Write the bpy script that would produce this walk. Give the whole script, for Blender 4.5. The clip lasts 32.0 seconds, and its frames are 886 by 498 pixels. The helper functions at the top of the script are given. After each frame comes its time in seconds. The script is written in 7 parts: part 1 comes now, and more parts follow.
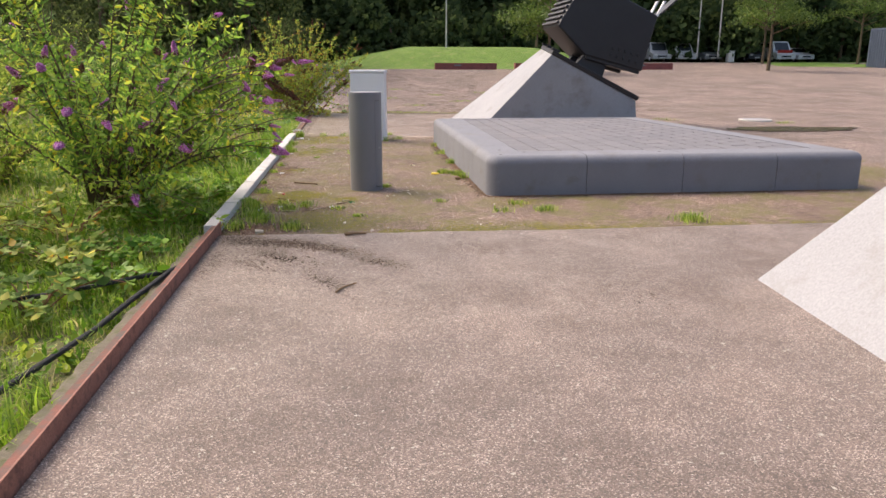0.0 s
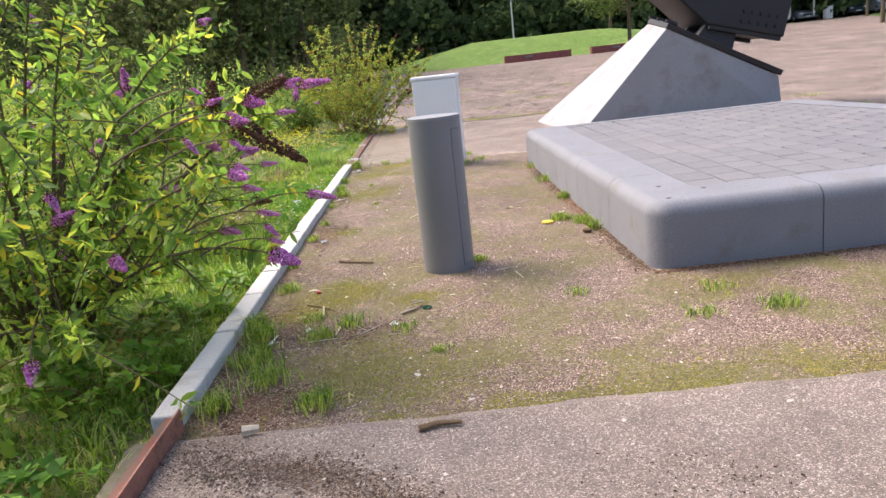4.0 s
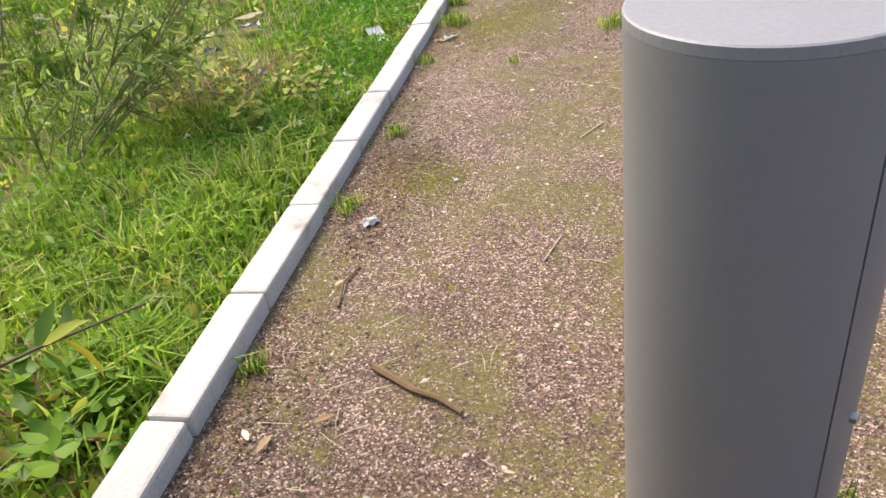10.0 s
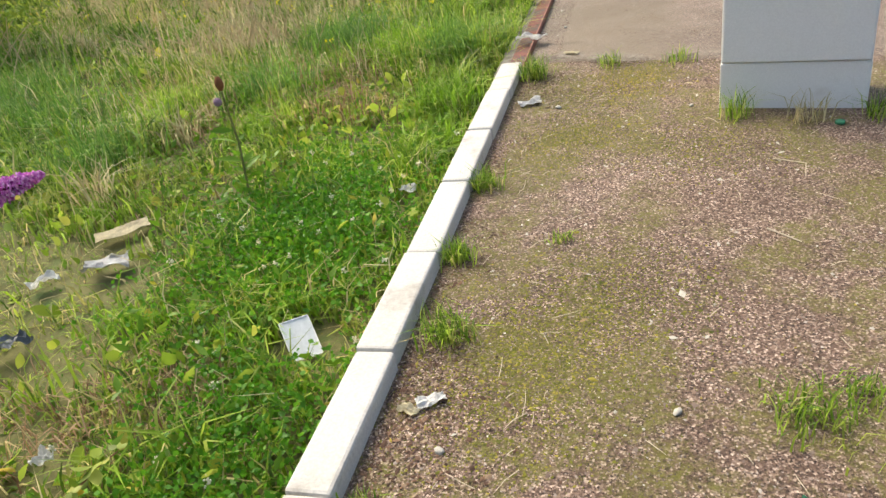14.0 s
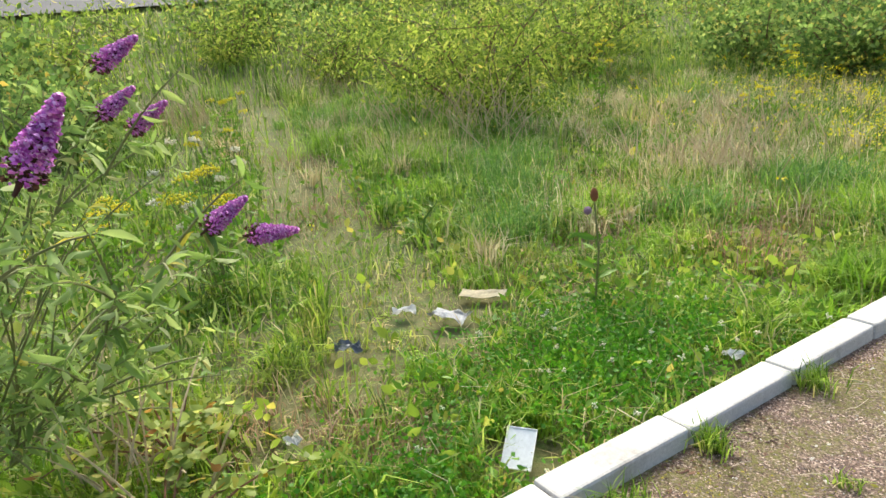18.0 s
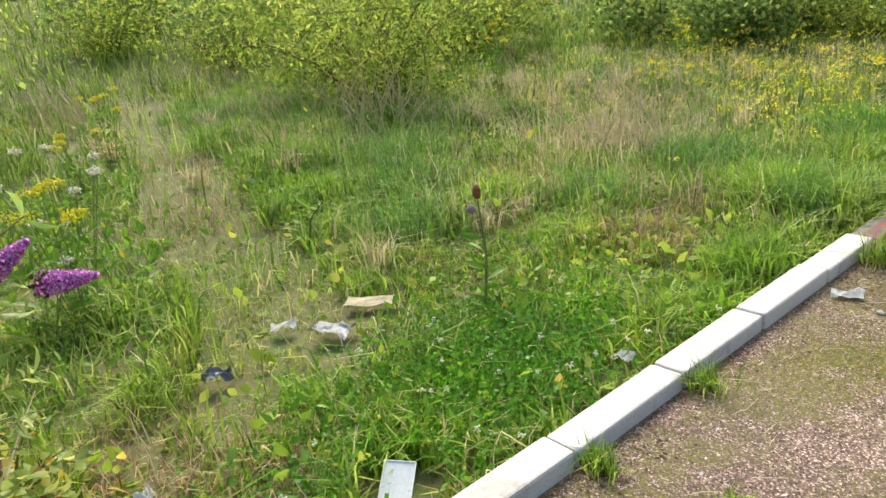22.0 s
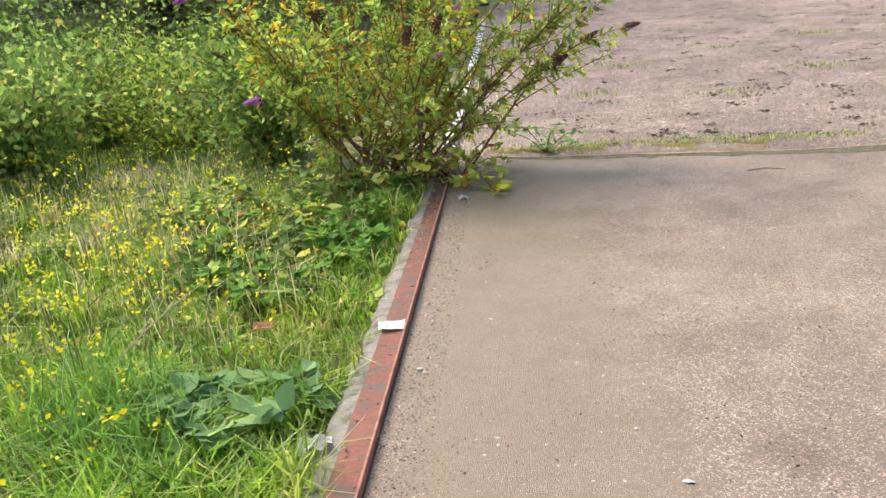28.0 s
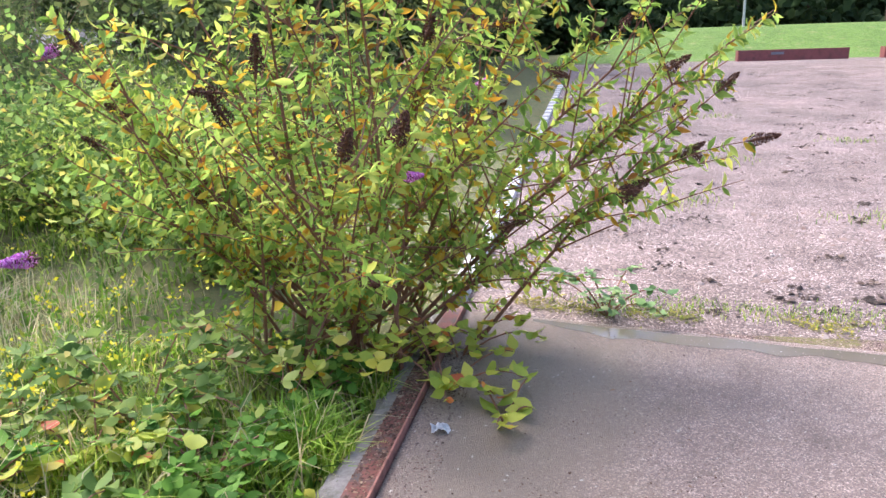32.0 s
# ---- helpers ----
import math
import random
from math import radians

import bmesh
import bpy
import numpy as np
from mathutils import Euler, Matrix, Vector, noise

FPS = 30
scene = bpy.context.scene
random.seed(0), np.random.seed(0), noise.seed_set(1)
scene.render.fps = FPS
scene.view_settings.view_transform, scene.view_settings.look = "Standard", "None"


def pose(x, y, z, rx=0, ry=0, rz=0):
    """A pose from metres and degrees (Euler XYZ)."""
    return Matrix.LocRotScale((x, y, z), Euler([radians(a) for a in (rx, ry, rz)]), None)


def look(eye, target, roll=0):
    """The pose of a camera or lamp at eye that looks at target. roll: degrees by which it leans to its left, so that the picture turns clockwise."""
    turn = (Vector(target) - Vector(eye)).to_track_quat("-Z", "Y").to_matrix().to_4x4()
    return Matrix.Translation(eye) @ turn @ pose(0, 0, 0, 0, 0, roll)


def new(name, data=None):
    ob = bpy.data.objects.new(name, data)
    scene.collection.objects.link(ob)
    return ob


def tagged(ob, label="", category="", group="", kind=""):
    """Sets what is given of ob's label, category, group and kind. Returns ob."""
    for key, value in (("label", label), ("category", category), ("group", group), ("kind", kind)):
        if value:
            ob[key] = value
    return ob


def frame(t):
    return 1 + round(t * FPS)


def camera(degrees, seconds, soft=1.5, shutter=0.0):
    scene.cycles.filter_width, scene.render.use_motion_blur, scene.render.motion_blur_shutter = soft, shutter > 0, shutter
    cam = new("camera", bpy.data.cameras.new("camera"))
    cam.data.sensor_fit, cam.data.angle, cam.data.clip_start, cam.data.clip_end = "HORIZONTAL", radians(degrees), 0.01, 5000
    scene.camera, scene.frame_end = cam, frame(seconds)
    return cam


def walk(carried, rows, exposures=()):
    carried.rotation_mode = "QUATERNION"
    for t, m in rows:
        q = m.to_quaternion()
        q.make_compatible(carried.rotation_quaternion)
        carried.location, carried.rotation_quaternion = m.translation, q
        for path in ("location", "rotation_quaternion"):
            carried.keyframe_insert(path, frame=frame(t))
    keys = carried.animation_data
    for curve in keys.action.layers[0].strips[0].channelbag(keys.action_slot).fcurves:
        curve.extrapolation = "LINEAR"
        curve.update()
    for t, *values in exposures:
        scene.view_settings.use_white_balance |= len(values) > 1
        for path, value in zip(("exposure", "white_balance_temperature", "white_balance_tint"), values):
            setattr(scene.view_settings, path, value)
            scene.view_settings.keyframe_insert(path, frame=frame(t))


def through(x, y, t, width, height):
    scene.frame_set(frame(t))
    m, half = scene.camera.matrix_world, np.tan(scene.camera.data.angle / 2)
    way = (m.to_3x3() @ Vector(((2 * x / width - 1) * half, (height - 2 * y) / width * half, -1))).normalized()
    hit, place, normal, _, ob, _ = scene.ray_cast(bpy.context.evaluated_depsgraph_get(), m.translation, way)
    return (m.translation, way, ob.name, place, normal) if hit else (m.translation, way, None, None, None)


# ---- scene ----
cam = camera(62.2, 32.0, soft=1.5)
PATH = [
    (0, (1.212, -8.678, 1.449), (1.44, -6.753, 0.96), 0.1),
    (0.5, (1.291, -8.271, 1.448), (1.433, -6.335, 0.963), -1.0),
    (1, (1.366, -7.817, 1.484), (1.422, -5.876, 1.005), -0.9),
    (1.5, (1.299, -7.361, 1.462), (1.343, -5.43, 0.946), -1.5),
    (2, (1.366, -6.912, 1.482), (1.397, -4.967, 1.016), -2.8),
    (2.5, (1.37, -6.504, 1.483), (1.363, -4.562, 1.005), -4.9),
    (4.5, (1.243, -4.885, 1.489), (1.282, -2.948, 0.995), -7.3),
    (5, (1.237, -4.459, 1.496), (1.402, -2.538, 0.963), -6.9),
    (5.5, (1.19, -4.019, 1.49), (1.483, -2.132, 0.895), -7.6),
    (6, (1.264, -3.621, 1.52), (1.564, -1.739, 0.914), -8.3),
    (6.5, (1.259, -3.191, 1.498), (1.579, -1.314, 0.886), -8.3),
    (7, (1.285, -2.76, 1.471), (1.617, -0.892, 0.836), -6.3),
    (7.5, (1.325, -2.439, 1.469), (1.437, -0.583, 0.733), -4.8),
    (8, (1.252, -2.2, 1.431), (1.013, -0.604, 0.251), -5.6),
    (8.5, (1.312, -1.948, 1.447), (1.026, -0.432, 0.174), -6.5),
    (9, (1.289, -1.664, 1.45), (0.942, -0.116, 0.232), -6.1),
    (9.5, (1.171, -1.323, 1.451), (0.803, 0.262, 0.288), -6.0),
    (10, (1.12, -0.954, 1.426), (0.676, 0.67, 0.347), -9.5),
    (10.5, (1.054, -0.578, 1.496), (0.585, 1.066, 0.459), -12.8),
    (11, (1.035, -0.171, 1.517), (0.605, 1.483, 0.478), -16.4),
    (11.5, (0.968, 0.178, 1.53), (0.565, 1.853, 0.514), -16.2),
    (12, (0.917, 0.536, 1.502), (0.625, 2.218, 0.46), -15.6),
    (12.5, (0.929, 0.916, 1.472), (0.752, 2.594, 0.399), -15.1),
    (13, (0.945, 1.321, 1.487), (0.776, 2.998, 0.411), -15.0),
    (13.5, (0.879, 1.703, 1.487), (0.689, 3.385, 0.421), -13.5),
    (14, (0.793, 2.065, 1.479), (0.244, 3.71, 0.482), -10.5),
    (14.5, (0.738, 2.429, 1.459), (-0.198, 3.925, 0.518), -5.2),
    (15, (0.522, 2.594, 1.452), (-0.693, 3.838, 0.465), 0.1),
    (15.5, (0.632, 2.750, 1.474), (-0.757, 3.706, 0.390), 2.9),
    (17.5, (1.376, 2.678, 1.518), (-0.281, 3.619, 0.912), -4.7),
    (18, (1.447, 2.532, 1.499), (-0.166, 3.549, 0.898), -5.5),
    (18.5, (1.47, 2.477, 1.484), (-0.11, 3.552, 0.893), -6.0),
    (19, (1.474, 2.463, 1.481), (-0.087, 3.565, 0.888), -5.9),
    (19.5, (1.473, 2.461, 1.49), (-0.077, 3.573, 0.889), -6.1),
    (20, (1.476, 2.486, 1.479), (-0.073, 3.6, 0.88), -6.4),
    (20.5, (1.469, 2.483, 1.482), (-0.076, 3.599, 0.877), -6.4),
    (21, (1.471, 2.526, 1.47), (-0.068, 3.637, 0.84), -6.9),
    (21.5, (1.421, 2.705, 1.492), (-0.099, 3.831, 0.84), -7.1),
    (22, (1.338, 2.88, 1.514), (-0.137, 4.05, 0.84), -7.0),
    (22.5, (1.147, 3.115, 1.511), (-0.188, 4.44, 0.832), -6.6),
    (23, (1.069, 3.488, 1.522), (-0.128, 4.986, 0.955), -5.7),
    (23.5, (0.965, 3.823, 1.535), (-0.179, 5.364, 0.969), -6.4),
    (24, (0.806, 4.137, 1.514), (-0.194, 5.76, 0.911), -6.9),
    (24.5, (0.747, 4.471, 1.520), (-0.088, 6.149, 0.822), -6.6),
    (25, (0.641, 4.831, 1.525), (0.005, 6.556, 0.738), -6.0),
    (25.5, (0.600, 5.150, 1.515), (0.150, 6.918, 0.698), -7.0),
    (27.5, (0.521, 6.578, 1.458), (0.308, 8.41, 0.685), -5.4),
    (28, (0.538, 6.9, 1.471), (0.343, 8.783, 0.827), -4.9),
    (28.5, (0.485, 7.26, 1.472), (0.31, 9.174, 0.918), -3.8),
    (29, (0.527, 7.62, 1.505), (0.358, 9.555, 1.032), -2.9),
    (29.5, (0.54, 7.956, 1.603), (0.367, 9.909, 1.208), -1.3),
    (30, (0.537, 8.309, 1.592), (0.312, 10.267, 1.252), -1.1),
    (30.5, (0.631, 8.601, 1.578), (0.309, 10.544, 1.234), -1.2),
    (31, (0.695, 8.879, 1.575), (0.316, 10.802, 1.176), -1.3),
    (31.5, (0.682, 9.206, 1.54), (0.311, 11.115, 1.071), -1.2),
    (32, (0.756, 9.521, 1.55), (0.372, 11.419, 1.047), -1.7),
]
walk(cam, [(t, look(eye, target, roll)) for t, eye, target, roll in PATH],
     exposures=[(0, 1.33, 7150, 14), (1, 1.44, 7150, 14), (2, 1.46, 7000, 14), (4.5, 1.70, 6700, 13), (6, 1.65, 6700, 16), (7, 1.47, 6850, 19), (7.5, 1.42, 6850, 20), (8, 1.3, 7000, 23), (9, 1.66, 6400, 20), (9.5, 1.68, 6500, 16), (10, 1.57, 7000, 13), (11, 1.40, 7000, 14), (12, 1.4, 6800, 9), (14, 1.38, 7200, 5), (15, 1.48, 7000, 2), (20, 1.56, 6700, 3), (22, 1.50, 6850, 3), (23, 1.50, 6900, 4), (24, 1.54, 6900, 4), (25, 1.42, 6950, 6), (28, 1.75, 6700, 5), (30, 2.05, 5850, 17), (32, 2.11, 5850, 19)])

# ---- light ----
SUN_ELEV, SUN_TURN = radians(50), radians(-54)   # turn: from +y towards +x
world = bpy.data.worlds.new("sky_world")
scene.world = world
world.use_nodes = True
wn = world.node_tree
sky = wn.nodes.new("ShaderNodeTexSky")
sky.sky_type = 'NISHITA'
sky.sun_disc = False
sky.sun_elevation = SUN_ELEV
sky.sun_rotation = SUN_TURN
sky.air_density = 1.0
sky.dust_density = 4.0
sky.ozone_density = 1.0
bg = wn.nodes["Background"]
bg.inputs["Strength"].default_value = 0.125
wn.links.new(sky.outputs[0], bg.inputs["Color"])

sun_data = bpy.data.lights.new("sun", 'SUN')
sun_data.energy = 1.3
sun_data.angle = radians(34)
sun_data.color = (1.0, 0.94, 0.87)
sun = new("sun", sun_data)
sun_from = Vector((math.sin(SUN_TURN) * math.cos(SUN_ELEV), math.cos(SUN_TURN) * math.cos(SUN_ELEV), math.sin(SUN_ELEV)))
sun.matrix_world = look(sun_from * 60, (0, 0, 0))

# ---- small tools ----
RNG = np.random.default_rng(7)


def ramp(nt, stops):
    n = nt.nodes.new("ShaderNodeValToRGB")
    el = n.color_ramp.elements
    while len(el) < len(stops):
        el.new(0.5)
    for e, (p, c) in zip(el, stops):
        e.position, e.color = p, (*c, 1)
    return n


def noise_tex(nt, coord, scale, detail=5.0, rough=0.6):
    n = nt.nodes.new("ShaderNodeTexNoise")
    n.inputs["Scale"].default_value = scale
    n.inputs["Detail"].default_value = detail
    n.inputs["Roughness"].default_value = rough
    nt.links.new(coord, n.inputs["Vector"])
    return n.outputs[0]


def mix(nt, fac, a, b, kind='MIX'):
    n = nt.nodes.new("ShaderNodeMix")
    n.data_type, n.blend_type = 'RGBA', kind
    for sock, v in ((n.inputs[0], fac), (n.inputs[6], a), (n.inputs[7], b)):
        if isinstance(v, (int, float)):
            sock.default_value = v
        elif isinstance(v, tuple):
            sock.default_value = (*v, 1)
        else:
            nt.links.new(v, sock)
    return n.outputs[2]


def base_mat(name):
    m = bpy.data.materials.new(name)
    m.use_nodes = True
    nt = m.node_tree
    return m, nt, nt.nodes["Principled BSDF"], nt.nodes.new("ShaderNodeTexCoord").outputs["Object"]


def bump(nt, bsdf, height, strength, distance):
    b = nt.nodes.new("ShaderNodeBump")
    b.inputs["Strength"].default_value = strength
    b.inputs["Distance"].default_value = distance
    nt.links.new(height, b.inputs["Height"])
    nt.links.new(b.outputs[0], bsdf.inputs["Normal"])


def surface(name, dark, light, big=1.0, fine=40.0, rough=0.8, relief=0.3, depth=0.004, metal=0.0, stain=None, stain_at=(0.52, 0.68), grain=0.75):
    """A weathered surface: two scales of mottling, fine relief, and stains of another colour."""
    m, nt, bsdf, co = base_mat(name)
    n1 = noise_tex(nt, co, big, 6)
    n2 = noise_tex(nt, co, fine, 4, 0.7)
    c = mix(nt, n1, dark, light)
    r2 = ramp(nt, [(0.3, (0.62, 0.62, 0.62)), (0.7, (1.25, 1.25, 1.25))])
    nt.links.new(n2, r2.inputs[0])
    c = mix(nt, grain, c, r2.outputs[0], 'MULTIPLY')
    if stain:
        n3 = noise_tex(nt, co, big * 1.7 + 0.13, 8, 0.65)
        r3 = ramp(nt, [(stain_at[0], (0, 0, 0)), (stain_at[1], (1, 1, 1))])
        nt.links.new(n3, r3.inputs[0])
        c = mix(nt, r3.outputs[0], c, stain)
    nt.links.new(c, bsdf.inputs["Base Color"])
    bsdf.inputs["Roughness"].default_value = rough
    bsdf.inputs["Metallic"].default_value = metal
    bump(nt, bsdf, n2, relief, depth)
    return m


def leafy(name, stops, rough=0.5, through=0.35, by='island', gloss=0.35, dry=0.0):
    """Leaves, blades and petals: the colour varies from piece to piece and light passes through."""
    m, nt, bsdf, co = base_mat(name)
    g = nt.nodes.new("ShaderNodeNewGeometry") if by == 'island' else nt.nodes.new("ShaderNodeObjectInfo")
    r = ramp(nt, stops)
    nt.links.new(g.outputs["Random Per Island" if by == 'island' else "Random"], r.inputs[0])
    n = noise_tex(nt, co, 0.9, 5, 0.65)
    rr = ramp(nt, [(0.3, (0.58, 0.68, 0.64)), (0.5, (1.0, 1.0, 1.0)), (0.7, (1.45, 1.24, 1.0))])
    nt.links.new(n, rr.inputs[0])
    c = mix(nt, 0.8, r.outputs[0], rr.outputs[0], 'MULTIPLY')
    if dry:
        n2 = noise_tex(nt, co, 3.2, 7, 0.7)
        r2 = ramp(nt, [(0.50, (0, 0, 0)), (0.68, (dry, dry, dry))])
        nt.links.new(n2, r2.inputs[0])
        c = mix(nt, r2.outputs[0], c, (0.40, 0.36, 0.12))
    nt.links.new(c, bsdf.inputs["Base Color"])
    bsdf.inputs["Roughness"].default_value = rough
    bsdf.inputs["Specular IOR Level"].default_value = gloss
    if through:
        t = nt.nodes.new("ShaderNodeBsdfTranslucent")
        nt.links.new(c, t.inputs["Color"])
        mx = nt.nodes.new("ShaderNodeMixShader")
        mx.inputs[0].default_value = through
        nt.links.new(bsdf.outputs[0], mx.inputs[1])
        nt.links.new(t.outputs[0], mx.inputs[2])
        nt.links.new(mx.outputs[0], nt.nodes["Material Output"].inputs["Surface"])
    return m


def thing(name, label, category, at=(0, 0, 0), rz=0.0, group="", kind=""):
    ob = new(name)
    ob.empty_display_size = 0.1
    ob.matrix_world = pose(*at, 0, 0, rz)
    return tagged(ob, label, category, group, kind)


def part(name, bm, material, parent=None, label="", smooth=False):
    """Links a bmesh, or a mesh, as one mesh object under a thing or a part."""
    if isinstance(bm, bpy.types.Mesh):
        me = bm
    else:
        me = bpy.data.meshes.new(name)
        bmesh.ops.recalc_face_normals(bm, faces=bm.faces)
        bm.to_mesh(me)
        bm.free()
    if not me.materials:
        for one in (material if isinstance(material, (list, tuple)) else [material]):
            me.materials.append(one)
    if smooth:
        me.polygons.foreach_set("use_smooth", np.ones(len(me.polygons), bool))
        me.set_sharp_from_angle(angle=radians(35))
    ob = new(name, me)
    if parent is not None:
        ob.parent = parent
    return tagged(ob, label)


def block(bm, size, at=(0, 0, 0), bevel=0.0, turn=None, segments=2):
    """A box with rounded edges, its centre at at."""
    made = bmesh.ops.create_cube(bm, size=1.0)
    m = Matrix.Translation(at) @ (turn or Matrix.Identity(4)) @ Matrix.Diagonal((*size, 1))
    bmesh.ops.transform(bm, matrix=m, verts=made["verts"])
    if bevel:
        edges = list({e for v in made["verts"] for e in v.link_edges})
        bmesh.ops.bevel(bm, geom=edges, offset=bevel, segments=segments, affect='EDGES', profile=0.5)
    return bm


def box_bm(size, at=(0, 0, 0), bevel=0.0, turn=None, segments=2):
    return block(bmesh.new(), size, at, bevel, turn, segments)


def tube(bm, points, radii, sides=7, cap=True):
    """A tapered tube along points."""
    rings = []
    pts = [Vector(p) for p in points]
    for i, p in enumerate(pts):
        d = (pts[min(i + 1, len(pts) - 1)] - pts[max(i - 1, 0)]).normalized()
        u = d.orthogonal().normalized()
        if rings:
            u = (last - d * last.dot(d))
            u = u.normalized() if u.length > 1e-6 else d.orthogonal().normalized()
        last = u
        w = d.cross(u)
        rings.append([bm.verts.new(p + radii[i] * (math.cos(a) * u + math.sin(a) * w))
                      for a in (2 * math.pi * k / sides for k in range(sides))])
    for a, b in zip(rings, rings[1:]):
        for k in range(sides):
            bm.faces.new((a[k], a[(k + 1) % sides], b[(k + 1) % sides], b[k]))
    if cap:
        for r in (rings[0], rings[-1]):
            bm.faces.new(r)
    return bm


def prism(bm, outline, z0, z1, bevel=0.0):
    """An upright solid over a flat outline."""
    low = [bm.verts.new((x, y, z0)) for x, y in outline]
    top = [bm.verts.new((x, y, z1)) for x, y in outline]
    n = len(outline)
    bm.faces.new(low[::-1])
    bm.faces.new(top)
    for i in range(n):
        bm.faces.new((low[i], low[(i + 1) % n], top[(i + 1) % n], top[i]))
    if bevel:
        bmesh.ops.bevel(bm, geom=list(bm.edges), offset=bevel, segments=2, affect='EDGES', profile=0.5)
    return bm


def raw_mesh(name, verts, tris, material, mats=None):
    """A mesh straight from arrays of places and triangles."""
    me = bpy.data.meshes.new(name)
    verts, tris = np.asarray(verts, np.float32), np.asarray(tris, np.int32)
    me.vertices.add(len(verts))
    me.vertices.foreach_set("co", verts.ravel())
    me.loops.add(tris.size)
    me.loops.foreach_set("vertex_index", tris.ravel())
    me.polygons.add(len(tris))
    me.polygons.foreach_set("loop_start", np.arange(0, tris.size, 3, dtype=np.int32))
    me.polygons.foreach_set("loop_total", np.full(len(tris), 3, np.int32))
    for m in (material if isinstance(material, (list, tuple)) else [material]):
        me.materials.append(m)
    if mats is not None:
        me.polygons.foreach_set("material_index", np.asarray(mats, np.int32))
    me.update(calc_edges=True)
    return me


def unit(v):
    return v / np.maximum(np.linalg.norm(v, axis=1, keepdims=True), 1e-9)


def pieces(verts, tris, place, turn_to, side, size):
    """Copies of one small shape (x along turn_to, y along side) laid at many places as arrays."""
    x = unit(turn_to)
    z = unit(np.cross(x, side))
    y = np.cross(z, x)
    size = np.asarray(size, float)
    if size.ndim == 1:
        size = np.repeat(size[:, None], 3, 1)
    v = np.asarray(verts, float)
    out = (place[:, None] + v[None, :, :1] * (x * size[:, :1])[:, None] + v[None, :, 1:2] * (y * size[:, 1:2])[:, None]
           + v[None, :, 2:] * (z * size[:, 2:])[:, None])
    t = np.asarray(tris)[None] + (np.arange(len(place)) * len(v))[:, None, None]
    return out.reshape(-1, 3), t.reshape(-1, 3)


# a leaf that is folded along its rib and droops to its tip: 12 triangles
LEAF_V = [(0, 0, 0), (0.2, 0.11, 0.03), (0.2, 0, 0), (0.2, -0.11, 0.03), (0.5, 0.165, 0.03), (0.5, 0, -0.02), (0.5, -0.165, 0.03), (0.8, 0.09, -0.04), (0.8, 0, -0.08), (0.8, -0.09, -0.04), (1, 0, -0.17)]
LEAF_T = [(0, 2, 1), (0, 3, 2)] + [t for k in (1, 4) for t in ((k, k + 1, k + 4), (k, k + 4, k + 3), (k + 1, k + 2, k + 5), (k + 1, k + 5, k + 4))] + [(7, 8, 10), (8, 9, 10)]
BROAD_V = [(x, y * 1.9, z) for x, y, z in LEAF_V]
# a small octahedron for stones and florets
OCTA_V = [(0.5, 0, 0), (-0.5, 0, 0), (0, 0.5, 0), (0, -0.5, 0), (0, 0, 0.5), (0, 0, -0.5)]
OCTA_T = [(0, 2, 4), (2, 1, 4), (1, 3, 4), (3, 0, 4), (2, 0, 5), (1, 2, 5), (3, 1, 5), (0, 3, 5)]

# grains and florets that show from above only, and a leaf of four triangles for crowns seen from afar
GRAIN_V = [(0.5, 0, -0.12), (-0.5, 0.06, -0.12), (0, 0.5, -0.12), (0.05, -0.5, -0.12), (0.04, 0.02, 0.45)]
GRAIN_T = [(0, 2, 4), (2, 1, 4), (1, 3, 4), (3, 0, 4)]
LITE_V = [(0, 0, 0), (0.45, 0.18, 0.05), (0.48, 0, 0), (0.45, -0.18, 0.05), (1, 0, -0.10)]
LITE_T = [(0, 2, 1), (0, 3, 2), (1, 2, 4), (2, 3, 4)]
LITEB_V = [(x, y * 1.9, z) for x, y, z in LITE_V]


def rand_dirs(n, rng, up=0.0):
    v = rng.normal(size=(n, 3))
    v[:, 2] += up
    return unit(v)


def slope(x, y):
    """The height of the ground: level along the walk, rising slowly to the far bank and up to the road."""
    x, y = np.asarray(x, float), np.asarray(y, float)
    r = np.clip((y - 13.0) / 30.0, 0, 1)
    far = np.clip((y - 43.0) / 20.0, 0, 1)
    z = 1.06 * (0.55 * r * r * (3 - 2 * r) + 0.45 * r) + 0.65 * far
    side = np.clip(-x - 3.0, 0, 7) * 0.06 + np.clip(-x - 10.0, 0, 20) * 0.175
    return np.maximum(z, side)


def ground_at(x, y):
    z = float(slope(x, y))
    return z - (0.10 if x < -0.1 else 0.0)

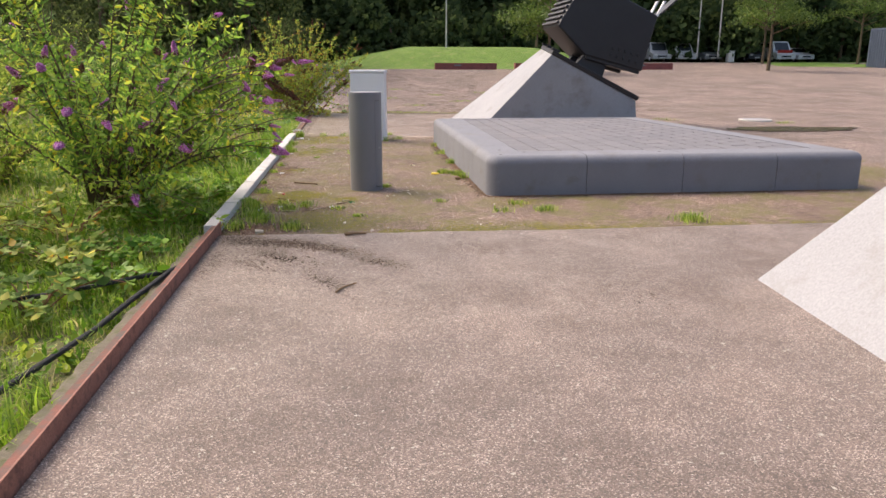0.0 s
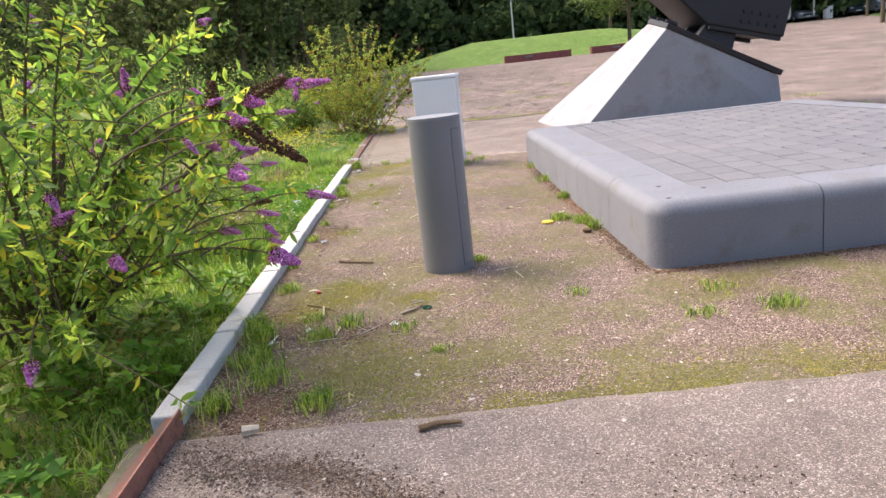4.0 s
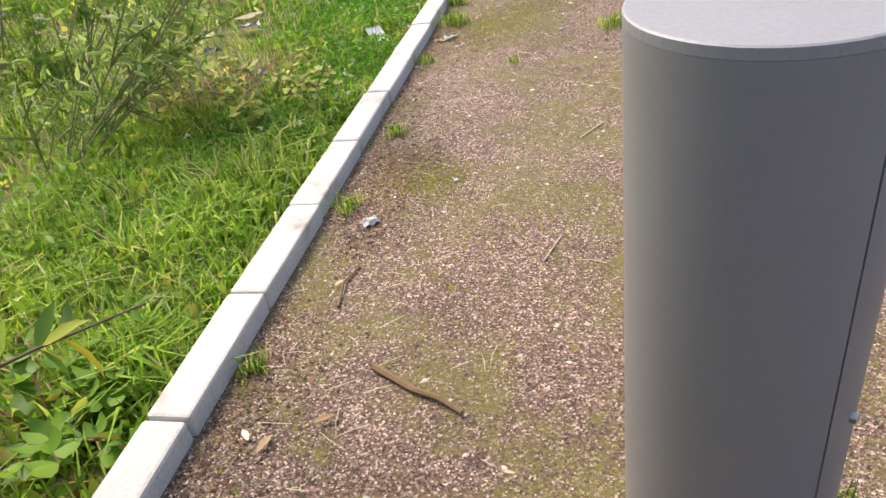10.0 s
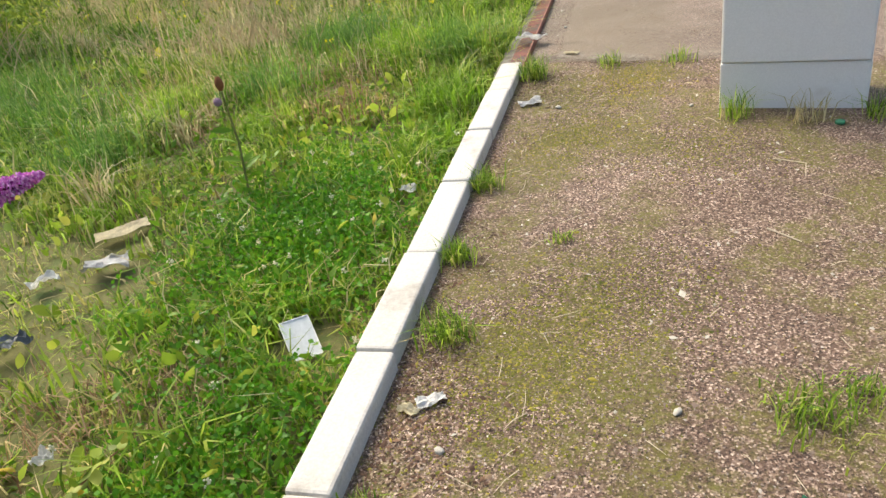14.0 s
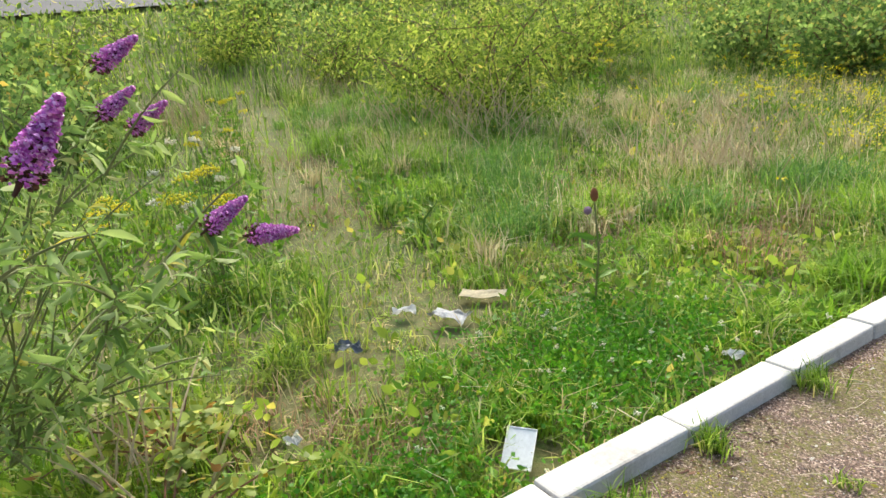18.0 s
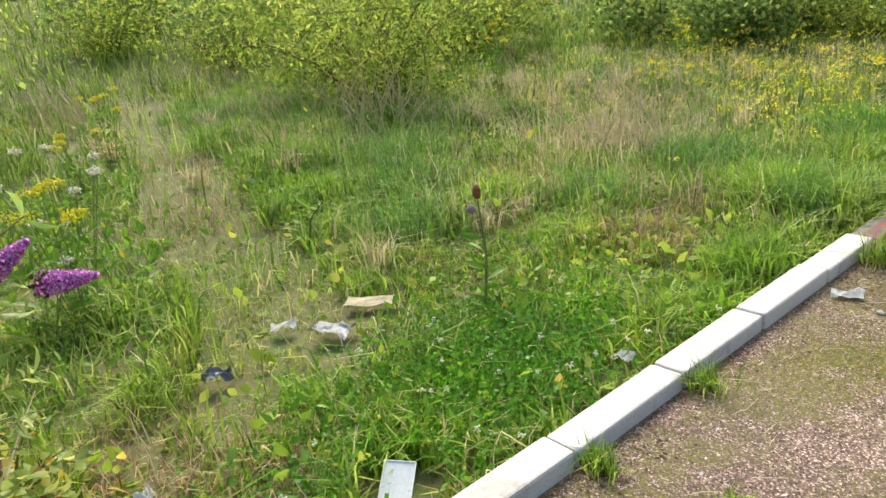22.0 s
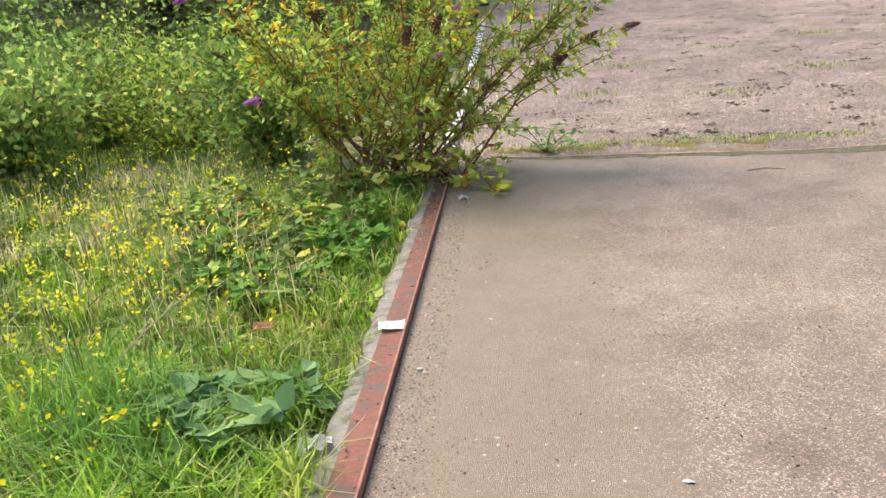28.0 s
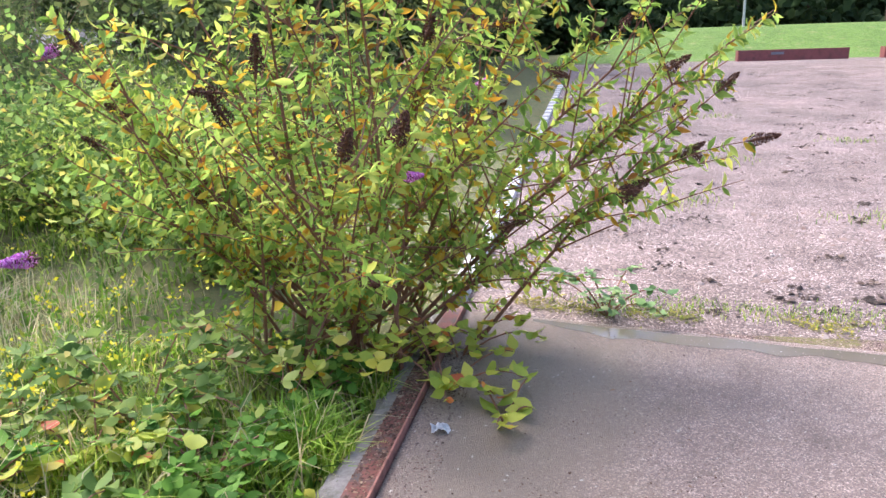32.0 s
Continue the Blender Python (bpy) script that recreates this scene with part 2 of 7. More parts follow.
# ---- materials ----
def gravel_mat(name, tint, moss_amount, cell=95.0, wet=0.0, soft=1.0, silt=False, binder=(0.175, 0.152, 0.138)):
    m, nt, bsdf, co = base_mat(name)
    vor = nt.nodes.new("ShaderNodeTexVoronoi")
    vor.inputs["Scale"].default_value = cell
    nt.links.new(co, vor.inputs["Vector"])
    sep = nt.nodes.new("ShaderNodeSeparateColor")
    nt.links.new(vor.outputs["Color"], sep.inputs[0])
    r = ramp(nt, [(0.0, (0.035, 0.025, 0.02)), (0.28, (0.10, 0.068, 0.054)), (0.6, (0.18, 0.135, 0.11)), (0.84, (0.31, 0.25, 0.215)), (1.0, (0.66, 0.60, 0.54))])
    nt.links.new(sep.outputs[0], r.inputs[0])
    big = noise_tex(nt, co, 0.55, 6, 0.62)
    mid = noise_tex(nt, co, 4.0, 5, 0.7)
    rb = ramp(nt, [(0.35, tuple(0.72 * t for t in tint)), (0.65, tuple(1.12 * t for t in tint))])
    nt.links.new(big, rb.inputs[0])
    c = mix(nt, 1.0, r.outputs[0], rb.outputs[0], 'MULTIPLY')
    rm = ramp(nt, [(0.35, (0.7, 0.66, 0.62)), (0.6, (1.1, 1.1, 1.1))])
    nt.links.new(mid, rm.inputs[0])
    c = mix(nt, 0.7, c, rm.outputs[0], 'MULTIPLY')
    if moss_amount:
        mossn = noise_tex(nt, co, 1.5, 11, 0.8)
        mr = ramp(nt, [(0.63 - moss_amount, (0, 0, 0)), (0.70 - moss_amount, (0.92, 0.92, 0.92))])
        nt.links.new(mossn, mr.inputs[0])
        fine = noise_tex(nt, co, 60.0, 3)
        mc = mix(nt, fine, (0.085, 0.085, 0.016), (0.17, 0.155, 0.030))
        speck = noise_tex(nt, co, 42.0, 4, 0.75)
        sr = ramp(nt, [(0.40, (0.15, 0.15, 0.15)), (0.56, (1, 1, 1))])
        nt.links.new(speck, sr.inputs[0])
        c = mix(nt, mix(nt, 1.0, mr.outputs[0], sr.outputs[0], 'MULTIPLY'), c, mc)
    if soft < 1.0:
        c = mix(nt, soft, binder, c)
        dark = noise_tex(nt, co, 1.1, 8, 0.72)
        d0 = 0.78 if silt else 0.86
        dr = ramp(nt, [(0.36, (d0, d0 * 0.96, d0 * 0.92)), (0.5, (1, 1, 1)), (0.7, (1.14, 1.13, 1.13))])
        nt.links.new(dark, dr.inputs[0])
        c = mix(nt, 0.9, c, dr.outputs[0], 'MULTIPLY')
    if silt:
        # ochre silt washed in along the edging
        sx = nt.nodes.new("ShaderNodeSeparateXYZ")
        nt.links.new(co, sx.inputs[0])
        wob = nt.nodes.new("ShaderNodeMath")
        wob.operation = 'MULTIPLY_ADD'
        nt.links.new(noise_tex(nt, co, 1.6, 7, 0.7), wob.inputs[0])
        wob.inputs[1].default_value = 1.6
        nt.links.new(sx.outputs[0], wob.inputs[2])
        sl = ramp(nt, [(0.30, (0, 0, 0)), (0.50, (0.75, 0.75, 0.75)), (0.78, (0.65, 0.65, 0.65)), (1.0, (0, 0, 0))])
        half = nt.nodes.new("ShaderNodeMath")
        half.operation = 'MULTIPLY'
        half.inputs[1].default_value = 0.5
        nt.links.new(wob.outputs[0], half.inputs[0])
        nt.links.new(half.outputs[0], sl.inputs[0])
        c = mix(nt, sl.outputs[0], c, (0.195, 0.15, 0.10))
    nt.links.new(c, bsdf.inputs["Base Color"])
    rr = ramp(nt, [(0.4, (0.95 - wet,) * 3), (0.65, (0.8 - wet,) * 3)])
    nt.links.new(big, rr.inputs[0])
    nt.links.new(rr.outputs[0], bsdf.inputs["Roughness"])
    bump(nt, bsdf, vor.outputs["Distance"], 0.8, 0.006)
    return m


M_GRAVEL = gravel_mat("gravel", (1.04, 0.905, 0.825), 0.155, 170.0)
M_PLAZA = gravel_mat("plaza_gravel", (1.07, 0.985, 0.95), 0.0, 110.0, 0.0, 0.8)
M_PAD = gravel_mat("worn_bound_gravel", (1.20, 1.11, 1.06), 0.0, 200.0, 0.40, 0.74, False, (0.225, 0.200, 0.182))
M_PADFAR = gravel_mat("worn_silty_slab", (1.25, 1.09, 0.98), 0.0, 210.0, 0.46, 0.68, True, (0.250, 0.208, 0.175))
M_SOIL = surface("meadow_soil", (0.085, 0.088, 0.028), (0.18, 0.17, 0.06), 3.0, 60, 0.95, 0.6, 0.02, stain=(0.06, 0.11, 0.02))
M_KERB = surface("kerb_concrete", (0.44, 0.42, 0.39), (0.58, 0.565, 0.535), 2.2, 90, 0.85, 0.35, 0.003, stain=(0.23, 0.205, 0.165), stain_at=(0.54, 0.76), grain=0.5)
M_PALE = surface("pale_concrete", (0.265, 0.268, 0.282), (0.355, 0.358, 0.372), 1.1, 60, 0.85, 0.25, 0.003, stain=(0.20, 0.185, 0.165), stain_at=(0.54, 0.8), grain=0.5)
M_GREYC = surface("grey_concrete", (0.160, 0.162, 0.180), (0.228, 0.231, 0.253), 1.9, 110, 0.85, 0.35, 0.003, stain=(0.15, 0.135, 0.12), stain_at=(0.56, 0.80), grain=0.8)
M_JOINT = surface("dark_joint", (0.03, 0.03, 0.028), (0.07, 0.062, 0.055), 5, 80, 0.95, 0.3, 0.004)
M_BOLLARD = surface("grey_lacquer", (0.175, 0.174, 0.185), (0.21, 0.208, 0.22), 2.5, 200, 0.42, 0.05, 0.001, stain=(0.22, 0.205, 0.185), stain_at=(0.66, 0.9), grain=0.15)
M_BOX = surface("light_grey_plastic", (0.74, 0.735, 0.735), (0.82, 0.815, 0.815), 2.0, 150, 0.5, 0.08, 0.001, stain=(0.60, 0.57, 0.52), stain_at=(0.62, 0.85), grain=0.2)
M_RUST = surface("rusted_steel", (0.11, 0.034, 0.024), (0.22, 0.07, 0.046), 6, 70, 0.75, 0.4, 0.003, stain=(0.075, 0.06, 0.05), stain_at=(0.46, 0.62))
M_RUSTE = surface("worn_rust_edge", (0.22, 0.085, 0.058), (0.36, 0.16, 0.11), 9, 80, 0.7, 0.4, 0.003, stain=(0.12, 0.05, 0.035), stain_at=(0.5, 0.68))
M_BLACK = surface("black_painted_iron", (0.010, 0.010, 0.013), (0.022, 0.022, 0.026), 3, 90, 0.5, 0.15, 0.002)
M_BARK = surface("bark", (0.07, 0.05, 0.03), (0.17, 0.12, 0.07), 8, 60, 0.9, 0.6, 0.006)
M_TWIG = surface("twig", (0.10, 0.06, 0.03), (0.22, 0.14, 0.07), 10, 60, 0.85, 0.3, 0.003)
M_DRY = surface("dry_wood", (0.40, 0.33, 0.24), (0.62, 0.55, 0.42), 9, 60, 0.85, 0.3, 0.002)

# ---- the ground ----
def ground_sheet():
    xs = np.unique(np.concatenate([np.linspace(-14, 16, 76), np.linspace(-60, -14, 24), np.linspace(16, 80, 30), [-900, -300, -120, 120, 300, 900], [-0.13, -0.02]]))
    ys = np.unique(np.concatenate([np.linspace(-14, 44, 146), [-900, -300, -120, -50, -25, 50, 60, 80, 120, 300, 900]]))
    gx, gy = np.meshgrid(xs, ys)
    z = slope(gx, gy)
    left = gx < -0.1
    z = z - np.where(left, 0.10, 0)
    rough_left = np.array([noise.noise(Vector((a * 0.9, b * 0.9, 3.1))) for a, b in zip(gx.ravel(), gy.ravel())]).reshape(gx.shape)
    near = (abs(gx) < 60) & (gy < 60) & (gy > -60)
    z = z + np.where(left & near, 0.04 * rough_left, 0) + np.where(~left & near & (gx > 2.5), 0.008 * rough_left, 0)
    n, k = len(ys), len(xs)
    idx = np.arange(n * k).reshape(n, k)
    a, b, c, d = idx[:-1, :-1], idx[:-1, 1:], idx[1:, 1:], idx[1:, :-1]
    tris = np.concatenate([np.stack([a, b, c], -1).reshape(-1, 3), np.stack([a, c, d], -1).reshape(-1, 3)])
    cx = np.stack([gx.ravel()[tris], gy.ravel()[tris]], -1).mean(1)
    mats = np.where(cx[:, 0] < -0.1, 1, np.where((cx[:, 0] < 9.0) & (cx[:, 1] < 6.9) | (cx[:, 0] < 2.7) & (cx[:, 1] < 13.5), 0, 2))
    mats = np.where(((cx[:, 1] > 43.5) & (cx[:, 0] < 20)) | (cx[:, 0] > 70) | (cx[:, 1] > 66), 1, mats)
    me = raw_mesh("ground", np.stack([gx.ravel(), gy.ravel(), z.ravel()], -1), tris, [M_GRAVEL, M_SOIL, M_PLAZA], mats)
    return tagged(part("ground", me, None, smooth=True), "pinkish fine gravel ground beside overgrown meadow soil", "ground", kind="structure")


ground_sheet()


def pad(name, y0, y1, x1, tilt0, tilt1):
    bm = bmesh.new()
    def edge(y, tilt, seed):
        return [(x, y - tilt * min(x, 3.0) + 0.025 * noise.noise(Vector((x * 2.3, seed, 0.0))) + 0.012 * noise.noise(Vector((x * 11.0, seed, 4.0)))) for x in [0.028 + 0.07 * k for k in range(60)] + [6.0, min(9.0, x1 - 1), x1]]
    near, far = edge(y0, tilt0, 1.0 + y0), edge(y1, tilt1, 7.0 + y1)
    top_n = [bm.verts.new((x, y + 0.10, 0.022)) for x, y in near]
    low_n = [bm.verts.new((x, y, -0.012)) for x, y in near]
    top_f = [bm.verts.new((x, y - 0.12, 0.022)) for x, y in far]
    low_f = [bm.verts.new((x, y, -0.012)) for x, y in far]
    for i in range(len(near) - 1):
        bm.faces.new((top_n[i], top_n[i + 1], top_f[i + 1], top_f[i]))
        bm.faces.new((low_n[i], low_n[i + 1], top_n[i + 1], top_n[i]))
        bm.faces.new((top_f[i], top_f[i + 1], low_f[i + 1], low_f[i]))
    return tagged(part(name, bm, M_PAD if y0 < 0 else M_PADFAR), "worn beige slab of bound gravel flush with the ground", "pavement", kind="structure")


pad("pavement_near", -16.0, -2.26, 30.0, 0.0, 0.03)
pad("pavement_far", 6.86, 13.92, 8.2, 0.22, 0.18)

# ---- kerb stones and rusted edging ----
KERB_AT = [-2.2, -1.65, -1.07, -0.885, -0.31, 0.28, 0.845, 1.43, 2.015, 2.61, 3.20, 3.78, 4.38, 5.0, 5.60, 6.20, 6.72]
kerb = thing("kerb", "low kerb of pale concrete kerbstones along the gravel", "kerb", kind="structure")


def kerb_stones():
    for y0, y1 in zip(KERB_AT, KERB_AT[1:]):
        bm = box_bm((0.135, y1 - y0 - 0.007, 0.32), (-0.0675 + RNG.uniform(-.004, .004), (y0 + y1) / 2, -0.09 + RNG.uniform(-.004, .004)), 0.012,
                    Matrix.Rotation(RNG.uniform(-.008, .008), 4, 'Z'))
        part("kerbstone", bm, M_KERB, kerb)


kerb_stones()
for k in range(30):
    y = 13.95 + 0.59 * k
    part("kerbstone", box_bm((0.135, 0.583, 0.32), (-0.0675, y + 0.29, -0.1 + float(slope(0, y + 0.3))), 0.012), M_KERB, kerb)


def edging(y0, y1, label, wide=0.115, lift=0.0):
    t = thing("steel_edging", label, "edging", kind="structure")
    part("upstand", box_bm((0.010, y1 - y0, 0.30), (0.017, (y0 + y1) / 2, -0.088 + lift), 0.0025), M_RUSTE, t, "lighter worn upright edge")
    part("flange", box_bm((wide, y1 - y0, 0.012), (0.0115 - wide / 2, (y0 + y1) / 2, 0.016 + lift), 0.003), M_RUST, t)
    return t


def haunch(y0, y1, seed, mat, label):
    """The broken strip of old concrete behind the edging."""
    bm = bmesh.new()
    n = int((y1 - y0) / 0.06)
    rows = []
    for k in range(n + 1):
        y = y0 + (y1 - y0) * k / n
        w = 0.095 + 0.05 * noise.noise(Vector((y * 1.9, seed, 0))) + 0.03 * noise.noise(Vector((y * 9.0, seed, 2)))
        h = 0.012 + 0.012 * noise.noise(Vector((y * 5.0, seed, 5)))
        rows.append([bm.verts.new(p) for p in ((-0.104, y, -0.06), (-0.104, y, h), (-0.104 - w * 0.6, y, h - 0.006), (-0.104 - w, y, -0.025), (-0.104 - w, y, -0.1))])
    for a, b in zip(rows, rows[1:]):
        for i in range(4):
            bm.faces.new((a[i], a[i + 1], b[i + 1], b[i]))
    tagged(part("trim_haunch", bm, mat), label, "edging", kind="structure")


M_HAUNCH = surface("broken_concrete", (0.15, 0.135, 0.115), (0.27, 0.25, 0.22), 7, 60, 0.95, 0.7, 0.01, stain=(0.09, 0.085, 0.05), stain_at=(0.48, 0.66))
M_DIRT = surface("dry_dirt", (0.10, 0.085, 0.06), (0.19, 0.165, 0.12), 7, 60, 0.95, 0.7, 0.01, stain=(0.08, 0.09, 0.03), stain_at=(0.48, 0.66))
haunch(6.725, 13.75, 3.0, M_HAUNCH, "broken grey concrete strip behind the rusted edging")
haunch(-9.0, -2.3, 8.0, M_DIRT, "strip of dry gritty dirt behind the rusted edging")
edging(6.73, 13.85, "rust-red steel angle edging between meadow and slab")
edging(-16.0, -2.21, "rust-red steel edging along the near slab", 0.07, 0.05)

# ---- paved plinth with a concrete wedge ----
PL = thing("plinth", "low grey concrete plinth with rounded rim and clay paving", "plinth", (2.67, -0.63, 0))
PH = 0.45
# outer corners and inner corners of the rim, seen from above, and the length of the corner blocks
OUTER = [Vector((0, 0)), Vector((4.57, 0)), Vector((4.02, 5.94)), Vector((0, 5.94))]
INNER = [Vector((0.44, 0.46)), Vector((4.12, 0.46)), Vector((3.61, 5.66)), Vector((0.53, 5.66))]
LEG = 1.14


PROFILE = [(0.0, -0.05), (0.0, PH - 0.10)] + [(0.10 - 0.10 * math.cos(a), PH - 0.10 + 0.10 * math.sin(a)) for a in (math.pi / 2 * k / 10 for k in range(1, 11))]


def rim_piece(a, b, c, d, inward):
    """A rim block between the outer points a and b and the inner points d and c, its outer edge rounded."""
    bm = bmesh.new()
    ends = []
    for p, q in ((a, d), (b, c)):
        ring = [(p.x + inward.x * o, p.y + inward.y * o, z) for o, z in PROFILE] + [(q.x, q.y, PH), (q.x, q.y, -0.05)]
        ends.append([bm.verts.new(v) for v in ring])
    n = len(ends[0])
    for i in range(n):
        bm.faces.new((ends[0][i], ends[1][i], ends[1][(i + 1) % n], ends[0][(i + 1) % n]))
    bm.faces.new(ends[0][::-1])
    bm.faces.new(ends[1])
    return bm


def corner_piece(corner, u, v, inner, iu, iv):
    """An L-shaped corner block with its legs along u and v, a rounded outer corner, and the inner edge iu, inner, iv."""
    bm = bmesh.new()
    rad = 0.16
    path = [(LEG - 0.004, 0.0, 0.0, 1.0)]
    for k in range(15):
        a = math.pi / 2 * k / 14
        path.append((rad - rad * math.sin(a), rad - rad * math.cos(a), math.sin(a), math.cos(a)))
    path.append((0.0, LEG - 0.004, 1.0, 0.0))
    rings = []
    for x, y, nx, ny in path:
        ring = []
        for o, z in PROFILE:
            p = corner + u * (x + nx * o) + v * (y + ny * o)
            ring.append(bm.verts.new((p.x, p.y, z)))
        rings.append(ring)
    for a, b in zip(rings, rings[1:]):
        for i in range(len(PROFILE) - 1):
            bm.faces.new((a[i], b[i], b[i + 1], a[i + 1]))
    top = [bm.verts.new((p.x, p.y, PH)) for p in (iu, inner, iv)]
    low = [bm.verts.new((p.x, p.y, -0.05)) for p in (iu, inner, iv)]
    for i in range(len(rings) - 1):
        bm.faces.new((rings[i][-1], rings[i + 1][-1], top[1]))
    bm.faces.new((rings[0][-1], top[1], top[0]))
    bm.faces.new((rings[-1][-1], top[2], top[1]))
    bm.faces.new((top[0], top[1], low[1], low[0]))
    bm.faces.new((top[1], top[2], low[2], low[1]))
    bm.faces.new(rings[0] + [top[0], low[0]])
    bm.faces.new(rings[-1] + [top[2], low[2]])
    return bm


def plinth():
    for k in range(4):
        o0, o1, i0, i1 = OUTER[k], OUTER[(k + 1) % 4], INNER[k], INNER[(k + 1) % 4]
        length = (o1 - o0).length
        u = (o1 - o0) / length
        inward = Vector((-u.y, u.x))
        back = (OUTER[k - 1] - o0).normalized()

        def inner_at(d):
            """The point of the inner edge across from the distance d along the outer edge."""
            e = i1 - i0
            s0 = (o0 + u * d - i0).dot(u) / e.dot(u)
            return i0 + e * s0

        prev = (i0 - INNER[k - 1])
        reach = (o0 + back * (LEG - 0.004) - i0).dot(back) / (-prev).dot(back)
        part("rim_corner", corner_piece(o0, u, back, i0, inner_at(LEG - 0.004), i0 - prev * reach), M_GREYC, PL)
        n = max(1, round((length - 2 * LEG) / 1.16))
        step = (length - 2 * LEG) / n
        for i in range(n):
            d0, d1 = LEG + i * step + 0.004, LEG + (i + 1) * step - 0.004
            part("rim_block", rim_piece(o0 + u * d0, o0 + u * d1, inner_at(d1), inner_at(d0), inward), M_GREYC, PL)
    bed = [p + (Vector((2.2, 3.0)) - p).normalized() * 0.01 for p in INNER]
    part("paving_bed", prism(bmesh.new(), [(p.x, p.y) for p in bed], -0.05, PH - 0.05), M_JOINT, PL)


plinth()


def wedge_bm(corners):
    """A block with sloping sides: the solid spanned by its corners, with slightly worn edges."""
    bm = bmesh.new()
    for p in corners:
        bm.verts.new(p)
    bmesh.ops.convex_hull(bm, input=bm.verts)
    bmesh.ops.dissolve_limit(bm, angle_limit=radians(2), verts=bm.verts, edges=bm.edges)
    bmesh.ops.recalc_face_normals(bm, faces=bm.faces)
    bmesh.ops.bevel(bm, geom=list(bm.edges), offset=0.014, segments=2, affect='EDGES', profile=0.5)
    return bm


def sculpture_base(at, rz, label, corners):
    t = thing("sculpture_base", label, "sculpture base", at, rz)
    part("body", wedge_bm(corners), M_PALE, t)


sculpture_base((3.90, 7.70, 0.0), 0, "pale concrete wedge with sloping faces behind the plinth",
               [(0, 0, -0.06), (3.95, 0.55, -0.06), (3.80, 3.4, -0.06), (-0.24, 3.5, -0.06), (1.68, 0.04, 1.66), (1.76, 1.32, 1.80), (3.86, 0.54, 0.62), (3.86, 1.9, 0.72)])
sculpture_base((3.78, -7.62, 0.0), 0, "pale concrete wedge standing on the near slab",
               [(-0.25, 0, -0.06), (3.80, 0.40, -0.06), (3.86, 3.2, -0.06), (0.07, 3.53, -0.06), (1.50, 0.7, 1.66), (1.55, 2.55, 1.78), (3.70, 0.60, 0.62), (3.76, 2.6, 0.72)])

# ---- bollard and cabinet ----
def bollard():
    t = thing("service_pillar", "dark grey cylindrical metal service pillar standing on the gravel", "bollard", (1.33, 0.055, 0))
    rad, gap = 0.189, 0.0045
    a0, a1 = radians(-54), radians(15)          # the door's edges

    def shell(b0, b1, z0, z1, r, steps):
        bm = bmesh.new()
        rows = []
        for z in (z0, (z0 + z1) / 2, z1):
            rows.append([(bm.verts.new((r * math.cos(b), r * math.sin(b), z)), bm.verts.new(((r - 0.012) * math.cos(b), (r - 0.012) * math.sin(b), z)))
                         for b in (b0 + (b1 - b0) * k / steps for k in range(steps + 1))])
        for lo, hi in zip(rows, rows[1:]):
            for k in range(steps):
                for s in (0, 1):
                    bm.faces.new((lo[k][s], lo[k + 1][s], hi[k + 1][s], hi[k][s]))
        for k in range(steps):
            for row in (rows[0], rows[-1]):
                bm.faces.new((row[k][0], row[k][1], row[k + 1][1], row[k + 1][0]))
        for k in (0, steps):
            for lo, hi in zip(rows, rows[1:]):
                bm.faces.new((lo[k][0], hi[k][0], hi[k][1], lo[k][1]))
        return bm

    da = gap / rad
    body = part("body", shell(a1 + da, a0 - da + 2 * math.pi, 0.0, 1.115, rad, 60), M_BOLLARD, t, smooth=True)
    for z0, z1 in ((0.0, 0.045), (1.04, 1.115)):
        part("collar", shell(a0 - da, a1 + da, z0, z1, rad, 14), M_BOLLARD, t, smooth=True)
    door = part("door", shell(a0, a1, 0.049, 1.036, rad, 14), M_BOLLARD, t, smooth=True)
    bm = bmesh.new()
    tube(bm, [(0, 0, 0.0), (0, 0, 1.105)], [0.165, 0.165], 24)
    part("core", bm, M_JOINT, t)
    b = radians(-36)
    for zz in (0.50, 0.86, 0.24):
        lock = bmesh.new()
        tube(lock, [(0.183 * math.cos(b), 0.183 * math.sin(b), zz), (0.199 * math.cos(b), 0.199 * math.sin(b), zz)], [0.010, 0.009], 10)
        if zz == 0.50:
            part("lock", lock, M_FOIL0, door, "bright metal lock")
        else:
            lock.free()
    bm = bmesh.new()
    tube(bm, [(0, 0, 1.1155), (0, 0, 1.130), (0, 0, 1.132)], [0.1892, 0.1892, 0.186], 60)
    # the lid's paler, bluer grey holds the sky's reflection as colour
    part("cap", bm, surface("sky_tinted_lid", (0.205, 0.21, 0.225), (0.245, 0.25, 0.265), 5, 120, 0.55, 0.1, 0.001, grain=0.3), t, "pale top with the sky's reflection in its colour")


M_FOIL0 = surface("lock_metal", (0.35, 0.35, 0.36), (0.5, 0.5, 0.5), 20, 90, 0.35, 0.1, 0.001, 0.8)
bollard()


def cabinet():
    t = thing("utility_cabinet", "light grey plastic utility cabinet with door and plinth", "cabinet", (1.13, 5.84, 0), -11)
    part("base", box_bm((0.66, 0.32, 0.26), (0.33, 0.165, 0.10), 0.008), M_BOX, t)
    part("body", box_bm((0.655, 0.315, 1.045), (0.33, 0.165, 0.7535), 0.006), M_BOX, t)
    door = part("door", box_bm((0.64, 0.02, 1.025), (0.33, 0.0, 0.752), 0.004), M_BOX, t)
    part("handle", box_bm((0.03, 0.018, 0.13), (0.57, -0.014, 0.80), 0.005), M_BOX, door)
    part("roof", box_bm((0.69, 0.36, 0.055), (0.33, 0.165, 1.305), 0.014), M_BOX, t)


cabinet()

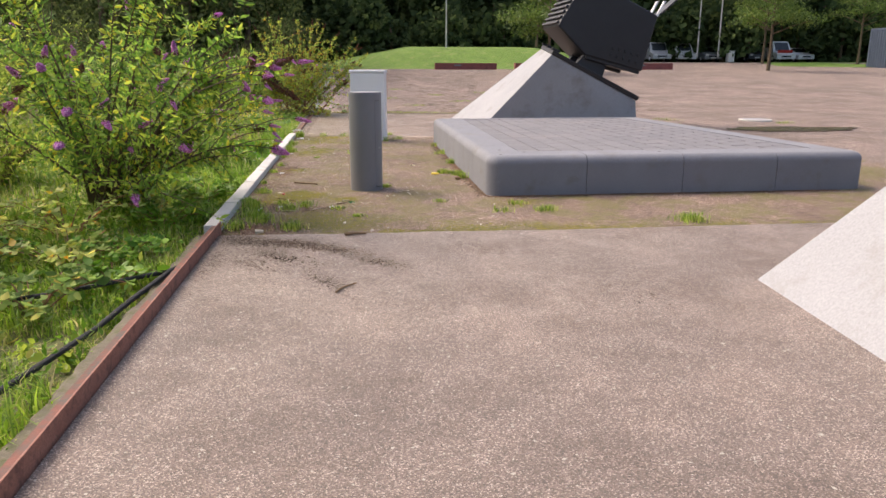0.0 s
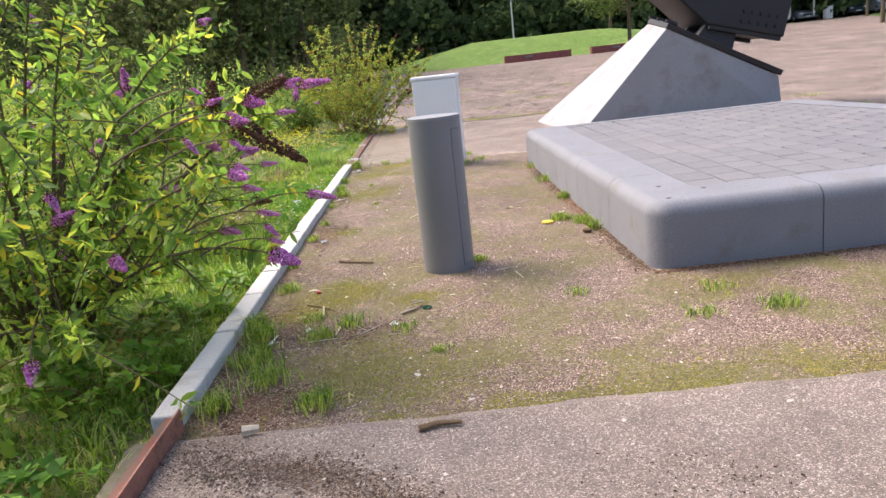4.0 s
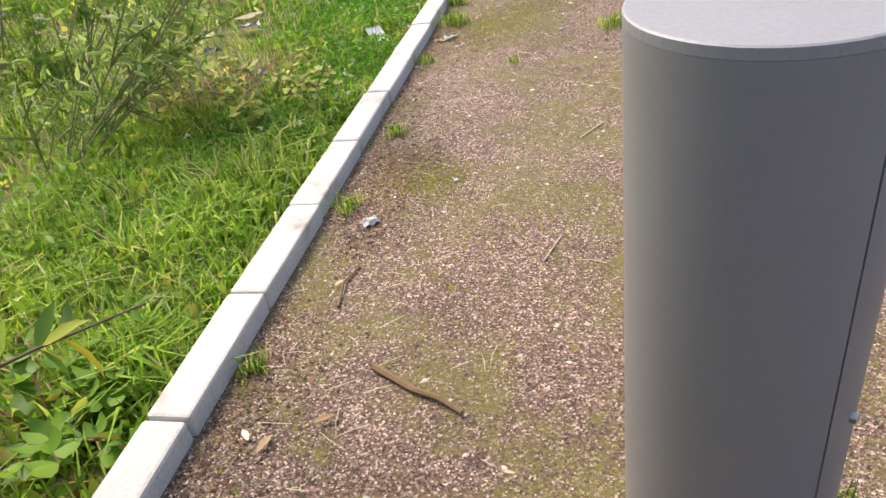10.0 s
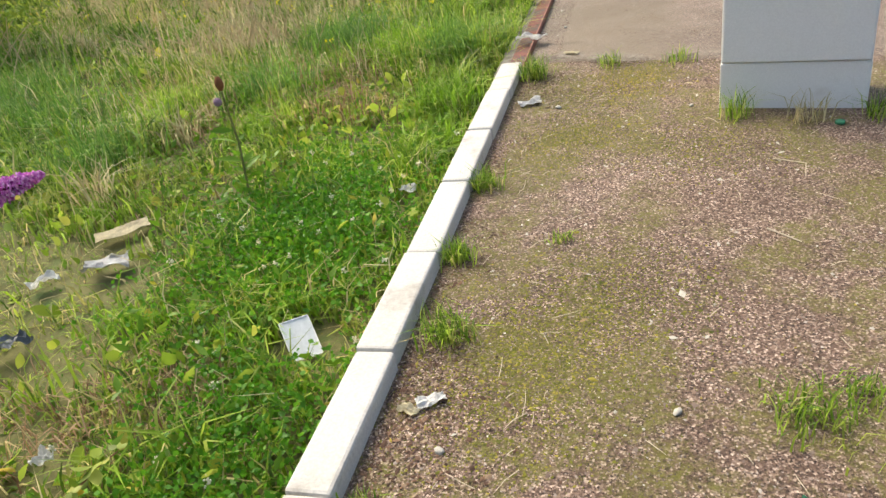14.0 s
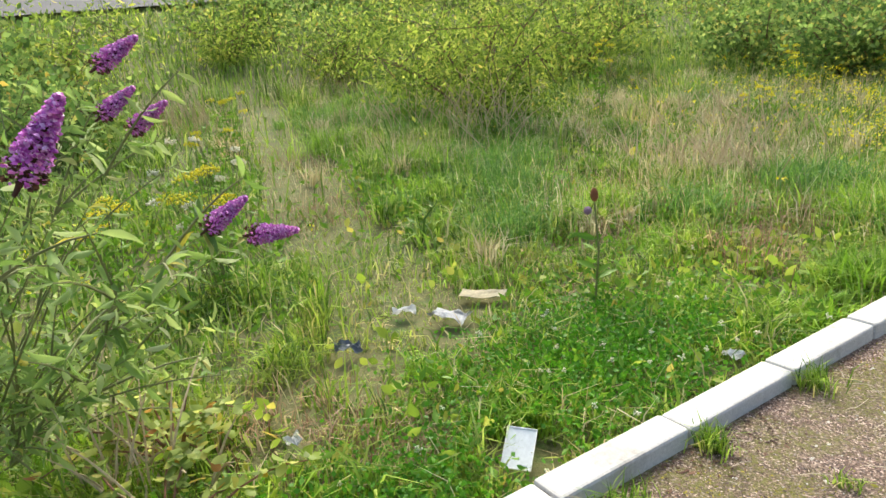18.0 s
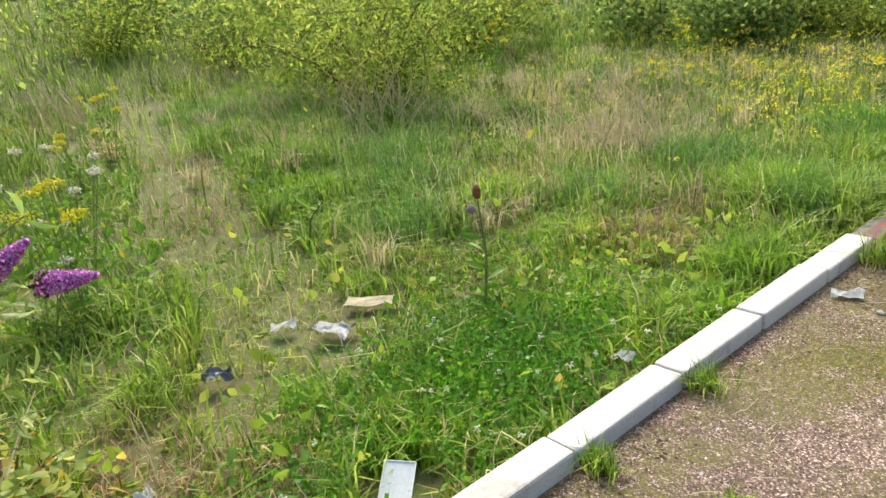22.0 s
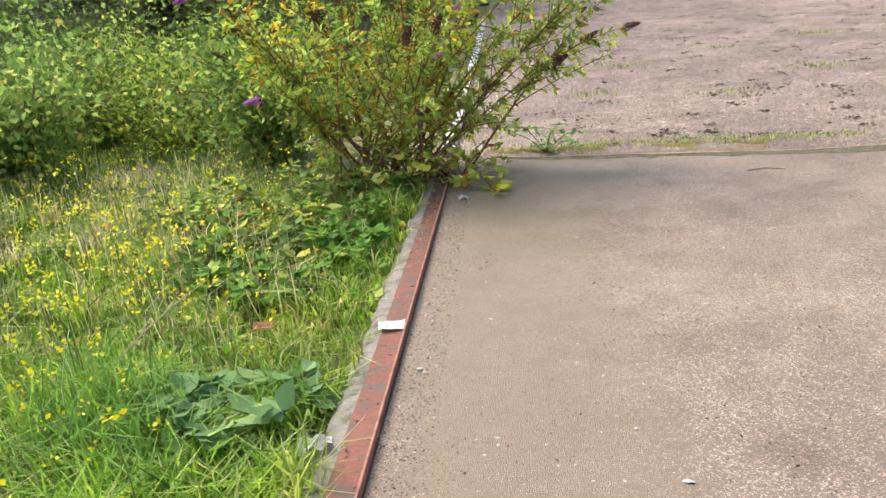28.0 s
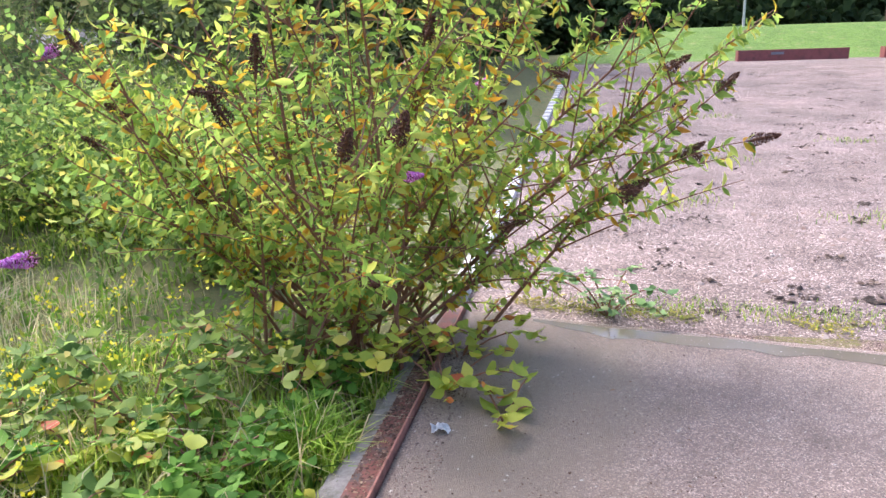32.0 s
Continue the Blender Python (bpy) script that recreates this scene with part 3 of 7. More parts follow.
# ---- black iron sculpture on the wedge ----
def sculpture():
    t = thing("iron_sculpture", "black painted iron machine part tilted on a concrete wedge", "sculpture", (5.6, 7.74, 0.0))
    o = Vector((5.6, 7.74, 0.0))

    def hull(points, bevel):
        bm = bmesh.new()
        for p in points:
            bm.verts.new(Vector(p) - o)
        bmesh.ops.convex_hull(bm, input=bm.verts)
        bmesh.ops.dissolve_limit(bm, angle_limit=radians(2), verts=bm.verts, edges=bm.edges)
        bmesh.ops.bevel(bm, geom=list(bm.edges), offset=bevel, segments=2, affect='EDGES', profile=0.5)
        return bm

    # plate on the sloping face of the wedge
    face = [Vector((5.56, 7.72, 1.655)), Vector((7.80, 8.22, 0.615)), Vector((7.80, 9.62, 0.725)), Vector((5.64, 9.04, 1.805))]
    up = Vector((0.43, -0.07, 0.90)) * 0.10
    plate = part("mounting_plate", hull(face + [p + up for p in face], 0.012), M_BLACK, t, "thick black steel plate")
    for k in (0.06, 0.5, 0.94):
        e = face[0].lerp(face[3], k) + up
        part("end_block", hull([e + Vector(d) for d in ((-0.02, -0.06, 0), (0.16, -0.06, -0.07), (0.16, 0.06, -0.07), (-0.02, 0.06, 0), (-0.02, -0.06, 0.05), (0.16, -0.06, -0.02), (0.16, 0.06, -0.02), (-0.02, 0.06, 0.05))], 0.006), M_BLACK, plate)
    # tilted casing: its outline seen from the walk, and its depth
    low_left, low, low_right, high_right, top, high_left = ((5.84, 2.3), (6.51, 1.65), (7.89, 1.28), (8.2, 2.53), (7.43, 2.87), (6.46, 3.35))
    outline = [low_left, low, low_right, high_right, top, high_left]
    y0, y1 = 8.3, 9.75
    body = part("body", hull([(x, y, z) for x, z in outline for y in (y0, y1)], 0.035), M_BLACK, t)
    # cooling ribs on the end that leans over the meadow side
    a, b = Vector((low_left[0], 0, low_left[1])), Vector((high_left[0], 0, high_left[1]))
    n = Vector((-(b - a).z, 0, (b - a).x)).normalized()
    for k in range(9):
        c = a.lerp(b, 0.06 + 0.11 * k)
        d = (b - a).normalized() * 0.03
        rib = [c + d * s + n * u + Vector((0, y, 0)) for s in (-1, 1) for u in (-0.02, 0.055) for y in (y0 + 0.04, y1 - 0.04)]
        part("rib", hull(rib, 0.006), M_BLACK, body)
    # frame round the underside, with bolts
    u0, u1 = Vector((low[0], 0, low[1])), Vector((low_right[0], 0, low_right[1]))
    along = (u1 - u0).normalized()
    down = Vector((along.z, 0, -along.x))
    for y in (y0 + 0.10, y1 - 0.10):
        rail = [u0.lerp(u1, f) + down * g + Vector((0, y + w, 0)) for f in (0.03, 0.97) for g in (-0.02, 0.07) for w in (-0.07, 0.07)]
        part("rail", hull(rail, 0.008), M_BLACK, t)
    for i in range(5):
        for j in range(2):
            c = u0.lerp(u1, 0.42 + 0.11 * i) - down * (0.16 + 0.17 * j) + Vector((0, y0, 0)) - o
            bm = bmesh.new()
            tube(bm, [c + Vector((0, 0.01, 0)), c - Vector((0, 0.025, 0))], [0.04, 0.034], 8)
            part("bolt", bm, M_BLACK, body)
    # foot between plate and casing
    for y in (y0 + 0.2, y1 - 0.35):
        foot = [u0.lerp(u1, f) + Vector((0, y + w, 0.04)) for f in (0.02, 0.42) for w in (-0.09, 0.09)]
        foot += [Vector((x, y + w, 1.66 - (x - 5.6) * 0.465)) for x in (6.25, 6.95) for w in (-0.12, 0.12)]
        part("foot", hull(foot, 0.012), M_BLACK, t)
    a, b = Vector((8.14, y0 + 0.5, 2.38)), Vector((8.84, y0 + 0.5, 2.98))
    side = Vector((0.09, 0, 0.05))
    part("side_arm", hull([p + side * s + Vector((0, w, 0)) for p in (a - (b - a) * 0.3, b + (b - a)) for s in (-1, 1) for w in (-0.2, 0.2)], 0.012), M_BLACK, t)
    c = Vector((8.1, y0 + 0.06, 2.55))
    for s in (-0.07, 0.10):
        d = c + Vector((s, 0, 0))
        part("bracket", hull([d + Vector((x + z * 0.5, y, z)) for x in (-0.02, 0.02) for y in (-0.05, 0.05) for z in (-0.04, 0.30)], 0.004), M_BOX, t, "pale worn bracket")


sculpture()

# ---- plaza details ----
def muddy_water():
    m, nt, bsdf, co = base_mat("muddy_water")
    n = noise_tex(nt, co, 1.3, 6, 0.7)
    nt.links.new(mix(nt, n, (0.09, 0.075, 0.045), (0.19, 0.16, 0.12)), bsdf.inputs["Base Color"])
    bsdf.inputs["Roughness"].default_value = 0.16
    return m


M_WATER = muddy_water()


def puddle():
    bm = bmesh.new()
    ring = []
    for k in range(60):
        a = 2 * math.pi * k / 60
        r = 1.0 + 0.35 * noise.noise(Vector((math.cos(a) * 1.7, math.sin(a) * 1.7, 2.0))) + 0.15 * noise.noise(Vector((math.cos(a) * 5, math.sin(a) * 5, 7.0)))
        ring.append(bm.verts.new((11.2 + 1.5 * r * math.cos(a), 7.3 + 0.6 * r * math.sin(a), 0.016)))
    bm.faces.new(ring)
    bmesh.ops.triangulate(bm, faces=bm.faces)
    tagged(part("water_puddle", bm, M_WATER), "shallow brown puddle on the plaza", "puddle", kind="structure")


def wet_strip():
    """Standing water along the far edge of the slab."""
    bm = bmesh.new()
    rows = []
    for k in range(70):
        x = 0.45 + 0.065 * k
        far = 13.76 - 0.18 * min(x, 3.0) + 0.03 * noise.noise(Vector((x * 3.0, 2.0, 0.0)))
        wide = 0.16 + 0.10 * noise.noise(Vector((x * 1.3, 5.0, 0.0))) + 0.05 * noise.noise(Vector((x * 6.0, 9.0, 0.0)))
        wide *= min(1.0, 0.15 + k / 8, 0.15 + (69 - k) / 8)
        rows.append((bm.verts.new((x, far, 0.0240)), bm.verts.new((x, far - wide, 0.0240))))
    for a, b in zip(rows, rows[1:]):
        bm.faces.new((a[0], a[1], b[1], b[0]))
    tagged(part("water_strip", bm, M_WATER), "brown rainwater standing along the slab's far edge", "puddle", kind="structure")


puddle()
wet_strip()


def manhole():
    t = thing("manhole_cover", "pale round manhole cover set in the plaza", "manhole cover", (11.75, 9.95, 0.0))
    bm = bmesh.new()
    tube(bm, [(0, 0, -0.05), (0, 0, 0.03), (0, 0, 0.036)], [0.42, 0.42, 0.41], 28)
    part("frame", bm, M_KERB, t)
    bm = bmesh.new()
    tube(bm, [(0, 0, 0.03), (0, 0, 0.042)], [0.32, 0.315], 28)
    part("lid", bm, M_PALE, t)


manhole()

# ---- far side: bank, benches, posts, vehicles ----
def bank():
    xs, ys = np.linspace(-1, 25, 50), np.linspace(43.6, 60, 22)
    gx, gy = np.meshgrid(xs, ys)
    rise = np.clip((gy - 43.6) / 8.0, 0, 1)
    ends = np.clip((gx + 1) / 7.0, 0, 1) * np.clip((25 - gx) / 9.0, 0, 1)
    z = slope(gx, gy) - 0.02 + 1.36 * rise * rise * (3 - 2 * rise) * ends
    n, k = gx.shape
    idx = np.arange(n * k).reshape(n, k)
    a, b, c, d = idx[:-1, :-1], idx[:-1, 1:], idx[1:, 1:], idx[1:, :-1]
    tris = np.concatenate([np.stack([a, b, c], -1).reshape(-1, 3), np.stack([a, c, d], -1).reshape(-1, 3)])
    me = raw_mesh("grass_bank", np.stack([gx.ravel(), gy.ravel(), z.ravel()], -1), tris, M_LAWN)
    tagged(part("grass_bank", me, None, smooth=True), "low mown grass bank behind the plaza", "bank", kind="structure")
    return lambda x, y: float(slope(x, y)) - 0.02 + 1.36 * (lambda r: r * r * (3 - 2 * r))(min(max((y - 43.6) / 8, 0), 1)) * min(max((x + 1) / 7, 0), 1) * min(max((25 - x) / 9, 0), 1)


M_LAWN = surface("lawn", (0.07, 0.15, 0.015), (0.19, 0.31, 0.045), 0.9, 7, 0.9, 1.0, 0.15, stain=(0.26, 0.27, 0.09), stain_at=(0.55, 0.72), grain=1.0)
BANK_Z = bank()


M_BENCH = surface("red_painted_steel", (0.20, 0.055, 0.05), (0.30, 0.09, 0.08), 3, 60, 0.7, 0.2, 0.002, stain=(0.12, 0.045, 0.04), stain_at=(0.5, 0.7))


def bench_wall(x, length, y=43.0):
    z = float(slope(x, y))
    t = thing("planter_bench", "low rust-red steel bench wall along the grass bank", "bench", (x, y, z), 0, "benches along the bank")
    part("front_panel", box_bm((length, 0.04, 0.46), (length / 2, 0, 0.17), 0.008), M_BENCH, t)
    part("seat", box_bm((length + 0.04, 0.55, 0.05), (length / 2, 0.26, 0.42), 0.01), M_BENCH, t)
    for x0 in (0.0, length):
        part("end_panel", box_bm((0.04, 0.5, 0.42), (x0, 0.27, 0.18), 0.008), M_BENCH, t)
    part("plate_sign", box_bm((0.5, 0.012, 0.10), (length / 2 - 0.6, -0.027, 0.29), 0.002), M_GREYC, t, "small grey lettered plate")


for bx, bl in ((6.8, 4.25), (12.4, 4.3), (20.4, 3.4)):
    bench_wall(bx, bl)


def post(x, y, h, z=None):
    z = (BANK_Z(x, y) if z is None else z) - 0.05
    t = thing("lamp_post", "slender grey metal lamp post", "lamp post", (x, y, z), 0, "lamp posts")
    bm = bmesh.new()
    tube(bm, [(0, 0, 0), (0, 0, h * 0.5), (0, 0, h)], [0.075, 0.06, 0.045], 10)
    part("pole", bm, M_KERB, t)
    part("head", box_bm((0.30, 0.12, 0.08), (0.0, 0, h + 0.02), 0.02), M_KERB, t)


post(8.75, 53.0, 4.25)
post(33.8, 60.5, 9.0, 2.1)
post(35.9, 60.5, 9.0, 2.1)

M_GLASSD = surface("dark_car_glass", (0.02, 0.025, 0.03), (0.04, 0.045, 0.05), 3, 60, 0.08, 0.0, 0.001)
M_TYRE = surface("tyre_rubber", (0.015, 0.015, 0.015), (0.03, 0.03, 0.03), 9, 80, 0.85, 0.2, 0.002)
M_LAMPG = surface("headlight_glass", (0.6, 0.6, 0.58), (0.75, 0.75, 0.72), 9, 80, 0.15, 0.0, 0.001)


def vehicle(x, y, paint, label, tall=1.45, length=4.2, width=1.78, van=False, stripe=None):
    z = float(slope(x, y))
    t = thing("van" if van else "car", label, "van" if van else "car", (x, y, z), 0, "parked vehicles")
    w, l = width / 2, length
    prof = ([(0, 0.25), (0, 0.75), (0.75, 0.95), (1.35, tall), (l - 0.05, tall), (l, 0.9), (l, 0.25)] if van else
            [(0, 0.25), (0, 0.68), (0.95, 0.88), (1.75, tall), (l - 1.1, tall), (l - 0.35, 0.95), (l, 0.85), (l, 0.25)])
    bm = bmesh.new()
    a = [bm.verts.new((-w, py, pz)) for py, pz in prof]
    b = [bm.verts.new((w, py, pz)) for py, pz in prof]
    for va in (a, b):
        for v in va:
            if v.co.z > 1.0:
                v.co.x *= 0.84
    n = len(prof)
    for i in range(n):
        bm.faces.new((a[i], a[(i + 1) % n], b[(i + 1) % n], b[i]))
    bm.faces.new(a[::-1])
    bm.faces.new(b)
    bmesh.ops.recalc_face_normals(bm, faces=bm.faces)
    bmesh.ops.bevel(bm, geom=list(bm.edges), offset=0.07, segments=2, affect='EDGES', profile=0.5)
    part("body", bm, paint, t)
    p0, p1 = prof[2], prof[3]
    ang = math.atan2(p1[1] - p0[1], p1[0] - p0[0])
    mid = ((p0[0] + p1[0]) / 2, (p0[1] + p1[1]) / 2)
    part("windscreen", box_bm((width * 0.74, math.hypot(p1[0] - p0[0], p1[1] - p0[1]) * 0.74, 0.03), (0, mid[0] - 0.005, mid[1] + 0.006), 0.01, Matrix.Rotation(ang, 4, 'X')), M_GLASSD, t)
    for sx in (-1, 1):
        part("headlight", box_bm((0.34, 0.05, 0.16), (sx * (w - 0.28), -0.005, 0.66), 0.03), M_LAMPG, t)
        part("side_window", box_bm((0.03, l * 0.45, tall * 0.22), (sx * (w * 0.90), l * 0.5, tall * 0.80), 0.01, Matrix.Rotation(-sx * 0.16, 4, 'Y')), M_GLASSD, t)
        part("mirror", box_bm((0.16, 0.08, 0.13), (sx * (w + 0.06), 1.15, 1.0), 0.03), paint, t)
        for wy in (0.85, l - 0.85):
            bm = bmesh.new()
            tube(bm, [(sx * (w - 0.22), wy, 0.31), (sx * (w - 0.01), wy, 0.31)], [0.31, 0.31], 18)
            wheel = part("wheel", bm, M_TYRE, t)
            bm = bmesh.new()
            tube(bm, [(sx * (w - 0.02), wy, 0.31), (sx * (w + 0.005), wy, 0.31)], [0.19, 0.17], 14)
            part("rim", bm, M_BOX, wheel)
    part("grille", box_bm((width * 0.5, 0.04, 0.16), (0, -0.005, 0.50), 0.02), M_TYRE, t)
    part("number_plate", box_bm((0.50, 0.03, 0.11), (0, -0.035, 0.38), 0.01), M_LAMPG, t)
    if stripe:
        part("side_panel", box_bm((width * 0.8, 0.02, 0.42), (0, 0.36, 0.92), 0.004, Matrix.Rotation(0.27, 4, 'X')), stripe, t, "red painted bonnet")


def paint_mat(name, col):
    return surface(name, tuple(0.85 * c for c in col), col, 1.5, 30, 0.3, 0.02, 0.001)


P_WHITE, P_SILVER, P_GREY, P_DARK, P_RED = (paint_mat(n, c) for n, c in (("white_car_paint", (0.75, 0.76, 0.77)), ("silver_car_paint", (0.42, 0.43, 0.44)),
                                            ("grey_car_paint", (0.22, 0.23, 0.24)), ("dark_blue_car_paint", (0.02, 0.025, 0.04)), ("red_car_paint", (0.50, 0.04, 0.03))))
vehicle(31.0, 62, P_SILVER, "silver van parked under the trees", 1.85, 4.6, 1.9, True)
vehicle(33.6, 62, P_WHITE, "white people carrier parked beside a grey car", 1.75, 4.4, 1.85, True)
vehicle(36.2, 62, P_GREY, "grey saloon car parked beside the white one")
vehicle(41.3, 63, P_DARK, "dark blue car parked in the shade", 1.4)
vehicle(44.4, 63, P_WHITE, "white and red delivery van parked by the trees", 2.0, 4.9, 2.0, True, P_RED)
vehicle(47.2, 64, P_WHITE, "white car parked by the grass", 1.4)


def bin_box():
    z = float(slope(37.4, 61))
    t = thing("grey_bin", "pale grey upright bin beside the parked cars", "bin", (37.4, 61, z))
    part("body", box_bm((0.6, 0.6, 1.0), (0, 0, 0.5), 0.04), M_BOX, t)
    part("lid", box_bm((0.66, 0.66, 0.08), (0, 0, 1.04), 0.02), M_KERB, t)


bin_box()


def container():
    z = float(slope(40, 44))
    t = thing("shipping_container", "blue-grey corrugated shipping container with pale lettering bars", "container", (42.6, 46.0, z), 0)
    blue = surface("container_paint", (0.055, 0.075, 0.115), (0.085, 0.11, 0.155), 1.2, 30, 0.6, 0.1, 0.002, stain=(0.16, 0.10, 0.07), stain_at=(0.62, 0.8))
    part("body", box_bm((6.0, 2.44, 3.1), (3.0, 1.22, 1.6), 0.01), blue, t)
    for k in range(22):
        part("corrugation", box_bm((0.12, 0.06, 2.8), (0.24 + 0.26 * k, -0.025, 1.6), 0.012), blue, t)
    for k in range(8):
        part("corrugation", box_bm((0.06, 0.12, 2.8), (-0.025, 0.25 + 0.28 * k, 1.6), 0.012), blue, t)
    for x in (0.04, 5.96):
        part("corner_post", box_bm((0.16, 0.16, 3.2), (x, 0.02, 1.6), 0.02), blue, t)
    for zz in (0.08, 3.12):
        part("rail", box_bm((6.0, 0.14, 0.16), (3.0, -0.0, zz), 0.02), blue, t)
    for k, (w, zz) in enumerate(((0.5, 1.1), (0.4, 0.95), (0.55, 1.25))):
        part("lettering_bar", box_bm((w, 0.01, 0.10), (1.0, -0.055, zz), 0.0), M_KERB, t, "pale lettering bar")


container()

# ---- the road up on the left ----
def road():
    bm = bmesh.new()
    ys = np.linspace(-40, 60, 26)
    rows = [[bm.verts.new((x, y, float(slope(x, y)) + 0.05)) for x in (-29.5, -22.0)] for y in ys]
    for a, b in zip(rows, rows[1:]):
        bm.faces.new((a[0], a[1], b[1], b[0]))
    tagged(part("road", bm, surface("pale_asphalt", (0.10, 0.096, 0.094), (0.14, 0.135, 0.13), 0.7, 40, 0.9, 0.3, 0.01)), "pale grey asphalt road beyond the scrub", "road", kind="structure")


road()

# ---- woods ----
M_WOOD = leafy("woodland_leaves", [(0, (0.042, 0.068, 0.030)), (0.5, (0.06, 0.095, 0.038)), (0.85, (0.08, 0.12, 0.045)), (1, (0.11, 0.15, 0.055))], 0.8, 0.45, gloss=0.1)
M_WOODL = leafy("light_tree_leaves", [(0, (0.06, 0.11, 0.02)), (0.5, (0.10, 0.17, 0.03)), (1, (0.17, 0.24, 0.05))], 0.55, 0.35)
M_THICKET = leafy("thicket_leaves", [(0, (0.045, 0.065, 0.025)), (0.5, (0.09, 0.125, 0.04)), (0.9, (0.14, 0.185, 0.06)), (1, (0.19, 0.18, 0.08))], 0.7, 0.45, gloss=0.15)
CLUMP_V = [(-0.5, -0.35, 0), (0.5, -0.30, 0.10), (0.35, 0.4, -0.05), (-0.4, 0.38, 0.12), (0, 0, 0.18)]
CLUMP_T = [(0, 1, 4), (1, 2, 4), (2, 3, 4), (3, 0, 4)]


def crown_points(rng, n, centre, radius, lobes=7):
    """Places on the skins of several overlapping lobes: an uneven crown with gaps."""
    c = np.array(centre) + rng.normal(size=(lobes, 3)) * np.array(radius) * 0.42
    k = rng.integers(0, lobes, n)
    d = unit(rng.normal(size=(n, 3)))
    r = rng.uniform(0.55, 1.0, n) ** 0.5
    lob = rng.uniform(0.42, 0.62, lobes)
    return c[k] + d * (r * lob[k])[:, None] * np.array(radius), d


def woods(name, label, trees, size, per_tree, seed, mat):
    rng = np.random.default_rng(seed)
    vs, ts, off = [], [], 0
    trunk = bmesh.new()
    for x, y, h, w in trees:
        z0 = ground_at(x, y) - 0.1
        p, d = crown_points(rng, per_tree, (x, y, z0 + h * 0.56), (w, w, h * 0.48), 9)
        p[:, 2] = np.maximum(p[:, 2], z0 + 0.3)
        v, t = pieces(CLUMP_V, CLUMP_T, p, rand_dirs(per_tree, rng), d + rng.normal(size=(per_tree, 3)) * 0.5, rng.uniform(0.6, 1.5, per_tree) * size)
        vs.append(v)
        ts.append(t + off)
        off += len(v)
        tube(trunk, [(x, y, z0), (x + 0.1, y, z0 + h * 0.35), (x, y, z0 + h * 0.7)], [0.22, 0.16, 0.08], 6)
    me = raw_mesh(name, np.concatenate(vs), np.concatenate(ts), mat)
    ob = tagged(part(name, me, None), label, "woods", kind="stuff")
    part("woodland_trunks", trunk, M_BARK, ob)
    return ob


def wood_row(rng, x0, x1, y0, y1, n, h):
    return [(rng.uniform(x0, x1), rng.uniform(y0, y1), rng.uniform(*h), rng.uniform(2.6, 4.4)) for _ in range(n)]


wr = np.random.default_rng(3)
woods("far_woods", "dark dense woodland behind the plaza", wood_row(wr, -30, 105, 66, 86, 125, (15, 25)), 0.62, 1250, 11, M_WOOD)
woods("far_undergrowth", "dark leafy undergrowth at the foot of the woods", wood_row(wr, -26, 100, 63, 68, 60, (4, 7)), 0.5, 650, 12, M_WOOD)
woods("side_woods", "dark trees beyond the road", wood_row(wr, -74, -50, -40, 64, 75, (15, 22)), 0.9, 400, 13, M_WOOD)
woods("scrub_woods", "dark thicket of young trees behind the meadow", [w for w in wood_row(wr, -20, -5, 29, 60, 34, (7, 13)) if w[0] > -12.5 or w[1] > 36], 0.20, 3200, 14, M_THICKET)
woods("corner_woods", "dark trees beyond the far end of the road", wood_row(wr, -48, -23, 52, 74, 26, (14, 20)), 0.7, 700, 17, M_WOOD)
woods("rear_woods", "dark trees behind the start of the walk", wood_row(wr, -40, 90, -60, -48, 45, (10, 16)), 1.2, 300, 15, M_WOOD)
woods("flank_woods", "dark trees at the far end of the plaza", wood_row(wr, 88, 105, -50, 66, 40, (10, 16)), 1.2, 300, 16, M_WOOD)


def tree(x, y, h, w, n, seed, z=None, trunk_h=0.34):
    rng = np.random.default_rng(seed)
    z0 = (float(slope(x, y)) if z is None else z) - 0.05
    t = thing("young_tree", "young plaza tree with slender trunk and airy green crown", "tree", (x, y, z0), 0, "young trees on the plaza")
    bm = bmesh.new()
    tube(bm, [(0, 0, 0), (0.03, 0.02, h * 0.2), (0, 0, h * 0.45), (0.05, 0, h * 0.92)], [0.13, 0.10, 0.075, 0.02], 10)
    part("trunk", bm, M_BARK, t)
    limbs = bmesh.new()
    ends = []
    for k in range(16):
        a, zz = k * 2.4 + rng.uniform(-.3, .3), h * rng.uniform(0.33, 0.8)
        ln = w * rng.uniform(0.6, 1.0) * (1.15 - 0.6 * zz / h)
        e = Vector((ln * math.cos(a), ln * math.sin(a), zz + h * rng.uniform(0.02, 0.16)))
        tube(limbs, [(0, 0, zz), e * 0.5 + Vector((0, 0, zz * 0.5 + 0.1)), e], [0.04, 0.025, 0.008], 5)
        ends.append(e)
    part("limb", limbs, M_BARK, t)
    k = rng.integers(0, len(ends), n)
    base = np.array([list(e) for e in ends])[k]
    f = rng.uniform(0.35, 1.1, n)[:, None]
    p = base * np.concatenate([f, f, np.ones_like(f)], 1) + rng.normal(size=(n, 3)) * np.array([0.38, 0.38, 0.22])
    v, tr = pieces(LITE_V, LITE_T, p, rand_dirs(n, rng, -0.3), rand_dirs(n, rng), rng.uniform(0.16, 0.30, n))
    part("crown", raw_mesh("crown", v, tr, M_WOODL), None, t)


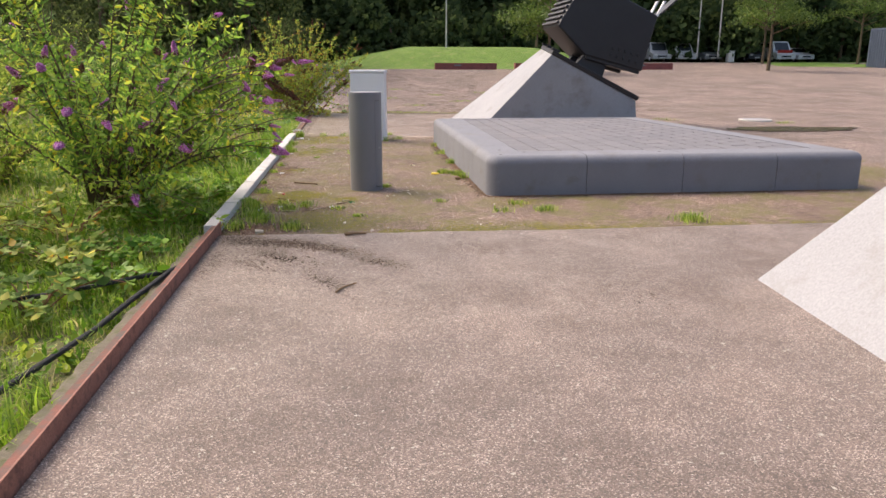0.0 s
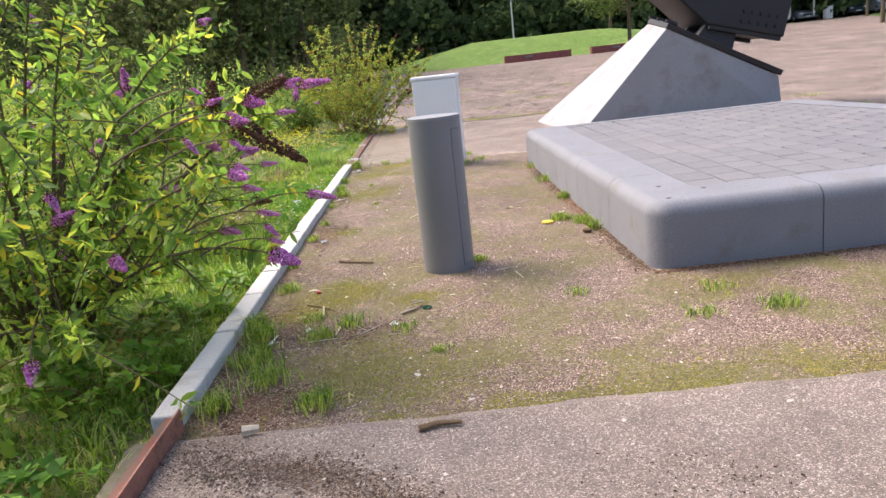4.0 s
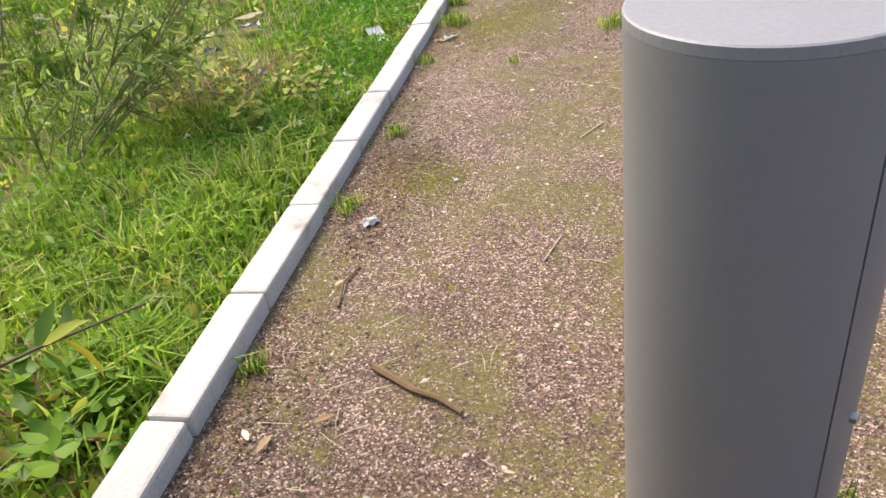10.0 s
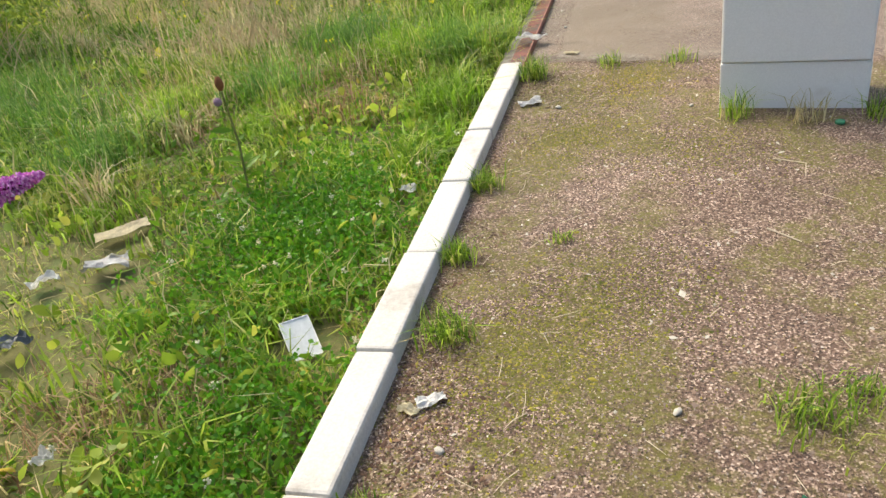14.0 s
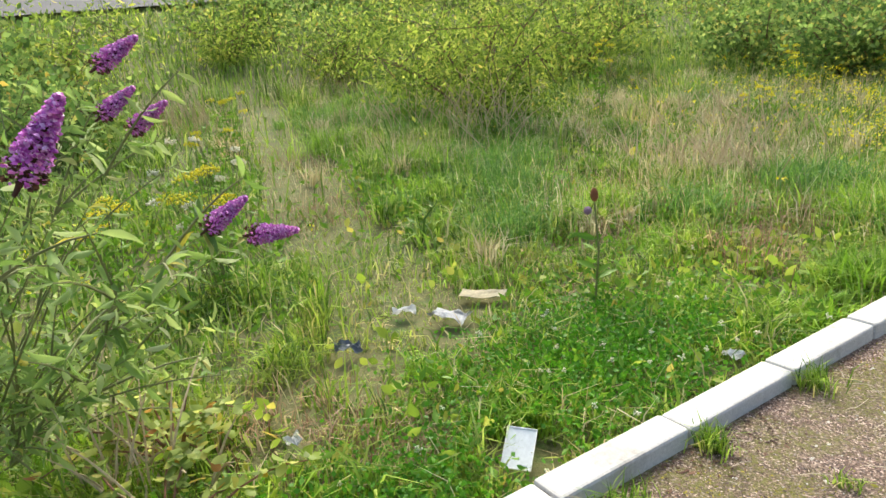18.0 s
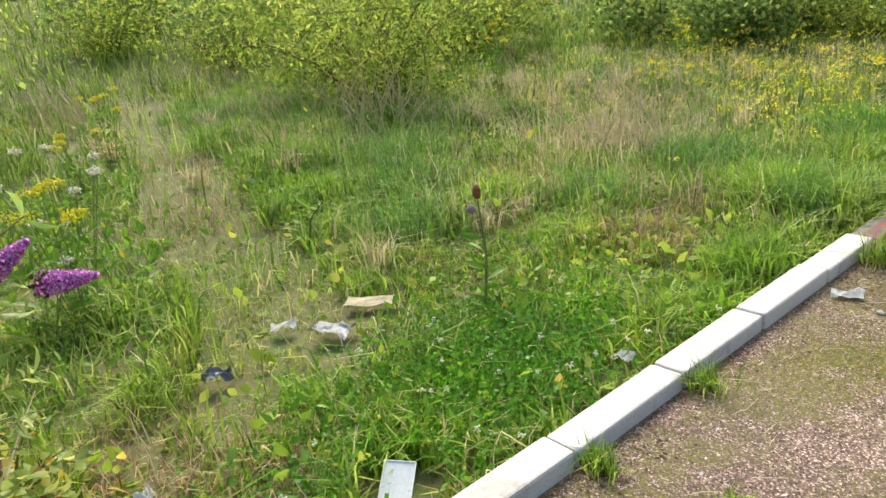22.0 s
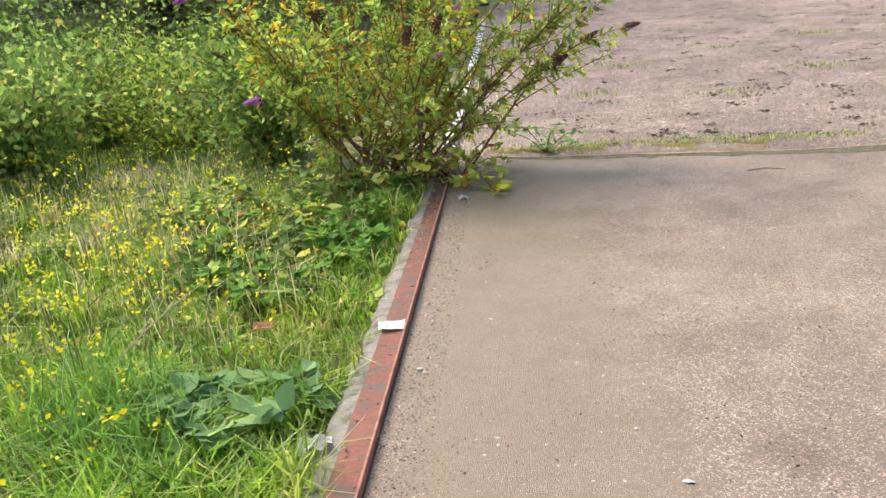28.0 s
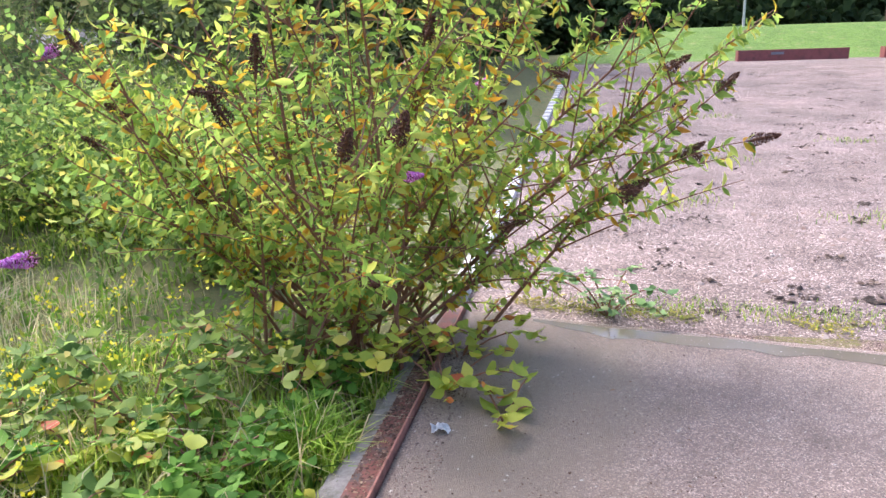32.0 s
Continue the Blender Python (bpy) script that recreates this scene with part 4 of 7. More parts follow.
tree(13.3, 37.6, 7.0, 3.1, 5200, 21)
tree(29.6, 40.5, 7.2, 3.2, 4200, 22)
tree(17.5, 58.0, 9.0, 3.4, 3600, 23, 3.0)
tree(38.5, 57.0, 8.0, 3.2, 3000, 24)
tree(46.5, 55.0, 8.5, 3.4, 3000, 25)


def far_lawn():
    bm = bmesh.new()
    pts = [(36, 50), (44, 47), (70, 46), (70, 66), (40, 60.2)]
    bm.faces.new([bm.verts.new((x, y, float(slope(x, y)) + 0.02)) for x, y in pts])
    tagged(part("grass_verge", bm, M_LAWN), "mown grass verge before the parked cars", "lawn", kind="structure")


far_lawn()


def backdrop(name, a, b, h):
    """A plain strip of far woodland that closes the view low down."""
    bm = bmesh.new()
    n = 60
    rows = []
    for k in range(n + 1):
        x, y = a[0] + (b[0] - a[0]) * k / n, a[1] + (b[1] - a[1]) * k / n
        top = h * (0.85 + 0.25 * noise.noise(Vector((x * 0.11, y * 0.11, 3.0))) + 0.1 * noise.noise(Vector((x * 0.6, y * 0.6, 8.0))))
        rows.append((bm.verts.new((x, y, -2.0)), bm.verts.new((x, y, top))))
    for p, q in zip(rows, rows[1:]):
        bm.faces.new((p[0], q[0], q[1], p[1]))
    tagged(part(name, bm, M_FARWOOD), "dark far woodland closing the horizon", "backdrop", kind="structure")


M_FARWOOD = surface("far_woodland", (0.03, 0.055, 0.018), (0.075, 0.12, 0.04), 0.35, 2.2, 1.0, 0.8, 0.4, grain=1.0)
backdrop("backdrop_woods_1", (-75, 93), (130, 93), 15)
backdrop("backdrop_woods_2", (-58, -70), (-58, 95), 12)
backdrop("backdrop_woods_3", (112, -70), (112, 95), 13)
backdrop("backdrop_woods_4", (-75, -66), (130, -66), 12)

# ---- meadow: grass, herbs and flowers ----
M_GRASS = leafy("fresh_grass", [(0, (0.05, 0.11, 0.010)), (0.25, (0.13, 0.25, 0.018)), (0.6, (0.28, 0.44, 0.036)), (0.86, (0.44, 0.56, 0.10)), (0.93, (0.55, 0.50, 0.20)), (1, (0.60, 0.50, 0.26))], 0.45, 0.5, dry=0.6)
M_BRIGHT = leafy("bright_long_grass", [(0, (0.13, 0.25, 0.018)), (0.5, (0.26, 0.45, 0.035)), (0.9, (0.40, 0.57, 0.08)), (1, (0.55, 0.54, 0.20))], 0.45, 0.45)
M_BLUEG = leafy("dark_tussock_grass", [(0, (0.08, 0.19, 0.03)), (0.6, (0.17, 0.34, 0.05)), (1, (0.30, 0.46, 0.09))], 0.5, 0.45)
M_TALL = leafy("tall_grass", [(0, (0.06, 0.12, 0.012)), (0.3, (0.14, 0.25, 0.025)), (0.7, (0.27, 0.41, 0.055)), (0.92, (0.40, 0.47, 0.12)), (1, (0.54, 0.48, 0.24))], 0.55, 0.45)
M_STRAW = leafy("dry_grass", [(0, (0.36, 0.30, 0.15)), (0.5, (0.52, 0.45, 0.25)), (1, (0.66, 0.60, 0.38))], 0.6, 0.45)
M_HERB = leafy("herb_leaves", [(0, (0.09, 0.20, 0.015)), (0.5, (0.15, 0.30, 0.025)), (0.9, (0.22, 0.38, 0.04)), (1, (0.36, 0.35, 0.05))], 0.5, 0.45)
M_WEED = leafy("weed_leaves", [(0, (0.14, 0.24, 0.025)), (0.5, (0.30, 0.42, 0.05)), (0.85, (0.46, 0.52, 0.09)), (1, (0.58, 0.46, 0.10))], 0.5, 0.5)
M_CLOVER = leafy("clover_leaves", [(0, (0.06, 0.19, 0.012)), (0.6, (0.10, 0.29, 0.018)), (1, (0.17, 0.38, 0.03))], 0.5, 0.45)
M_YELLOW = leafy("yellow_petals", [(0, (0.74, 0.60, 0.015)), (0.6, (0.82, 0.74, 0.03)), (1, (0.88, 0.84, 0.12))], 0.5, 0.3)
M_WHITEF = leafy("white_petals", [(0, (0.66, 0.62, 0.46)), (1, (0.85, 0.82, 0.66))], 0.6, 0.2)
M_LEAFG = leafy("grey_green_leaves", [(0, (0.15, 0.25, 0.05)), (0.45, (0.29, 0.42, 0.10)), (0.85, (0.44, 0.54, 0.17)), (0.95, (0.48, 0.54, 0.30)), (1, (0.62, 0.52, 0.06))], 0.55, 0.5)
M_LEAFY = leafy("turning_leaves", [(0, (0.18, 0.25, 0.05)), (0.3, (0.36, 0.46, 0.10)), (0.65, (0.52, 0.60, 0.18)), (0.88, (0.64, 0.62, 0.16)), (0.94, (0.64, 0.46, 0.05)), (0.975, (0.60, 0.30, 0.03)), (1, (0.34, 0.15, 0.05))], 0.45, 0.6)
M_LEAFB4 = leafy("yellowing_buddleia_leaves", [(0, (0.14, 0.25, 0.04)), (0.3, (0.31, 0.47, 0.09)), (0.55, (0.44, 0.57, 0.11)), (0.80, (0.57, 0.59, 0.13)), (0.90, (0.60, 0.46, 0.04)), (0.96, (0.56, 0.30, 0.03)), (1, (0.32, 0.13, 0.04))], 0.6, 0.6, gloss=0.2)
M_SHRUB = leafy("willow_leaves", [(0, (0.08, 0.14, 0.02)), (0.35, (0.20, 0.29, 0.04)), (0.75, (0.38, 0.48, 0.08)), (0.95, (0.52, 0.56, 0.12)), (1, (0.58, 0.48, 0.12))], 0.6, 0.6, gloss=0.2)
M_BRAMBLE = leafy("bramble_leaves", [(0, (0.08, 0.15, 0.035)), (0.4, (0.18, 0.29, 0.07)), (0.8, (0.32, 0.44, 0.12)), (0.94, (0.46, 0.50, 0.14)), (1, (0.52, 0.40, 0.08))], 0.6, 0.6, gloss=0.15)
M_BLUEB = leafy("grey_bramble_leaves", [(0, (0.12, 0.22, 0.09)), (0.5, (0.20, 0.34, 0.13)), (0.9, (0.30, 0.44, 0.18)), (1, (0.40, 0.46, 0.20))], 0.6, 0.45, gloss=0.2)
M_FRESHB = leafy("fresh_bramble_leaves", [(0, (0.06, 0.15, 0.02)), (0.5, (0.13, 0.28, 0.04)), (0.9, (0.24, 0.42, 0.07)), (1, (0.46, 0.48, 0.09))], 0.6, 0.5, gloss=0.15)
M_PURPLE = leafy("purple_florets", [(0, (0.44, 0.06, 0.40)), (0.4, (0.68, 0.18, 0.62)), (0.8, (0.85, 0.40, 0.79)), (1, (0.92, 0.64, 0.89))], 0.6, 0.15)
M_BROWNF = leafy("withered_florets", [(0, (0.05, 0.02, 0.015)), (0.6, (0.11, 0.045, 0.025)), (1, (0.20, 0.09, 0.04))], 0.8, 0.05)
M_LEAFB1 = leafy("sunlit_buddleia_leaves", [(0, (0.08, 0.16, 0.035)), (0.35, (0.18, 0.33, 0.05)), (0.7, (0.34, 0.51, 0.08)), (0.92, (0.50, 0.57, 0.08)), (1, (0.60, 0.50, 0.05))], 0.5, 0.6)
M_LANE = leafy("trodden_blades", [(0, (0.20, 0.30, 0.04)), (0.5, (0.32, 0.40, 0.08)), (0.8, (0.44, 0.44, 0.15)), (1, (0.52, 0.45, 0.22))], 0.6, 0.4)
M_THATCH = leafy("matted_blades", [(0, (0.09, 0.17, 0.02)), (0.45, (0.17, 0.28, 0.032)), (0.75, (0.28, 0.35, 0.065)), (0.85, (0.36, 0.27, 0.12)), (1, (0.52, 0.41, 0.23))], 0.6, 0.4)
M_PINKS = leafy("reddish_dry_grass", [(0, (0.20, 0.10, 0.06)), (0.5, (0.36, 0.22, 0.13)), (1, (0.55, 0.40, 0.26))], 0.6, 0.4)
M_STEM = surface("green_stem", (0.12, 0.14, 0.04), (0.22, 0.22, 0.08), 8, 50, 0.7, 0.2, 0.002)
M_REDSTEM = surface("red_stem", (0.13, 0.055, 0.03), (0.30, 0.13, 0.06), 8, 50, 0.7, 0.2, 0.002)


# trodden bare spots in the meadow where litter has been dropped
BARE = ((-0.43, 3.98, 0.15), (-1.60, 4.45, 0.15), (-1.75, 4.78, 0.16), (-1.62, 3.86, 0.12), (-1.87, 4.33, 0.11), (-1.02, 3.32, 0.09), (-0.34, 5.08, 0.09))


def grown(p):
    """True for places outside the bare spots."""
    keep = np.ones(len(p), bool)
    for x, y, r in BARE:
        keep &= np.hypot(p[:, 0] - x, p[:, 1] - y) > r
    return keep


def blades(name, label, xy, height, width, mat, seed, lean=0.95, cat="grass", parent=None):
    """Curved grass blades as one object: xy and height are arrays."""
    rng = np.random.default_rng(seed)
    keep = grown(xy)
    xy, height = xy[keep], height[keep]
    n = len(xy)
    z = slope(xy[:, 0], xy[:, 1]) - np.where(xy[:, 0] < -0.1, 0.10, 0.0) - 0.01
    z = np.where((xy[:, 0] > -0.135) & (xy[:, 0] < 0.0) & (xy[:, 1] > -1.07) & (xy[:, 1] < 6.65), -0.02, z)
    base = np.stack([xy[:, 0], xy[:, 1], z], 1)
    a = rng.uniform(0, 2 * np.pi, n)
    out = np.stack([np.cos(a), np.sin(a), np.zeros(n)], 1)
    side = np.stack([-np.sin(a), np.cos(a), np.zeros(n)], 1)
    tw = rng.uniform(-1, 1, n)[:, None]
    side = unit(side + out * tw)
    l = rng.uniform(0.1, 1.0, n) * lean
    h = height[:, None]
    up = np.array([0, 0, 1.0])
    w = (width * rng.uniform(0.7, 1.3, n))[:, None] * 0.5
    mid = base + up * h * 0.55 + out * h * (l * 0.25)[:, None]
    tip = base + up * h * (1 - 0.35 * l)[:, None] + out * h * l[:, None]
    v = np.stack([base - side * w, base + side * w, mid - side * w * 0.85, mid + side * w * 0.85, tip], 1).reshape(-1, 3)
    t = (np.array([(0, 1, 3), (0, 3, 2), (2, 3, 4)])[None] + (np.arange(n) * 5)[:, None, None]).reshape(-1, 3)
    ob = part(name, raw_mesh(name, v, t, mat), None, parent)
    return tagged(ob, label, cat, kind="stuff") if parent is None else ob


def scatter(n, x0, x1, y0, y1, seed, clump=0.0, cut=0.0, freq=0.8):
    """Places over a rectangle, thinned by a slow pattern so that tufts and gaps form."""
    rng = np.random.default_rng(seed)
    p = np.stack([rng.uniform(x0, x1, n), rng.uniform(y0, y1, n)], 1)
    if clump:
        f = np.array([noise.noise(Vector((a * freq, b * freq, seed * 1.7))) for a, b in p])
        p = p[f * clump + rng.uniform(-0.5, 0.5, n) > cut]
    return p


def lane(p):
    """Away from the trodden lane through the meadow."""
    d = np.abs((p[:, 1] - 4.35 - 0.08 * np.sin(p[:, 0] * 1.7)) * 0.965 + (p[:, 0] + 2.06) * 0.27)
    on = (p[:, 0] < -1.2) & (d < 0.40)
    keep = ~on | (np.random.default_rng(5).uniform(size=len(p)) < 0.12)
    return p[keep]


def meadow():
    rng = np.random.default_rng(31)
    p = lane(scatter(112000, -3.2, -0.15, -7.5, 13.2, 41, 1.6, -0.48, 1.4))
    tall = np.array([noise.noise(Vector((a * 0.6, b * 0.6, 9.0))) for a, b in p])
    edge = np.exp(-((p[:, 0] + 0.25) / 0.25) ** 2) * (p[:, 1] > 5) * (p[:, 1] < 9)
    fine = np.array([noise.noise(Vector((a * 3.1, b * 3.1, 19.0))) for a, b in p])
    h = rng.uniform(0.05, 0.16, len(p)) * (1 + 0.9 * np.clip(tall + 0.15, 0, 1)) * np.clip(0.85 + 1.7 * fine, 0.3, 2.0) + 0.09 * edge + 0.05 * (p[:, 1] > 7)
    blades("meadow_grass", "fresh green meadow grass beside the kerb", p, h, 0.0105, M_GRASS, 42, 1.3)
    p = lane(scatter(82000, -11, -2.2, -7, 24, 43, 1.5, -0.40, 0.9))
    fine = np.array([noise.noise(Vector((a * 1.9, b * 1.9, 29.0))) for a, b in p])
    h = rng.uniform(0.08, 0.30, len(p)) * np.where(p[:, 0] < -4.5, 1.35, 0.9) * np.clip(0.9 + 1.6 * fine, 0.3, 2.0)
    blades("tall_meadow_grass", "tall rough meadow grass in seed", p, h, 0.016, M_TALL, 44, 1.5)
    p = scatter(46000, -22, -10, -12, 40, 45, 1.0, -0.3, 0.2)
    blades("slope_grass", "coarse grass on the slope below the road", p[p[:, 0] > -21.5], rng.uniform(0.15, 0.45, len(p))[p[:, 0] > -21.5], 0.022, M_TALL, 46, 1.0)
    # straw-coloured stands
    vs = []
    for k, (cx, cy, r, n) in enumerate(((-2.7, 7.9, 0.6, 620), (-3.3, 9.2, 0.9, 900), (-2.2, 8.6, 0.4, 300), (-5.6, 6.6, 0.5, 260), (-9.6, 5.1, 1.0, 900), (-10.6, 7.9, 0.8, 500), (-2.9, 13.3, 0.9, 600), (-4.6, 11.5, 1.4, 1100), (-5.2, 9.8, 1.0, 700), (-1.4, 11.3, 0.5, 200))):
        vs.append(np.array([cx, cy]) + rng.normal(size=(n, 2)) * r * 0.55)
    p = np.concatenate(vs)
    extra = scatter(13000, -6.0, -0.2, -3, 13, 49, 1.8, 0.05, 0.9)
    p = np.concatenate([p, extra])
    blades("dry_grass", "straw-coloured dead grass stalks standing in the meadow", p, rng.uniform(0.10, 0.5, len(p)) * np.where(p[:, 1] < 6.0, 0.55, 1.0), 0.006, M_STRAW, 47, 1.2)
    q = scatter(26000, -9.5, -1.0, 3.0, 8.0, 55)
    d = np.abs((q[:, 1] - 4.35 - 0.08 * np.sin(q[:, 0] * 1.7)) * 0.965 + (q[:, 0] + 2.06) * 0.27)
    q = q[(d < 0.45) & (rng.uniform(size=len(q)) < 0.75)]
    blades("trodden_grass", "short trodden yellowish grass along the lane", q, rng.uniform(0.02, 0.07, len(q)), 0.007, M_LANE, 56, 1.6)
    q = np.array([-1.44, 6.66]) + rng.normal(size=(2600, 2)) * np.array([0.28, 0.27])
    blades("trampled_grass", "short yellowish trampled grass patch", q, rng.uniform(0.03, 0.10, len(q)), 0.007, M_LANE, 62, 1.7)
    q = scatter(70000, -7.0, -0.16, -5.5, 13.0, 58)
    q = q[rng.uniform(size=len(q)) < np.clip(1.15 + q[:, 0] * 0.14, 0.2, 1)]
    blades("grass_thatch", "short matted grass and straw between the tufts", q, rng.uniform(0.018, 0.06, len(q)), 0.0075, M_THATCH, 59, 2.4)
    tuss = []
    for cx, cy, r, n in ((-7.0, 7.6, 0.7, 1300), (-5.5, 7.7, 0.6, 1000), (-6.2, 7.0, 0.5, 700), (-4.3, 6.9, 0.5, 700), (-7.9, 6.9, 0.6, 600), (-3.4, 6.3, 0.4, 500), (-1.7, 8.0, 0.4, 700), (-0.6, 7.4, 0.3, 800), (-1.9, 6.9, 0.3, 350), (-2.6, 5.7, 0.3, 350), (-1.1, 9.3, 0.4, 600)):
        tuss.append(np.array([cx, cy]) + rng.normal(size=(n, 2)) * r * 0.55)
    tuss = np.concatenate(tuss)
    tuss = tuss[tuss[:, 0] < -0.16]
    blades("tussock_grass", "dark green tussocks of long soft grass", tuss, rng.uniform(0.18, 0.46, len(tuss)), 0.009, M_BLUEG, 57, 1.3)
    # bright long-bladed clumps and reddish dry ones
    vs, hs = [], []
    for cx, cy, r, n, top in ((-0.42, 6.30, 0.22, 420, 0.34), (-0.36, 5.75, 0.18, 240, 0.24), (-1.02, 7.50, 0.30, 560, 0.40), (-0.75, 8.75, 0.34, 620, 0.34), (-0.45, 8.0, 0.20, 260, 0.26), (-0.42, 9.4, 0.16, 260, 0.32), (-0.34, 8.9, 0.14, 200, 0.26), (-1.3, 9.6, 0.35, 420, 0.34), (-0.42, 12.15, 0.16, 420, 0.34), (-1.6, 6.2, 0.25, 260, 0.26),
                              (-5.0, 6.3, 0.5, 600, 0.42), (-3.9, 5.9, 0.35, 360, 0.34), (-6.4, 6.2, 0.5, 500, 0.44), (-2.6, 6.6, 0.3, 300, 0.34), (-0.55, 1.6, 0.3, 380, 0.28), (-0.5, 2.6, 0.25, 260, 0.22), (-0.42, 0.6, 0.25, 300, 0.28), (-0.9, 5.5, 0.2, 180, 0.20), (-2.1, 5.0, 0.2, 160, 0.18), (-1.25, 4.1, 0.16, 140, 0.16), (-0.6, 4.1, 0.2, 220, 0.20), (-0.5, -0.2, 0.22, 300, 0.28), (-0.45, -1.2, 0.22, 260, 0.28)):
        vs.append(np.array([cx, cy]) + rng.normal(size=(n, 2)) * r * 0.5)
        hs.append(rng.uniform(0.45, 1.0, n) * top)
    verge = scatter(9000, -1.7, -0.18, -1.5, 2.7, 68, 1.4, -0.2, 1.2)
    vs.append(verge)
    hs.append(rng.uniform(0.08, 0.22, len(verge)))
    p, h = np.concatenate(vs), np.concatenate(hs)
    blades("bright_grass", "bright green clumps of long-bladed grass by the kerb", p[p[:, 0] < -0.17], h[p[:, 0] < -0.17], 0.011, M_BRIGHT, 66, 1.25)
    vs = []
    for cx, cy, r, n in ((-1.75, 7.25, 0.55, 700), (-1.2, 6.4, 0.4, 340), (-2.3, 6.0, 0.4, 260), (-0.9, 3.6, 0.3, 260), (-1.3, 3.35, 0.35, 300), (-2.0, 5.3, 0.4, 240), (-4.3, 4.9, 0.5, 300), (-6.0, 5.6, 0.6, 300), (-3.0, 7.2, 0.6, 400), (-1.5, 1.0, 0.5, 300), (-1.0, 0.2, 0.4, 240)):
        vs.append(np.array([cx, cy]) + rng.normal(size=(n, 2)) * r * 0.6)
    p = np.concatenate(vs)
    p = p[p[:, 0] < -0.2]
    blades("reddish_grass", "reddish brown dry grass among the green", p, rng.uniform(0.05, 0.30, len(p)) * np.where(p[:, 1] < 6.0, 0.6, 1.0), 0.006, M_PINKS, 67, 1.5)
    # fanned tufts of long grass farther out
    for k, (n, mat, top, lab) in enumerate(((190, M_TALL, 0.42, "fanned tufts of tall green and straw grass"), (120, M_STRAW, 0.46, "fanned straw-coloured tufts of dead grass"), (110, M_BLUEG, 0.36, "fanned dark green tufts of soft grass"))):
        c = lane(scatter(n * 3, -9.5, -2.0, 5.0, 13.5, 300 + k, 1.5, 0.0, 0.7))[:n]
        p = np.repeat(c, 46, 0) + rng.normal(size=(len(c) * 46, 2)) * 0.05
        blades("grass_tufts", lab, p, np.repeat(rng.uniform(0.5, 1.0, len(c)), 46) * rng.uniform(0.6, 1.0, len(p)) * top, 0.011, mat, 310 + k, 1.2)
    # herbs and clover near the ground
    p = lane(scatter(52000, -6.0, -0.2, -6, 14.0, 48, 1.4, -0.2, 1.3))
    p = p[grown(p)]
    z = slope(p[:, 0], p[:, 1]) - 0.10
    pos = np.stack([p[:, 0], p[:, 1], z + rng.uniform(0.01, 0.13, len(p))], 1)
    d = rand_dirs(len(p), rng, 0.5)
    v, t = pieces(LITE_V, LITE_T, pos, d, rand_dirs(len(p), rng), rng.uniform(0.03, 0.085, len(p)) * np.where(p[:, 0] < -3, 1.4, 1.0))
    tagged(part("meadow_herbs", raw_mesh("meadow_herbs", v, t, M_HERB), None), "low leafy herbs among the meadow grass", "herbs", kind="stuff")
    p = lane(scatter(16000, -4.5, -0.2, -5, 13.0, 88, 2.2, 0.25, 1.7))
    p = p[grown(p)]
    pos = np.stack([p[:, 0], p[:, 1], slope(p[:, 0], p[:, 1]) - 0.10 + rng.uniform(0.0, 0.10, len(p))], 1)
    v, t = pieces(BROAD_V, LEAF_T, pos, rand_dirs(len(p), rng, 0.35), rand_dirs(len(p), rng), rng.uniform(0.04, 0.10, len(p)))
    tagged(part("meadow_weeds", raw_mesh("meadow_weeds", v, t, M_WEED), None), "broad yellow-green weed leaves among the meadow grass", "weeds", kind="stuff")
    q = np.concatenate([np.array([-0.75, 4.75]) + rng.normal(size=(9000, 2)) * np.array([0.30, 0.42]), np.array([-0.45, 3.4]) + rng.normal(size=(3500, 2)) * np.array([0.2, 0.4]),
                        np.array([-0.7, 2.4]) + rng.normal(size=(2000, 2)) * np.array([0.25, 0.3])])
    q = q[(q[:, 0] < -0.15) & grown(q)]
    pos = np.stack([q[:, 0], q[:, 1], rng.uniform(-0.07, 0.03, len(q))], 1)
    v, t = pieces(LITEB_V, LITE_T, pos, rand_dirs(len(q), rng, 0.2), rand_dirs(len(q), rng), rng.uniform(0.015, 0.032, len(q)))
    tagged(part("clover_patch", raw_mesh("clover_patch", v, t, M_CLOVER), None), "dense dark green clover patch by the kerb", "clover", kind="stuff")
    f = q[rng.integers(0, len(q), 46)] + rng.normal(size=(46, 2)) * 0.12
    f = f[f[:, 0] < -0.15]
    vs = np.stack([f[:, 0], f[:, 1], rng.uniform(0.01, 0.07, len(f))], 1)
    vv, tt = [], []
    for k, c in enumerate(vs):
        pp = c + rng.normal(size=(14, 3)) * 0.006
        v, t = pieces(OCTA_V, OCTA_T, pp, rand_dirs(14, rng), rand_dirs(14, rng), rng.uniform(0.006, 0.011, 14))
        tt.append(t + k * len(v))
        vv.append(v)
    tagged(part("clover_flowers", raw_mesh("clover_flowers", np.concatenate(vv), np.concatenate(tt), M_WHITEF), None), "small white clover flower heads", "flowers", kind="stuff")


meadow()


